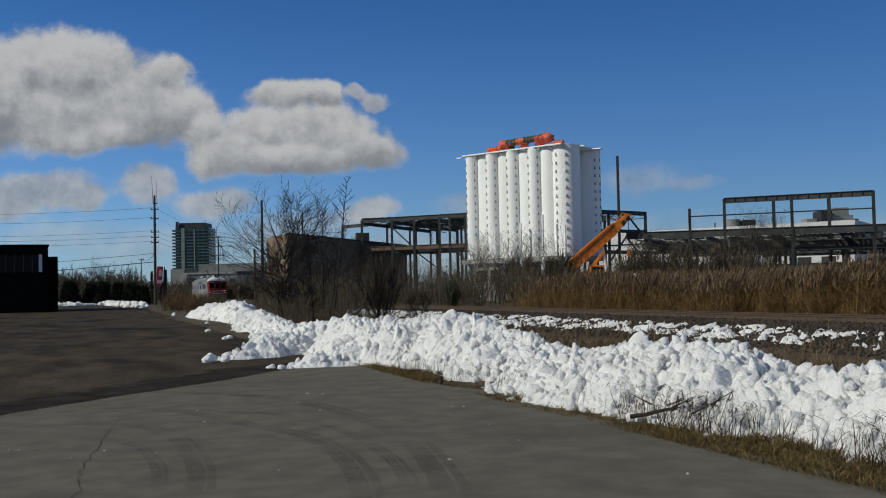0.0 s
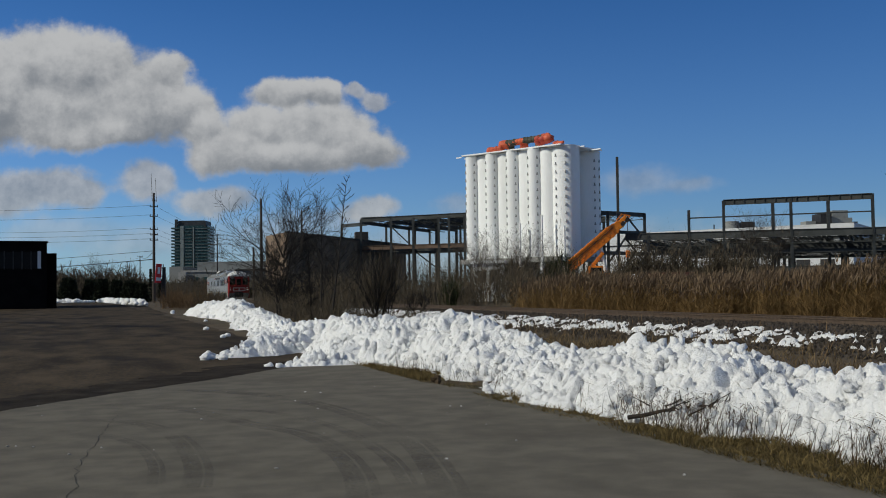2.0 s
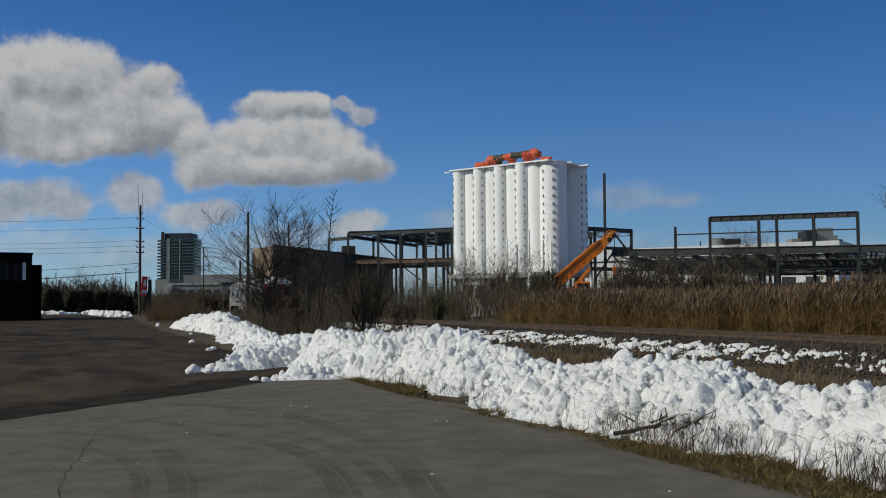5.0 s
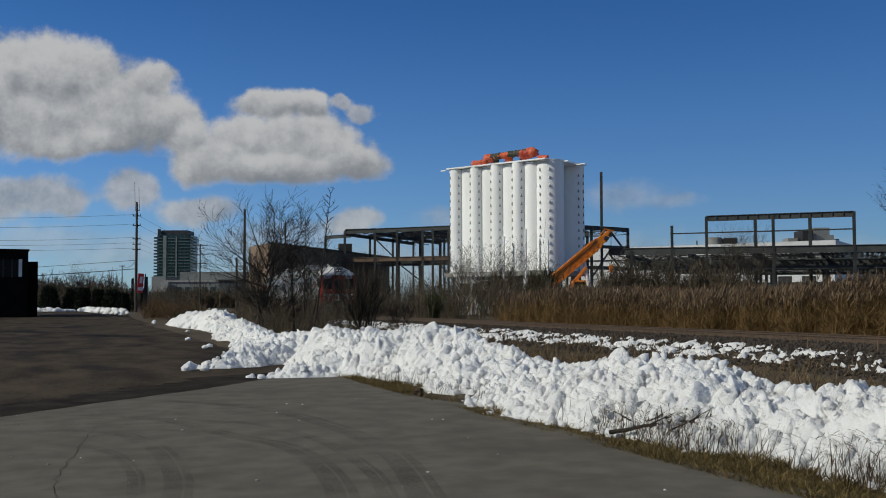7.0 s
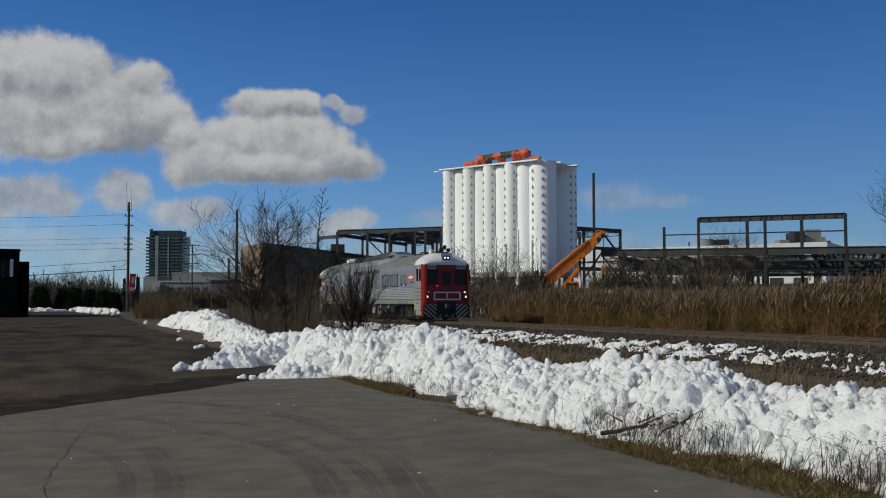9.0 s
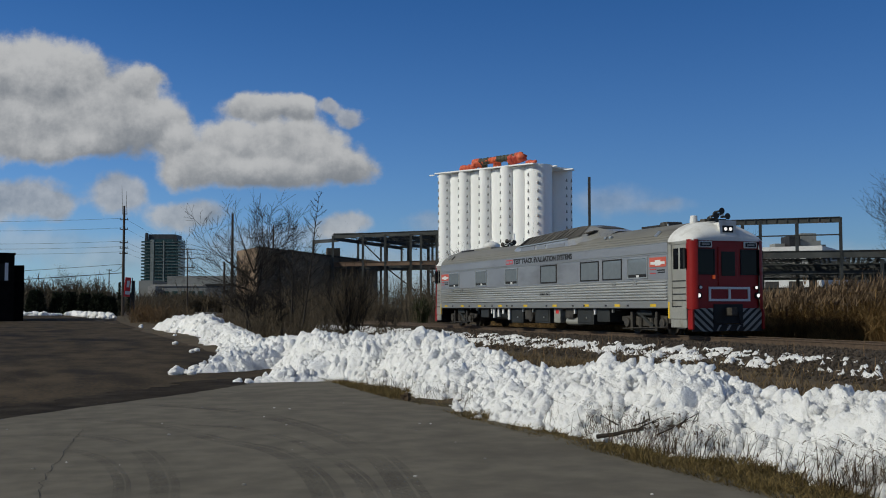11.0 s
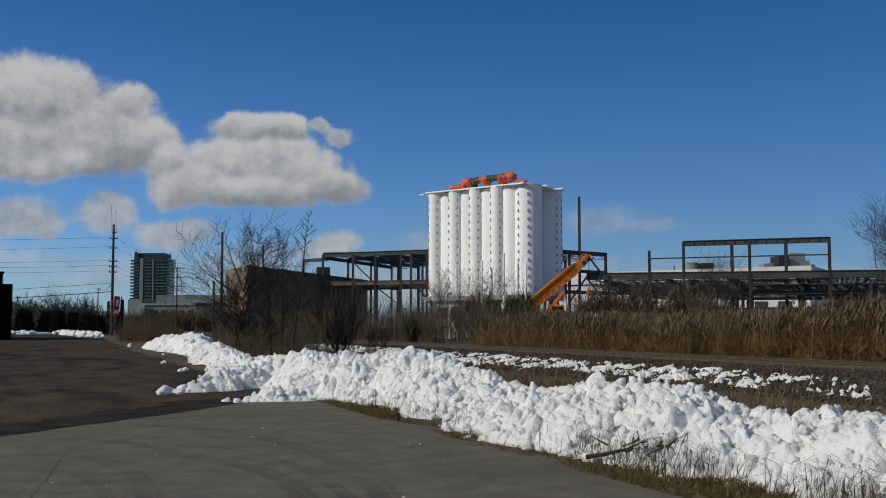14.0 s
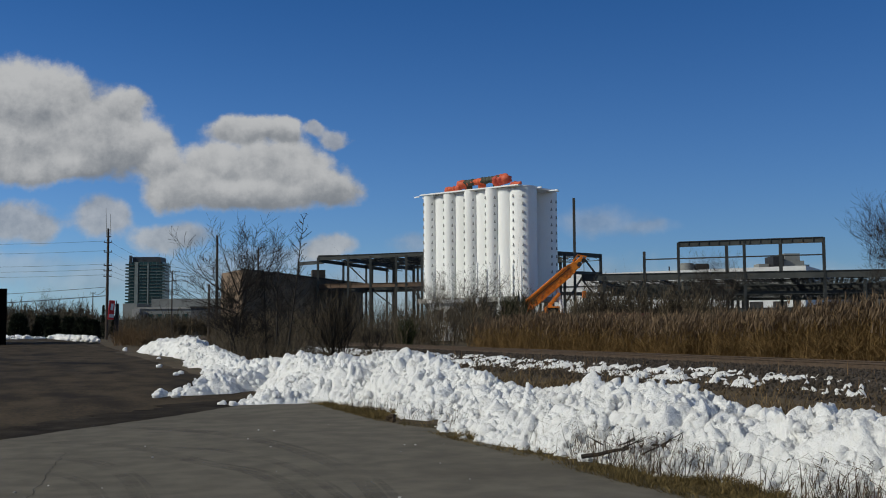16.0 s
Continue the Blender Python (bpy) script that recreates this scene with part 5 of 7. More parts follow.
def make_end(front=True):
    """One end of the car; y runs inwards from the face."""
    end = part("front_end" if front else "rear_end", Geo().box(-HALF + 0.25, HALF - 0.25, 0.10, 0.5, 0.95, 3.36), CAR_RED, railcar, "bright red flat end with dark windows")
    ext = 0.38 if front else 0.0
    base = pose(0, -ext, 0) if front else pose(0, CAR_L, 0, 0, 0, 180)
    end.matrix_basis = base

    def add(name, g, material, label="", bevel=0.0, smooth=False, under=None):
        return part(name, g, material, under or end, label, bevel, smooth)
    # rounded red corners, seen in plan
    for sd in (-1, 1):
        g = Geo()
        arc = [(sd * (HALF - 0.26 + 0.26 * math.sin(a)), 0.26 - 0.26 * math.cos(a)) for a in (math.pi / 2 * i / 8 for i in range(9))]
        arc = [(sd * (HALF - 0.26), 0.0)] + arc[1:] + [(sd * HALF, 0.34)]
        for z in (0.95, 3.36):
            g.v += [(x, y, z) for x, y in arc]
        n = len(arc)
        g.f += [(i, i + 1, n + i + 1, n + i)[::sd] for i in range(n - 1)]
        add("corner_post", g, CAR_RED, smooth=True)
        # vestibule door with its window and step skirt
        a, b = sorted((sd * (HALF - 0.02), sd * (HALF - 0.10)))
        door = add("door", Geo().box(a, b, 0.35, 1.09 + ext, 1.02, 3.25), GREY_PAINT, "grey vestibule door with a narrow window")
        o = sd * (HALF - 0.012)
        w = sorted((o, sd * (HALF - 0.03)))
        add("door_window", Geo().box(*w, 0.42, 0.62 + 0.3 * ext, 2.35, 3.08), CAB_GLASS, under=door)
        add("door_window", Geo().box(*w, 0.70 + 0.4 * ext, 0.90 + 0.7 * ext, 2.35, 3.08), CAB_GLASS, under=door)
        add("door_frame", Geo().box(*sorted((sd * (HALF + 0.006), sd * (HALF - 0.03))), 0.94 + 0.8 * ext, 1.10 + ext, 1.0, 3.33), GREY_PAINT)
        add("door_frame", Geo().box(*sorted((sd * (HALF + 0.006), sd * (HALF - 0.03))), 0.30, 1.10 + ext, 3.22, 3.33), GREY_PAINT)
        for i, z in enumerate((1.24, 1.46, 1.68, 1.92)):
            add("door_slat", Geo().box(*sorted((sd * (HALF + 0.002), sd * (HALF - 0.03))), 0.40, 0.92 + 0.8 * ext, z, z + 0.03), DARK_METAL, under=door)
        add("step_skirt", Geo().box(*sorted((sd * (HALF + 0.0), sd * (HALF - 0.08))), 0.36, 1.12 + ext, 0.60, 1.02), GREY_PAINT, bevel=0.02)
        add("step_skirt", Geo().box(*sorted((sd * (HALF - 0.02), sd * (HALF - 0.10))), 0.36, 0.98 + ext, 0.30, 0.59), GREY_PAINT, bevel=0.02)
        add("yellow_edge", Geo().box(*sorted((sd * (HALF + 0.008), sd * (HALF - 0.02))), 1.02 + ext, 1.12 + ext, 0.62, 1.20), YELLOW)
        add("step", Geo().box(*sorted((sd * HALF, sd * (HALF - 0.45))), 0.40, 0.95, 0.26, 0.30), DARK_METAL)
        add("red_step_end", Geo().box(*sorted((sd * (HALF - 0.03), sd * (HALF - 0.13))), 0.04, 0.34, 0.24, 0.95), CAR_RED, bevel=0.03)
        add("wind_deflector", Geo().box(*sorted((sd * (HALF + 0.02), sd * (HALF + 0.10))), 0.28, 0.40, 2.35, 3.05), RUBBER, bevel=0.02)
        # face furniture
        x = sd * 0.93
        add("windscreen", Geo().box(x - 0.36, x + 0.36, 0.085, 0.10, 2.18, 3.00), CAB_GLASS)
        g = Geo()
        for c in ((x - 0.40, x + 0.40, 3.00, 3.04), (x - 0.40, x + 0.40, 2.14, 2.18), (x - 0.40, x - 0.36, 2.18, 3.0), (x + 0.36, x + 0.40, 2.18, 3.0)):
            g.box(c[0], c[1], 0.07, 0.10, c[2], c[3])
        add("windscreen_frame", g, RUBBER)
        board = add("number_board", Geo().box(x - 0.27, x + 0.27, 0.03, 0.10, 3.08, 3.30), PALE_PAINT, "white framed number board with dark panel", 0.02)
        add("board_panel", Geo().box(x - 0.22, x + 0.22, 0.02, 0.04, 3.12, 3.26), INK, under=board)
        add("board_bar", Geo().box(x - 0.15, x + 0.15, 0.012, 0.03, 3.16, 3.22), GREY_PAINT, under=board)
        light = add("ditch_light", Geo().tube((sd * 1.22, 0.02, 1.42), (sd * 1.22, 0.12, 1.42), 0.12, 0.12, 14), RUBBER)
        add("lamp", Geo().tube((sd * 1.22, 0.005, 1.42), (sd * 1.22, 0.03, 1.42), 0.065, 0.065, 14), LAMP_GLOW if front else CAB_GLASS, under=light)
        lamp2 = add("marker_light", Geo().tube((sd * 1.15, 0.03, 1.70), (sd * 1.15, 0.12, 1.70), 0.07, 0.07, 12), RUBBER)
        add("lamp", Geo().tube((sd * 1.15, 0.018, 1.70), (sd * 1.15, 0.035, 1.70), 0.055, 0.055, 12), (LAMP_GLOW if sd > 0 else CAR_WHITE) if front else CAB_GLASS, under=lamp2)
        # striped pilot
        plate = add("pilot_plate", Geo().box(*sorted((sd * 0.62, sd * 1.44)), 0.10, 0.16, 0.18, 0.98), INK)
        for i in range(5):
            g = Geo()
            for q in range(8):
                x0, x1 = 0.62 + 0.82 * q / 8, 0.62 + 0.82 * (q + 1) / 8
                lo = [min(max(-0.20 + i * 0.26 + 0.85 * (e - 0.62), 0.18), 0.98) for e in (x0, x1)]
                hi = [min(max(-0.07 + i * 0.26 + 0.85 * (e - 0.62), 0.18), 0.98) for e in (x0, x1)]
                if hi[0] - lo[0] + hi[1] - lo[1] < 0.004:
                    continue
                p = [(sd * x0, lo[0]), (sd * x1, lo[1]), (sd * x1, hi[1]), (sd * x0, hi[0])]
                g.prism(p if sd > 0 else p[::-1], 0.085, 0.11)
            add("stripe", g, GREY_PAINT, under=plate)
        add("grab_rail", Geo().tube((sd * 1.33, 0.04, 1.25), (sd * 1.33, 0.04, 2.05), 0.018, 0.018, 8), RUBBER)
    add("centre_door", Geo().box(-0.40, 0.40, 0.06, 0.10, 1.75, 3.12), CAR_RED, "red end door with dark window", 0.015)
    add("door_glass", Geo().box(-0.28, 0.28, 0.045, 0.062, 2.10, 2.95), CAB_GLASS)
    add("coupler_pocket", Geo().box(-0.60, 0.60, 0.075, 0.12, 0.45, 1.12), INK)
    add("coupler", Geo().box(-0.13, 0.13, -0.28, 0.3, 0.72, 1.0), GREASY, bevel=0.03)
    add("pilot_beam", Geo().box(-0.62, 0.62, 0.09, 0.16, 0.18, 0.42), INK)
    for x in (-0.4, 0.0, 0.4):
        p = [(x - 0.10, 0.20), (x - 0.02, 0.20), (x + 0.12, 0.40), (x + 0.04, 0.40)]
        add("stripe", Geo().prism(p, 0.075, 0.10), GREY_PAINT)
    add("hose", Geo().tube((0.35, 0.04, 0.9), (0.42, -0.05, 0.4), 0.03, 0.03, 8), RUBBER)
    # plain-bar emblem on the nose
    g = Geo()
    for a, b, c, e in ((-0.80, 0.90, 1.64, 1.72), (-0.80, 0.90, 1.22, 1.30), (-0.80, -0.72, 1.30, 1.64), (0.82, 0.90, 1.30, 1.64), (0.01, 0.09, 1.30, 1.64)):
        g.box(a, b, 0.05, 0.10, c, e)
    if front:
        add("nose_emblem", g, PALE_PAINT, "pale emblem of plain bars")
    add("amber_marker", Geo().box(-0.62, -0.54, 0.04, 0.10, 2.00, 2.12), MARKER)
    # white roof cap, rounded down to the face
    rings = [(1.10 + ext, roof_ring(-0.02, 1.006)), (0.85, roof_ring(0.02, 1.006)), (0.55, roof_ring(0.12, 1.004)), (0.32, roof_ring(0.26, 1.0)), (0.16, roof_ring(0.44, 0.985)),
             (0.06, roof_ring(0.62, 0.955)), (0.02, roof_ring(0.80, 0.90)), (0.03, roof_ring(1.0, 0.88))]
    add("roof_cap", loft(rings), CAR_WHITE, "white painted rounded roof cap", smooth=True)
    house = add("headlight_housing", Geo().prism([(-0.24, 3.52), (0.24, 3.52), (0.30, 3.98), (-0.30, 3.98)], 0.05, 0.75), CAR_WHITE, bevel=0.06)
    add("headlight_panel", Geo().box(-0.22, 0.22, 0.035, 0.06, 3.62, 3.86), INK, under=house)
    for x in (-0.10, 0.10):
        add("headlight", Geo().tube((x, 0.02, 3.74), (x, 0.05, 3.74), 0.06, 0.06, 14), LAMP_GLOW if front else CAB_GLASS, under=house)
    return end


def make_roof_gear():
    # raised radiator housing
    def ring(w0, z0, w1, z1, w2, z2):
        half = [(w0, z0), (w1, z1), (w2, z2), (0, z2 + 0.02)]
        return half + [(-x, z) for x, z in half[-2::-1]]
    rings = [(15.15, ring(1.30, 3.62, 1.20, 3.70, 0.9, 3.88)), (14.75, ring(1.36, 3.54, 1.27, 3.78, 0.85, 4.10)), (14.4, ring(1.37, 3.53, 1.28, 3.82, 0.78, 4.26)), (11.8, ring(1.37, 3.53, 1.28, 3.86, 0.70, 4.38)),
             (9.4, ring(1.37, 3.53, 1.28, 3.92, 0.64, 4.47)), (8.9, ring(1.39, 3.50, 1.22, 3.92, 0.62, 4.48)), (8.3, ring(1.36, 3.56, 1.05, 3.98, 0.60, 4.44)), (7.4, ring(1.22, 3.70, 0.90, 4.02, 0.56, 4.25)), (6.4, ring(1.05, 3.82, 0.8, 3.98, 0.5, 4.10))]
    dome = part("radiator_housing", loft(rings), BRIGHT_METAL, railcar, "raised silver roof housing with sooty top", smooth=False)
    for sd in (-1, 1):
        ys = [(14.55, 1.30, 3.83, 0.80, 4.22), (14.3, 1.30, 3.845, 0.775, 4.285), (11.8, 1.30, 3.88, 0.70, 4.40), (9.3, 1.28, 3.95, 0.635, 4.49), (8.55, 1.10, 4.02, 0.61, 4.475)]
        g = Geo()
        for (y0, a, b, c, e), (y1, a1, b1, c1, e1) in zip(ys, ys[1:]):
            q = [(sd * a, y0, b), (sd * a1, y1, b1), (sd * c1, y1, e1), (sd * c, y0, e)]
            g.face(q if sd < 0 else q[::-1])
        part("sooty_slope", g, SOOT, dome, "soot-blackened sloping panel")
        ys.append((7.5, 0.95, 4.05, 0.57, 4.285))
        g = Geo()
        for (y0, a, b, c, e), (y1, a1, b1, c1, e1) in zip(ys, ys[1:]):
            q = [(sd * c, y0, e), (sd * c1, y1, e1), (0, y1, e1 + 0.03), (0, y0, e + 0.03)]
            g.face(q if sd < 0 else q[::-1])
        part("sooty_top", g, SOOT, dome)
        for i in range(11):
            t = i / 10
            y = 14.2 - 4.6 * t
            part("slope_rib", Geo().beam((sd * 1.30, y, 3.86 + 0.08 * t), (sd * (0.77 - 0.13 * t), y - 0.3, 4.30 + 0.18 * t), 0.045, 0.04), SOOT, dome)
        part("slope_edge", Geo().beam((sd * 1.315, 14.4, 3.845), (sd * 1.30, 9.3, 3.945), 0.05, 0.05), BRIGHT_METAL, dome)
        for u0, u1 in ((14.0, 12.5), (12.3, 11.4), (11.2, 9.5)):
            part("side_panel", Geo().box(*sorted((sd * 1.35, sd * 1.24)), u1, u0, 3.56, 3.80), STAINLESS_BLUE, dome, bevel=0.02)
        part("nose_hatch", Geo().beam((sd * 0.98, 8.15, 4.10), (sd * 0.78, 7.6, 4.19), 0.42, 0.03), SOOT, dome)
        # small roof fittings
        for y in (6.0, 5.6):
            part("roof_step", Geo().box(*sorted((sd * 1.18, sd * 1.30)), y, y + 0.16, 3.72, 3.84), BRIGHT_METAL, railcar, bevel=0.02)
        for y in (23.5, 22.9, 2.1):
            part("roof_vent", Geo().beam((sd * 1.22, y, 3.78), (sd * 1.40, y + 0.05, 3.58), 0.30, 0.06), SOOT if y == 22.9 else BRIGHT_METAL, railcar)
    part("antenna_dome", Geo().blob((0, 20.6, 4.24), 0.46, 2.0, 0.0, 10, 18, 0.55), CAR_WHITE, railcar, "white antenna dome", smooth=True)
    part("dome_base", Geo().box(-0.5, 0.5, 19.6, 21.9, 4.02, 4.16), ROOF_METAL, railcar, bevel=0.04)
    part("roof_box", Geo().box(-0.4, 0.5, 22.3, 24.0, 4.02, 4.16), DARK_METAL, railcar, bevel=0.03)
    part("walkway", Geo().box(-0.3, 0.3, 3.2, 4.9, 4.08, 4.16), DARK_METAL, railcar)
    part("exhaust", Geo().box(-0.35, 0.35, 3.0, 3.5, 4.06, 4.24), SOOT, railcar, bevel=0.04)
    part("exhaust", Geo().box(-0.2, 0.2, 15.7, 16.2, 4.06, 4.20), SOOT, railcar, bevel=0.04)
    part("beacon", Geo().tube((-0.5, 1.0, 3.95), (-0.5, 1.0, 4.30), 0.15, 0.13, 16), CAR_WHITE, railcar, "white rooftop beacon", 0.04)
    part("beacon_base", Geo().tube((-0.5, 1.0, 3.85), (-0.5, 1.0, 3.97), 0.09, 0.09, 12), DARK_METAL, railcar)
    part("bell_box", Geo().box(-0.35, -0.05, 0.55, 0.85, 3.95, 4.16), SOOT, railcar, bevel=0.03)
    part("whip_antenna", Geo().tube((0, 16.6, 4.05), (0, 16.6, 4.45), 0.02, 0.015, 6), BRIGHT_METAL, railcar)
    for y, dy in ((0.30, -1), (18.3, 1)):
        horn = part("horn", Geo().box(-0.35, 0.35, y - 0.05, y + 0.05, 4.06, 4.14).tube((0, y, 3.95), (0, y, 4.3), 0.04, 0.04, 8), DARK_METAL, railcar, "cluster of black air horns")
        for k, (x, z, rev) in enumerate(((-0.24, 4.22, 1), (0.0, 4.40, 1), (0.24, 4.22, 1), (-0.1, 4.14, -1), (0.14, 4.32, -1))):
            e = y + dy * rev * 0.2
            part("trumpet", Geo().tube((x, y - dy * rev * 0.1, z), (x, e, z), 0.035, 0.045, 10).tube((x, e, z), (x, e + dy * rev * 0.10, z), 0.045, 0.12, 12), DARK_METAL, horn)
        part("horn_arm", Geo().beam((-0.28, y, 4.2), (0.28, y, 4.3), 0.05, 0.05), BRIGHT_METAL, horn)
    for y in (24.3, 17.6, 9.0, 3.0):
        part("lifting_eye", Geo().tube((-0.3, y, 4.0), (-0.3, y, 4.16), 0.04, 0.03, 8), BRIGHT_METAL, railcar)


wheels = []


def make_truck(y):
    truck = part("truck", Geo().box(-1.05, 1.05, y - 0.35, y + 0.35, 0.42, 0.78), GREASY, railcar, "greasy two-axle railway truck", 0.04)
    for sd in (-1, 1):
        x = sd * 1.02
        a, b = sorted((x, x + sd * 0.14))
        g = Geo()
        ring = [(y - 1.85, 0.50), (y - 1.55, 0.42), (y - 1.05, 0.40), (y - 0.6, 0.30), (y + 0.6, 0.30), (y + 1.05, 0.40), (y + 1.55, 0.42), (y + 1.85, 0.50),
                (y + 1.85, 0.66), (y + 0.9, 0.72), (y + 0.55, 0.62), (y - 0.55, 0.62), (y - 0.9, 0.72), (y - 1.85, 0.66)]
        k = len(g.v)
        n = len(ring)
        g.v += [(a, yy, z) for yy, z in ring] + [(b, yy, z) for yy, z in ring]
        g.f += [tuple(range(n - 1, -1, -1)), tuple(range(n, 2 * n))] + [(i, (i + 1) % n, n + (i + 1) % n, n + i) for i in range(n)]
        part("side_frame", g, GREASY, truck, bevel=0.02)
        part("spring_plank", Geo().box(*sorted((x + sd * 0.05, x + sd * 0.25)), y - 0.75, y + 0.75, 0.16, 0.24), GREASY, truck, bevel=0.02)
        for dy in (-0.38, 0.38):
            part("spring", Geo().tube((x + sd * 0.16, y + dy, 0.24), (x + sd * 0.16, y + dy, 0.62), 0.10, 0.10, 10), GREASY, truck)
        part("damper", Geo().beam((x + sd * 0.22, y - 0.6, 0.32), (x + sd * 0.22, y + 0.5, 0.84), 0.09, 0.09), BOX_GREY, truck)
        part("swing_link", Geo().box(*sorted((x + sd * 0.16, x + sd * 0.30)), y - 0.95, y - 0.80, 0.14, 0.85), GREASY, truck, bevel=0.02)
        part("swing_link", Geo().box(*sorted((x + sd * 0.16, x + sd * 0.30)), y + 0.80, y + 0.95, 0.14, 0.85), GREASY, truck, bevel=0.02)
        part("upper_beam", Geo().box(*sorted((x + sd * 0.10, x + sd * 0.26)), y - 0.5, y + 0.5, 0.70, 0.92), BOX_GREY, truck, bevel=0.04)
        part("pipe", Geo().tube((x + sd * 0.3, y - 1.6, 0.30), (x + sd * 0.3, y + 1.5, 0.20), 0.025, 0.025, 8), GREASY, truck)
        for dy in (-1.25, 1.25):
            part("axle_box", Geo().tube((x, y + dy, 0.43), (x + sd * 0.30, y + dy, 0.43), 0.20, 0.17, 14).box(*sorted((x, x + sd * 0.2)), y + dy - 0.22, y + dy + 0.22, 0.24, 0.66), GREASY, truck, bevel=0.02)
    for dy in (-1.25, 1.25):
        axle = part("wheelset", Geo().tube((-1.0, 0, 0), (1.0, 0, 0), 0.08, 0.08, 12), GREASY, railcar, m=pose(0, y + dy, 0.43))
        for sd in (-1, 1):
            g = Geo().tube((sd * 0.70, 0, 0), (sd * 0.83, 0, 0), 0.43, 0.42, 32).tube((sd * 0.67, 0, 0), (sd * 0.70, 0, 0), 0.455, 0.455, 32)
            g.tube((sd * 0.83, 0, 0), (sd * 0.86, 0, 0), 0.12, 0.11, 14)
            w = part("wheel", g, GREASY, axle)
        wheels.append((axle, y + dy))


def make_underfloor():
    rows = [(5.6, 6.6, 0.42, 0.98, BOX_GREY), (6.9, 8.3, 0.30, 0.98, BOX_GREY), (8.7, 9.4, 0.55, 0.98, GREASY), (9.9, 10.5, 0.34, 0.98, GREY_PAINT), (10.9, 12.4, 0.30, 0.98, BOX_GREY),
            (12.8, 13.5, 0.45, 0.98, GREASY), (13.7, 15.0, 0.28, 0.98, BOX_GREY), (17.8, 18.8, 0.50, 0.98, BOX_GREY)]
    for u0, u1, z0, z1, mat in rows:
        for sd in (-1, 1):
            box = part("equipment_box", Geo().box(*sorted((sd * 1.38, sd * 0.6)), u0, u1, z0, z1), mat, railcar, "grey underfloor equipment box", 0.03)
            if u1 - u0 > 1.2:
                part("box_door", Geo().box(*sorted((sd * 1.40, sd * 1.37)), u0 + 0.12, u1 - 0.12, z0 + 0.08, z1 - 0.1), BOX_GREY, box, bevel=0.012)
                part("latch", Geo().box(*sorted((sd * 1.42, sd * 1.39)), u0 + 0.5, u0 + 0.6, z0 + 0.25, z0 + 0.3), BRIGHT_METAL, box)
    for sd in (-1, 1):
        part("red_symbol", Geo().box(*sorted((sd * 1.385, sd * 1.37)), 10.02, 10.3, 0.74, 0.92), SIGN_RED, railcar)
        for u, w, z0 in ((5.3, 0.10, 0.80), (8.5, 0.12, 0.74), (6.75, 0.12, 0.72), (12.6, 0.10, 0.78), (13.65, 0.10, 0.8), (15.25, 0.22, 0.42), (15.95, 0.16, 0.70), (16.5, 0.18, 0.55), (17.05, 0.16, 0.48), (17.35, 0.12, 0.70), (19.3, 0.1, 0.85)):
            part("bracket", Geo().box(*sorted((sd * 1.42, sd * 1.34)), u - w / 2, u + w / 2, z0, 0.98), PALE_PAINT if w > 0.11 else BRIGHT_METAL, railcar, bevel=0.01)
        part("air_tank", Geo().tube((sd * 1.12, 8.35, 0.42), (sd * 1.12, 9.55, 0.42), 0.17, 0.17, 16), GREY_PAINT, railcar, bevel=0.03)
        part("air_tank", Geo().tube((sd * 1.05, 15.4, 0.62), (sd * 1.05, 17.3, 0.62), 0.20, 0.20, 16), BOX_GREY, railcar, bevel=0.03)
        part("fan_shroud", Geo().tube((sd * 1.1, 12.95, 0.6), (sd * 1.36, 12.95, 0.6), 0.26, 0.24, 18), GREASY, railcar)
        part("long_pipe", Geo().tube((sd * 1.2, 5.0, 0.90), (sd * 1.2, 20.0, 0.90), 0.035, 0.035, 8), GREASY, railcar)
    part("engine", Geo().box(-0.8, 0.8, 7.0, 9.6, 0.30, 0.95), DARK_METAL, railcar, bevel=0.04)
    part("engine", Geo().box(-0.8, 0.8, 13.0, 17.0, 0.34, 0.95), DARK_METAL, railcar, bevel=0.04)


make_body()
make_end(True)
make_end(False)
make_roof_gear()
make_truck(3.15)
make_truck(CAR_L - 3.5)
make_underfloor()


# ---------------------------------------------------------------- plants
def ribbons(base, tip, width, rng, bend=0.0):
    """Narrow two-piece blades from base to tip, as corners and triangles."""
    k = len(base)
    a = rng.rand(k) * 2 * np.pi
    across = np.stack([np.cos(a), np.sin(a), np.zeros(k)], 1) * (width / 2)[:, None]
    mid = (base + tip) / 2 + np.stack([rng.randn(k), rng.randn(k), np.abs(rng.randn(k))], 1) * bend * np.linalg.norm(tip - base, axis=1)[:, None]
    V = np.stack([base - across, base + across, mid - across * 0.8, mid + across * 0.8, tip], 1)
    F = np.array([(0, 1, 3), (0, 3, 2), (2, 3, 4)])[None] + 5 * np.arange(k)[:, None, None]
    return V.reshape(-1, 3), F.reshape(-1, 3)


def straps(base, tip, width, rng):
    """Straight strips from base to tip that narrow a little."""
    k = len(base)
    a = rng.rand(k) * 2 * np.pi
    across = np.stack([np.cos(a), np.sin(a), np.zeros(k)], 1) * (width / 2)[:, None]
    V = np.stack([base - across, base + across, tip + across * 0.75, tip - across * 0.75], 1)
    F = np.array([(0, 1, 2), (0, 2, 3)])[None] + 4 * np.arange(k)[:, None, None]
    return V.reshape(-1, 3), F.reshape(-1, 3)


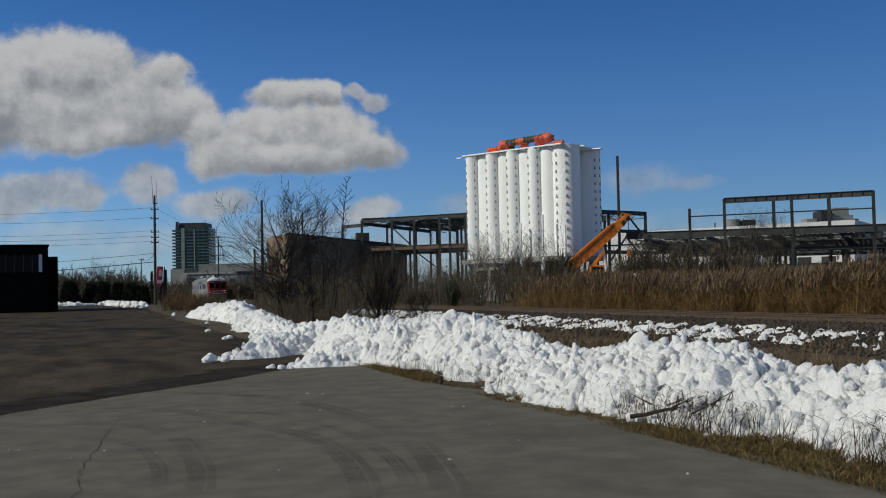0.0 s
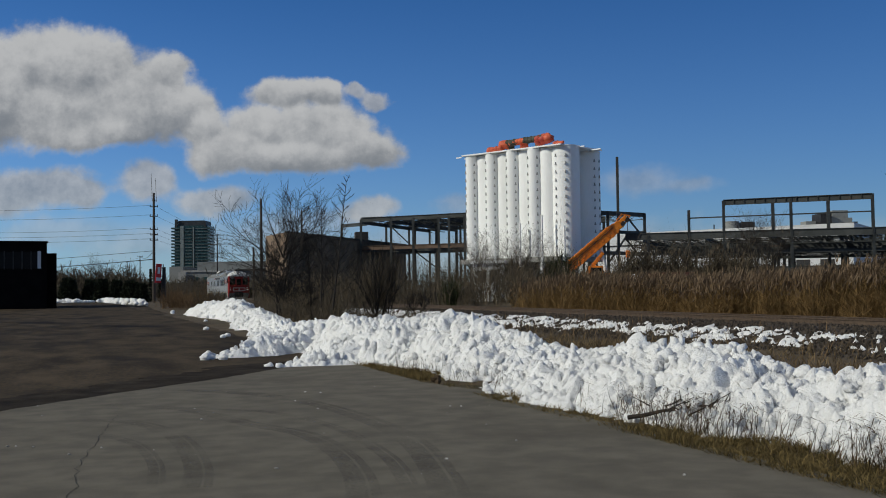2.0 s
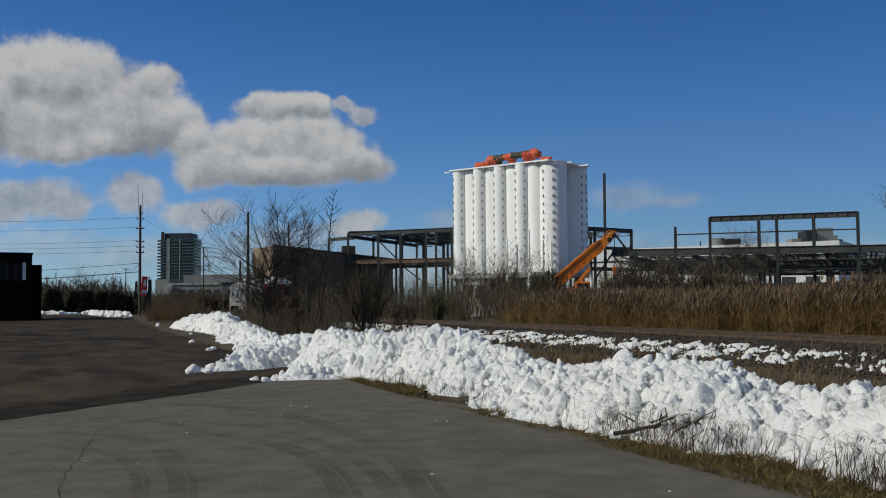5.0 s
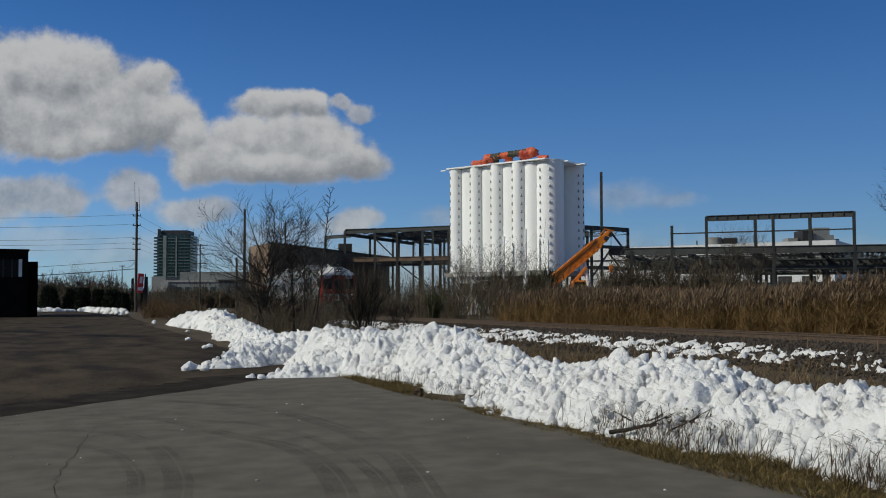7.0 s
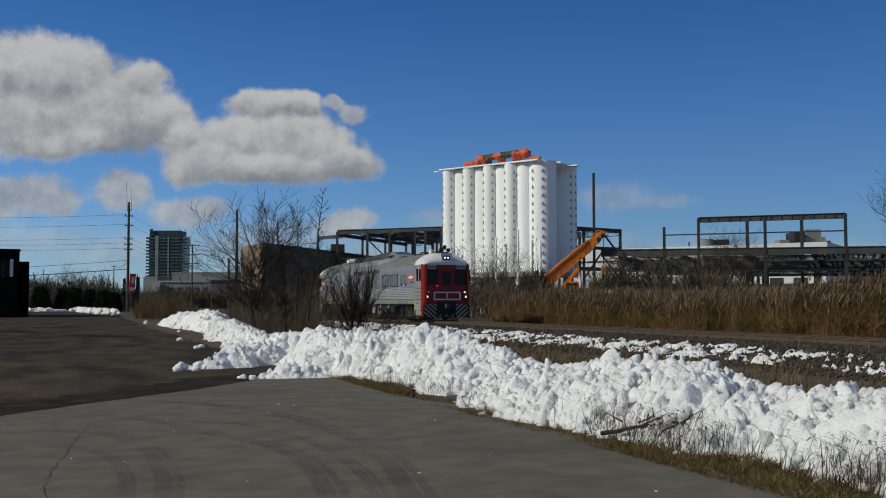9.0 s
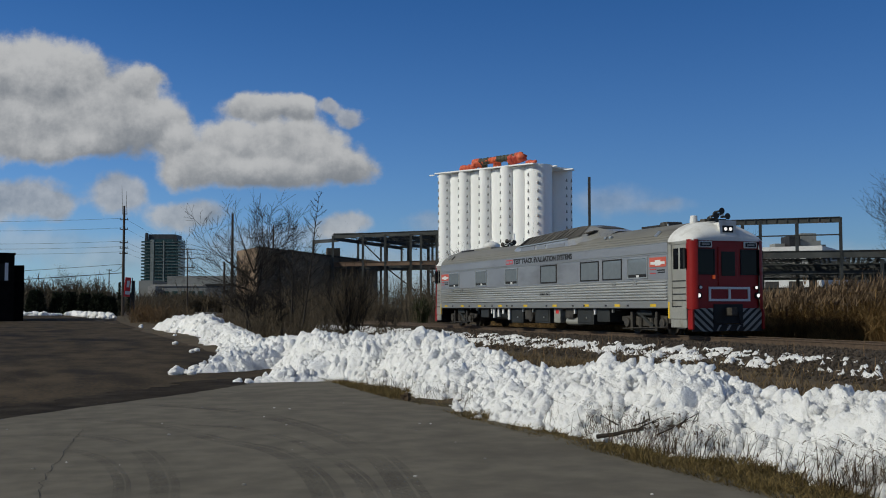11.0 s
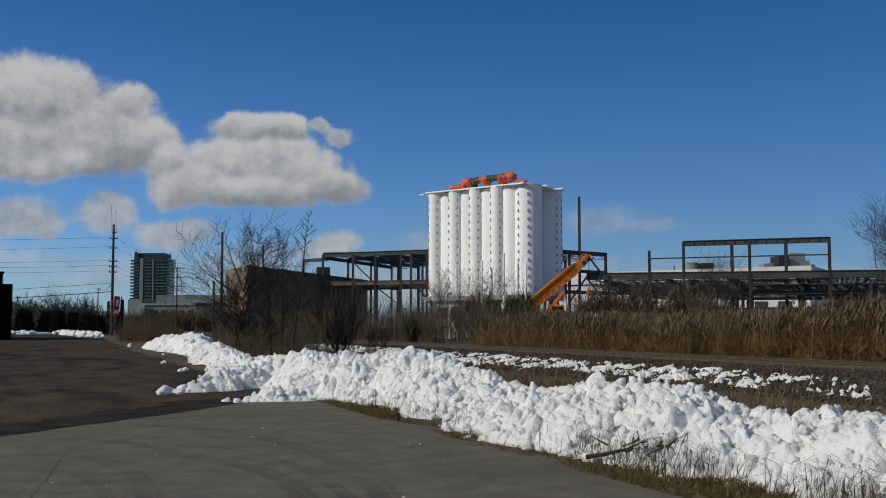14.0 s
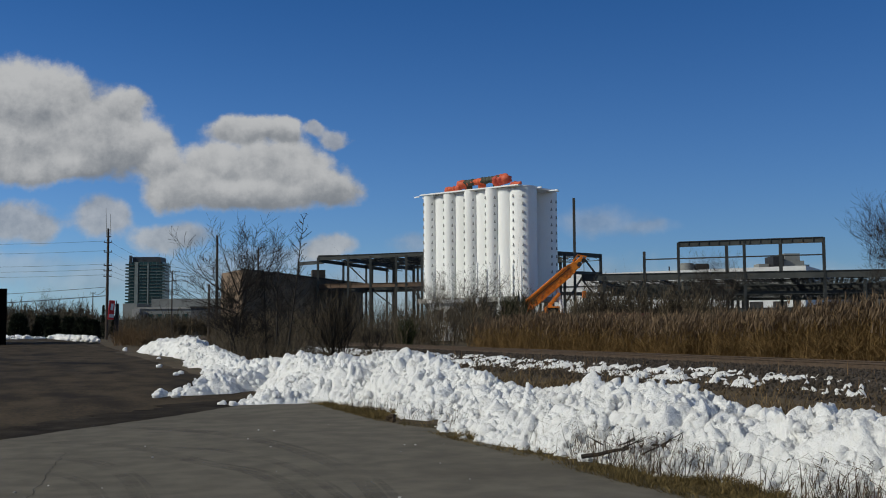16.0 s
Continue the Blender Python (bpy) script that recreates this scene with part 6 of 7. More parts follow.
def blades(base, tip, width, rng):
    """Narrow one-piece blades from base to tip."""
    k = len(base)
    a = rng.rand(k) * 2 * np.pi
    across = np.stack([np.cos(a), np.sin(a), np.zeros(k)], 1) * (width / 2)[:, None]
    return np.stack([base - across, base + across, tip], 1).reshape(-1, 3), np.arange(3 * k).reshape(-1, 3)


def merge(*parts_):
    V, F, k = [], [], 0
    for v, f in parts_:
        V.append(v), F.append(f + k)
        k += len(v)
    return np.concatenate(V), np.concatenate(F)


def land(s, u):
    z = ground_level(s, u)
    bed = np.interp(s, [15.6, 18.4, 26.2, 29.2], [-0.1, 0.36, 0.36, -0.1])
    return np.maximum(z, bed)


def make_reeds():
    rng = np.random.RandomState(17)
    bands = [(27.6, 31.5, 34000, -24, 74), (31.5, 38, 17000, -26, 76), (38, 60, 10000, -30, 95)]
    stalks, plumes = [], []
    for s0, s1, k, u0, u1 in bands:
        s, u = s0 + (s1 - s0) * rng.rand(k), u0 + (u1 - u0) * rng.rand(k)
        keep = (rng.rand(k) < 0.35 + 1.0 * smooth_noise(s, u, 3.0, 41)) & (s - 27.6 - np.clip((u - 55) * 0.15, 0, 2.5) > 0.9 * smooth_noise(u, u * 0 + 3, 1.5, 42)) & ((u < 66) | (rng.rand(k) < 0.4))
        s, u = s[keep], u[keep]
        k = len(s)
        tall = 0.72 + 0.75 * smooth_noise(s, u, 5.0, 43) + 0.45 * smooth_noise(s, u, 1.3, 44) + 0.75 * rng.rand(k) ** 1.3 - 0.35 * (rng.rand(k) < 0.3) + np.clip((s - 28) * 0.01, 0, 0.12) - 0.16 * np.clip((24 - u) / 20, 0, 1)
        base = np.stack([s, u, land(s, u) - 0.05], 1)
        lean = np.stack([0.22 * rng.randn(k) + 0.05, 0.22 * rng.randn(k) - 0.12, np.ones(k)], 1)
        tip = base + lean * tall[:, None]
        stalks.append(ribbons(base, tip, np.full(k, 0.014), rng, 0.02))
        for q in range(7 if s0 < 30 else 3):
            h = 0.25 + 0.6 * rng.rand(k) if q < 3 else 0.05 + 0.4 * rng.rand(k)
            b = base + (tip - base) * h[:, None]
            t = b + np.stack([0.32 * rng.randn(k), 0.32 * rng.randn(k), 0.18 + 0.25 * rng.rand(k)], 1)
            stalks.append(blades(b, t, np.full(k, 0.026 if q < 3 else 0.034), rng))
        has = rng.rand(k) < 0.7
        p = tip[has]
        for _ in range(3):
            t = p + np.stack([0.09 * rng.randn(len(p)) + 0.04, 0.09 * rng.randn(len(p)) - 0.06, 0.16 + 0.14 * rng.rand(len(p))], 1)
            plumes.append(blades(p - np.array([0, 0, 0.08]), t + np.array([0, 0, 0.04]), 0.035 + 0.05 * rng.rand(len(p)), rng))
    tagged(part("reeds", soup_mesh("reeds", *merge(*stalks)), REED, m=TRACK), "dense stand of dry golden reeds beyond the track", "reeds", kind="stuff")
    tagged(part("reed_plumes", soup_mesh("reed_plumes", *merge(*plumes)), PLUME, m=TRACK), "feathery brown plumes over the dry reeds", "reeds", kind="stuff")


def make_shrubs(name, spots, material, label, category, seed, stems=9, shoots=7, fine=4, thick=0.016, m=TRACK):
    """Bare shrubs whose curved stems divide twice: spots of (x, y, z, height, reach)."""
    rng = np.random.RandomState(seed)
    spots = np.array(spots, float)
    b = np.repeat(np.arange(len(spots)), stems)
    k = len(b)
    x, y, z, h, r = spots[b].T
    a, open_ = rng.rand(k) * 2 * np.pi, rng.rand(k) ** 0.6
    aim = np.stack([r * open_ * np.cos(a), r * open_ * np.sin(a), h * (1.05 - 0.55 * open_ * open_) * (0.75 + 0.3 * rng.rand(k))], 1)
    foot = np.stack([x + 0.12 * r * rng.randn(k), y + 0.12 * r * rng.randn(k), z], 1)
    bow = np.stack([np.zeros(k), np.zeros(k), 0.22 * h * open_], 1)
    pieces = []

    def limb(p, d, curve, width, cuts):
        """Curved lengths from p along d; gives back the spine."""
        ts = np.linspace(0, 1, cuts + 1)
        at = [p + d * t + curve * (4 * t * (1 - t)) + (rng.randn(*p.shape) * 0.035 * np.linalg.norm(d, axis=1)[:, None] if 0 < t < 1 else 0) for t in ts]
        for e, f, t in zip(at, at[1:], ts):
            pieces.append(straps(e, f, np.maximum(width * (1 - 0.6 * t), 0.006), rng))
        return at

    def fork(spine, size, count, width, spread, level):
        dirs = spine[-1] - spine[0]
        for _ in range(count):
            t = 0.22 + 0.76 * rng.rand(len(dirs))
            q = np.clip((t * (len(spine) - 1)).astype(int), 0, len(spine) - 2)
            stack = np.stack(spine, 0)
            i = np.arange(len(dirs))
            f = (t * (len(spine) - 1) - q)[:, None]
            p = stack[q, i] * (1 - f) + stack[q + 1, i] * f
            long = np.linalg.norm(dirs, axis=1)
            d = dirs / long[:, None] * 0.5 + rng.randn(len(dirs), 3) * spread * 1.25 + np.array([0, 0, 0.06])
            d *= (long * size * (0.5 + 0.8 * rng.rand(len(dirs))) * (1.15 - 0.6 * t))[:, None]
            if level:
                side = limb(p, d, np.array([0, 0, 0.06]) * np.linalg.norm(d, axis=1)[:, None], width, 2)
                fork(side, 0.5, fine, width * 0.8, 0.6, level - 1)
            else:
                pieces.append(blades(p, p + d, width, rng))
    spine = limb(foot, aim, bow, np.full(k, thick * 1.5), 4)
    fork(spine, 0.48, shoots, np.full(k, thick * 0.85), 0.5, 1)
    return tagged(part(name, soup_mesh(name, *merge(*pieces)), material, m=m), label, category, kind="stuff")


def bare_tree(name, at, height, label, seed, stems=1, lean=0.1, spread=0.55, depth=5, radius=0.11, material=None, first=0.25, fan=3, plan=()):
    """A leafless tree: a tapered trunk, limbs and many fine twigs."""
    rng = random.Random(seed)
    trunks, limb, twig = [], Geo(), Geo()

    def grow(p, d, length, r, level):
        steps = 3 if level < 3 else 2
        g = trunks[-1] if level == 0 else limb if level < 3 else twig
        for i in range(steps):
            d = (d + Vector((rng.gauss(0, 0.09), rng.gauss(0, 0.09), rng.gauss(0.03, 0.05)))).normalized()
            q = p + d * (length / steps)
            r1 = r * 0.84
            g.tube(p, q, r, r1, 7 if level == 0 else 5 if level < 3 else 3, caps=False)
            p, r = q, r1
            if level < depth and (level > 0 or i > 0 or first < 0.2):
                for _ in range(1 if level < 3 or rng.random() < 0.8 else 2):
                    turn = Vector((rng.gauss(0, 1), rng.gauss(0, 1), rng.gauss(0.15, 0.5))).normalized()
                    side = (d * (1 - spread) + turn * spread).normalized()
                    side.z = max(side.z, -0.1)
                    grow(p, side, length * rng.uniform(0.5, 0.78), max(r * rng.uniform(0.45, 0.65), 0.008), level + 1)
        if level < depth:
            for _ in range(fan - 1):
                turn = Vector((rng.gauss(0, 1), rng.gauss(0, 1), rng.gauss(0.5, 0.4))).normalized()
                grow(p, (d * (1 - spread * 0.8) + turn * spread * 0.8).normalized(), length * rng.uniform(0.6, 0.8), r * 0.75, level + 1)
    tree = thing(name, label, "tree", pose(*at), group="bare trees")
    for p, d, length, r, level in plan:
        if level == 0:
            trunks.append(Geo())
        grow(Vector(p), Vector(d).normalized(), length, r, level)
    for _ in range(0 if plan else stems):
        d = Vector((rng.gauss(0, lean), rng.gauss(0, lean), 1)).normalized()
        trunks.append(Geo())
        grow(Vector((rng.gauss(0, 0.12) * (stems > 1), rng.gauss(0, 0.12) * (stems > 1), -0.15)), d, height * rng.uniform(0.36, 0.44), radius * rng.uniform(0.8, 1.0), 0)
    mat = material or BARK
    [part("trunk", t, mat, tree) for t in trunks], part("crown", limb, mat, tree), tagged(part("fine_growth", twig, mat, tree), kind="stuff")
    return tree


def leader_tree(at, height, lean, label, seed):
    """A slender tree: one straight leader with short rising side shoots."""
    rng = random.Random(seed)
    tree = thing("bare_tree", label, "tree", pose(*at), group="bare trees")
    steps, trunk, shoots, fine = 14, Geo(), Geo(), Geo()
    spine, p = [], Vector((0, 0, -0.15))
    for i in range(steps + 1):
        spine.append(p.copy())
        p = p + Vector((lean[0] + rng.gauss(0, 0.02), lean[1] + rng.gauss(0, 0.02), 1)) * (height / steps)
    radius = lambda t: 0.046 * (1 - t) + 0.009
    for i in range(steps):
        trunk.tube(spine[i], spine[i + 1], radius(i / steps), radius((i + 1) / steps), 7, caps=False)
    for i in range(4, steps):
        t = i / steps
        for _ in range(4):
            a = rng.uniform(0, 2 * math.pi)
            base = spine[i] + (spine[i + 1] - spine[i]) * rng.random()
            d = Vector((math.cos(a), math.sin(a), rng.uniform(0.5, 1.3))).normalized()
            long = (1.5 - 1.15 * t) * rng.uniform(0.4, 1.0)
            q = base
            for k in range(4):
                d = (d + Vector((rng.gauss(0, 0.12), rng.gauss(0, 0.12), 0.10))).normalized()
                e = q + d * long / 4
                shoots.tube(q, e, 0.017 - 0.0022 * k, 0.015 - 0.0022 * k, 4, caps=False)
                q = e
                if k:
                    for _ in range(2):
                        f = (d + Vector((rng.gauss(0, 0.6), rng.gauss(0, 0.6), rng.gauss(0.1, 0.4)))).normalized()
                        fine.tube(q, q + f * long * rng.uniform(0.2, 0.45), 0.010, 0.006, 3, caps=False)
    part("trunk", trunk, BARK, tree), part("crown", shoots, BARK, tree), tagged(part("fine_growth", fine, BARK, tree), kind="stuff")


def round_shrub(at, height, reach):
    """A bare shrub whose stems fan out into a rounded crown of fine growth."""
    rng = np.random.RandomState(29)
    shrub = thing("bare_shrub", "rounded many-stemmed bare shrub beside the track", "shrub", pose(*at))
    k = 26
    a, lift = rng.rand(k) * 2 * np.pi, 0.25 + 0.95 * rng.rand(k)
    foot = np.stack([0.12 * rng.randn(k), 0.12 * rng.randn(k), np.full(k, -0.1)], 1)
    tip = np.stack([reach * np.cos(a) * np.cos(lift), reach * np.sin(a) * np.cos(lift), 0.9 + (height - 0.9) * np.sin(lift)], 1)
    for f, t in zip(foot, tip):
        mid = (f + t) / 2 + np.array([0, 0, 0.12])
        part("stem", Geo().tube(f, mid, 0.024, 0.016, 5, caps=False).tube(mid, t, 0.016, 0.008, 5, caps=False), BARK, shrub)
    pieces = []
    for n_, size, w in ((12, 0.66, 0.026), (34, 0.44, 0.021)):
        b = np.repeat(np.arange(k), n_)
        t = 0.3 + 0.68 * rng.rand(len(b))
        p = foot[b] + (tip[b] - foot[b]) * t[:, None] + np.array([0, 0, 0.12]) * (1 - np.abs(2 * t - 1))[:, None]
        d = (tip[b] - foot[b]) / height + rng.randn(len(b), 3) * 0.55 + np.array([0, 0, 0.25])
        pieces.append(ribbons(p, p + d * size * (0.5 + 0.8 * rng.rand(len(b)))[:, None], np.full(len(b), w), rng, 0.06))
    tagged(part("fine_growth", soup_mesh("fine_growth", *merge(*pieces)), BARK, shrub), kind="stuff")


def scatter_spots(rng, k, s0, s1, u0, u1, h0, h1, r0, r1, base=None):
    res = []
    for _ in range(k):
        s, u = rng.uniform(s0, s1), rng.uniform(u0, u1)
        z = float(land(np.array([s]), np.array([u]))[0]) - 0.05 if base is None else base
        res.append((s, u, z, rng.uniform(h0, h1), rng.uniform(r0, r1)))
    return res


def make_plants():
    rng = random.Random(4)
    make_reeds()
    # thicket on the near side of the track, around the trees
    make_shrubs("brush", scatter_spots(rng, 30, 9.0, 14.0, 42, 64, 0.7, 1.7, 0.7, 1.5), BRUSH, "tangled bare brown bushes beside the track", "bushes", 61)
    make_shrubs("brush", scatter_spots(rng, 14, 9.3, 12.6, 46, 60, 1.4, 2.6, 1.0, 1.7), TWIG, "tall bare twiggy shrubs beside the track", "bushes", 62, 10, 8, 4, 0.019)
    make_shrubs("bush", [(-4.1, 49.0, -0.05, 2.8, 1.85)], BRUSH, "dense rounded bare bush beside the track", "bush", 83, 16, 14, 10, 0.015, m=Matrix.Identity(4))
    make_shrubs("brush", scatter_spots(rng, 26, 10.5, 14.6, 44, 64, 0.4, 1.0, 0.7, 1.3), BRUSH, "low matted brown scrub beside the track", "bushes", 79, 9, 6, 3)
    make_shrubs("brush", scatter_spots(rng, 40, 10.5, 15.5, 62, 110, 0.4, 1.1, 0.7, 1.4), BRUSH, "low brown scrub between the road and the track", "bushes", 81, 8, 6, 3, 0.022)
    # beyond the track, towards the building site
    make_shrubs("brush", scatter_spots(rng, 130, 27.5, 50, 62, 150, 1.0, 2.4, 0.8, 1.8), BRUSH, "brown winter scrub beyond the track", "bushes", 63, 8, 6, 3, 0.03)
    make_shrubs("brush", scatter_spots(rng, 60, 12, 17, 62, 150, 0.6, 2.0, 0.8, 1.8), BRUSH, "brown winter scrub along the far track", "bushes", 64, 8, 6, 3, 0.03)
    make_shrubs("brush", scatter_spots(rng, 110, 48, 100, 35, 120, 1.4, 2.6, 1.0, 2.2, 0.0), BRUSH, "brown scrub at the foot of the building site", "bushes", 65, 8, 6, 3, 0.04)
    make_shrubs("brush", [(x + rng.uniform(-3, 3), y + rng.uniform(-4, 4), 0, rng.uniform(1.4, 2.8), rng.uniform(1, 2)) for x in range(15, 60, 2) for y in (88, 97, 105)], BRUSH,
                 "dark winter scrub before the steel skeleton", "bushes", 66, 8, 6, 3, 0.04, m=Matrix.Identity(4))
    make_shrubs("brush", [(x + rng.uniform(-1, 1), 108 + rng.uniform(-2, 2) - (x - 19) * 0.2, 0, rng.uniform(3.2, 5.4) if x < 29 else rng.uniform(1.8, 3.0), rng.uniform(0.9, 1.7)) for x in list(range(15, 52)) + list(range(15, 30)) * 4], TWIG,
                "thin dark saplings before the steel skeleton", "bushes", 74, 13, 8, 3, 0.075, m=Matrix.Identity(4))
    make_shrubs("brush", scatter_spots(rng, 130, 28, 50, 84, 140, 2.2, 4.8, 1.0, 2.2), TWIG, "tall tangled bare saplings beyond the track", "bushes", 75, 8, 6, 3, 0.036)
    make_shrubs("brush", scatter_spots(rng, 40, 31, 46, 78, 130, 2.6, 4.6, 0.8, 1.5), BRUSH, "thin upright brown saplings beyond the track", "bushes", 76, 7, 5, 3, 0.036)
    make_shrubs("brush", [(x + rng.uniform(-1, 1), 103 + rng.uniform(-3, 3) - (x - 19) * 0.2, 0, rng.uniform(2.2, 4.2) if x < 30 else rng.uniform(1.6, 3.0), rng.uniform(0.9, 1.7)) for x in list(range(15, 50)) * 2], BRUSH,
                "dark tangled scrub before the steel skeleton", "bushes", 77, 10, 7, 3, 0.06, m=Matrix.Identity(4))
    # dark bushes by the silos
    make_shrubs("bush", [(5.2 + rng.gauss(0, 1.5), 119 + rng.gauss(0, 0.8), 0, rng.uniform(3.4, 5.0), rng.uniform(1.4, 2.2)) for _ in range(16)], TWIG, "large dark bare bush before the silos", "bush", 67, 12, 8, 5, 0.045, m=Matrix.Identity(4))
    make_shrubs("bush", [(9.2 + rng.gauss(0, 0.7), 118 + rng.gauss(0, 0.6), 0, rng.uniform(3.8, 5.0), rng.uniform(1.0, 1.6)) for _ in range(10)], EVERGREEN_LIT, "dark green shrub before the silos", "bush", 68, 16, 9, 5, 0.06, m=Matrix.Identity(4))
    make_shrubs("bush", [(-1.7 + rng.gauss(0, 0.4), 90 + rng.gauss(0, 0.4), 0, rng.uniform(1.6, 2.3), rng.uniform(0.5, 0.8)) for _ in range(5)], EVERGREEN_LIT, "small dark green shrub beyond the track", "bush", 69, 14, 8, 5, 0.04, m=Matrix.Identity(4))
    # shade hedges by the far road
    make_shrubs("hedge", [(x + rng.uniform(-2, 2), 250 + rng.uniform(-8, 8) - (x + 70) * 0.4, 0, rng.uniform(2.2, 3.6), rng.uniform(2.5, 4.5)) for x in range(-140, -62, 2) for _ in range(4)], TWIG, "dark bare tree line behind the far road", "tree line", 70, 10, 6, 4, 0.11, m=Matrix.Identity(4))
    make_shrubs("hedge", [(x + rng.uniform(-4, 4), 330 + rng.uniform(-8, 8), 0, rng.uniform(6, 8.5) * (1.0 if x < -104 else 0.62), rng.uniform(4, 7)) for x in range(-175, -75, 2) for _ in range(3)], TWIG, "distant bare woodland on a low rise", "tree line", 71, 12, 7, 3, 0.34, m=Matrix.Identity(4))
    make_shrubs("hedge", [(x + rng.uniform(-3, 3), 290 + rng.uniform(-6, 6), 0, rng.uniform(2.8, 5.0), rng.uniform(2.5, 4.5)) for x in range(-78, -20, 2) for _ in range(4)], BRUSH, "brown bushes before the low warehouses", "tree line", 72, 11, 6, 3, 0.20, m=Matrix.Identity(4))
    make_shrubs("brush", [(y * rng.uniform(-0.195, -0.10), y, 0, rng.uniform(1.8, 3.6), rng.uniform(1.2, 2.2)) for y in range(80, 132, 2) for _ in range(3)], BRUSH, "brown scrub at the foot of the brick building", "bushes", 82, 9, 6, 3, 0.035, m=Matrix.Identity(4))
    make_shrubs("brush", [(-31.2 + rng.uniform(-2.2, 2.4), 113 + rng.uniform(-5, 5), 0, rng.uniform(0.8, 2.0), rng.uniform(0.8, 1.5)) for _ in range(30)], BRUSH_GOLD, "tawny dry brush at the road bend", "bushes", 73, 10, 7, 4, 0.03, m=Matrix.Identity(4))
    for x, y, h, r in ((-84.5, 222, 5.2, 3.2), (-80.5, 224, 4.6, 2.6), (-74.5, 214, 4.7, 2.3), (-71.2, 213, 4.4, 2.2), (-67.6, 210, 4.2, 2.4), (-65.0, 209, 3.6, 1.8)):
        rng2 = np.random.RandomState(int(h * 100 + r * 10))
        k = 3600
        t = rng2.rand(k)
        a = rng2.rand(k) * 2 * np.pi
        rad = r * np.sqrt(np.clip(1 - (t * 1.05 - 0.2) ** 2, 0.05, 1)) * (0.5 + 0.5 * rng2.rand(k)) * (1 - 0.35 * t)
        base = np.stack([rad * 0.7 * np.cos(a), rad * 0.7 * np.sin(a), t * h * 0.9], 1)
        tip = base + np.stack([0.5 * np.cos(a) + 0.25 * rng2.randn(k), 0.5 * np.sin(a) + 0.25 * rng2.randn(k), 0.15 + 0.35 * rng2.randn(k)], 1)
        shrub = thing("evergreen_shrub", "dark rounded evergreen shrub by the road", "shrub", pose(x, y, 0), "evergreens by the far road")
        part("trunk", Geo().tube((0, 0, -0.1), (0, 0, h * 0.7), 0.16, 0.05, 8), BARK, shrub)
        part("crown", soup_mesh("crown", *ribbons(base, tip, np.full(k, 0.24), rng2, 0.1)), EVERGREEN, shrub)
    # bare trees
    bare_tree("bare_tree", (-8.9, 50.0, -0.35), 6.2, "spreading dark bare tree with arching limbs", 12, depth=6, spread=0.46, fan=2, plan=[
        ((0.0, 0, -0.15), (0.02, 0, 1), 1.9, 0.085, 0), ((-0.2, 0.1, -0.15), (-0.12, 0.05, 1), 1.4, 0.05, 0), ((0.25, 0, -0.15), (0.16, -0.1, 1), 1.2, 0.04, 0),
        ((0.03, 0, 1.75), (0.02, 0, 1), 1.9, 0.062, 2), ((0.05, 0, 3.6), (0.85, 0.05, 0.55), 1.7, 0.050, 2), ((0.05, 0, 3.6), (0.25, 0, 1), 1.35, 0.046, 2), ((0.05, 0, 3.5), (-0.30, 0.1, 0.95), 1.35, 0.046, 2), ((0.05, 0, 3.3), (0.5, -0.2, 0.8), 1.1, 0.028, 2), ((0.05, 0, 3.5), (0.08, 0.1, 1), 1.30, 0.042, 2), ((0.05, 0, 3.2), (0.45, 0.1, 0.9), 1.65, 0.040, 2), ((0.04, 0, 2.9), (0.7, 0.2, 0.7), 1.3, 0.030, 2),
        ((0.03, 0, 3.1), (-0.75, 0, 0.55), 1.7, 0.042, 2), ((0.0, 0, 2.6), (-0.95, -0.1, 0.30), 1.7, 0.038, 2), ((0.0, 0, 2.2), (-0.75, 0.3, 0.5), 1.4, 0.034, 2), ((0.0, 0, 2.4), (0.6, -0.4, 0.6), 1.1, 0.022, 2), ((0.0, 0, 2.9), (-0.5, -0.3, 0.8), 1.2, 0.026, 2)])
    leader_tree((-6.75, 47.5, -0.05), 5.5, (0.01, 0.0), "slender straight bare tree beside the track", 5)
    leader_tree((-6.3, 47.0, -0.05), 6.6, (0.125, 0.0), "slender leaning bare tree beside the track", 9)
    leader_tree((-7.6, 50.5, -0.05), 4.6, (-0.05, 0.02), "slender young bare tree in the trackside brush", 13)
    bare_tree("bare_tree", (-7.3, 52.0, -0.05), 4.6, "young bare tree in the trackside brush", 23, 2, 0.15, 0.5, 4, 0.045)
    round_shrub((-4.25, 49.0, -0.05), 3.2, 1.75)
    bare_tree("bare_tree", (-2.6, 52.0, -0.05), 1.9, "low bare shrub beside the track", 33, 4, 0.3, 0.5, 3, 0.03)
    bare_tree("bare_tree", (0.8, 119.0, 0.0), 7.4, "pale bare tree before the silos", 41, 3, 0.14, 0.45, 4, 0.07, BARK_PALE)
    bare_tree("bare_tree", (4.6, 117.0, 0.0), 8.2, "dark bare tree before the silos", 43, 3, 0.16, 0.5, 4, 0.075)
    bare_tree("bare_tree", (27.6, 104.0, 0.0), 8.2, "thin bare tree before the steel skeleton", 47, 3, 0.12, 0.45, 4, 0.10)
    bare_tree("bare_tree", (33.0, 75.0, 0.0), 9.0, "tall bare tree beside the building site", 53, 2, 0.1, 0.5, 5, 0.13)
    # a row of bare trees stands beside the road before its bend and shades it
    for k, (x, y, h) in enumerate(((-33, 24, 14), (-36, 32, 15), (-39, 41, 16), (-43, 51, 16), (-48, 62, 16))):
        bare_tree("bare_tree", (x, y, 0.0), h, "tall bare roadside tree with dense limbs", 80 + k, 2, 0.14, 0.55, 4, 0.22)
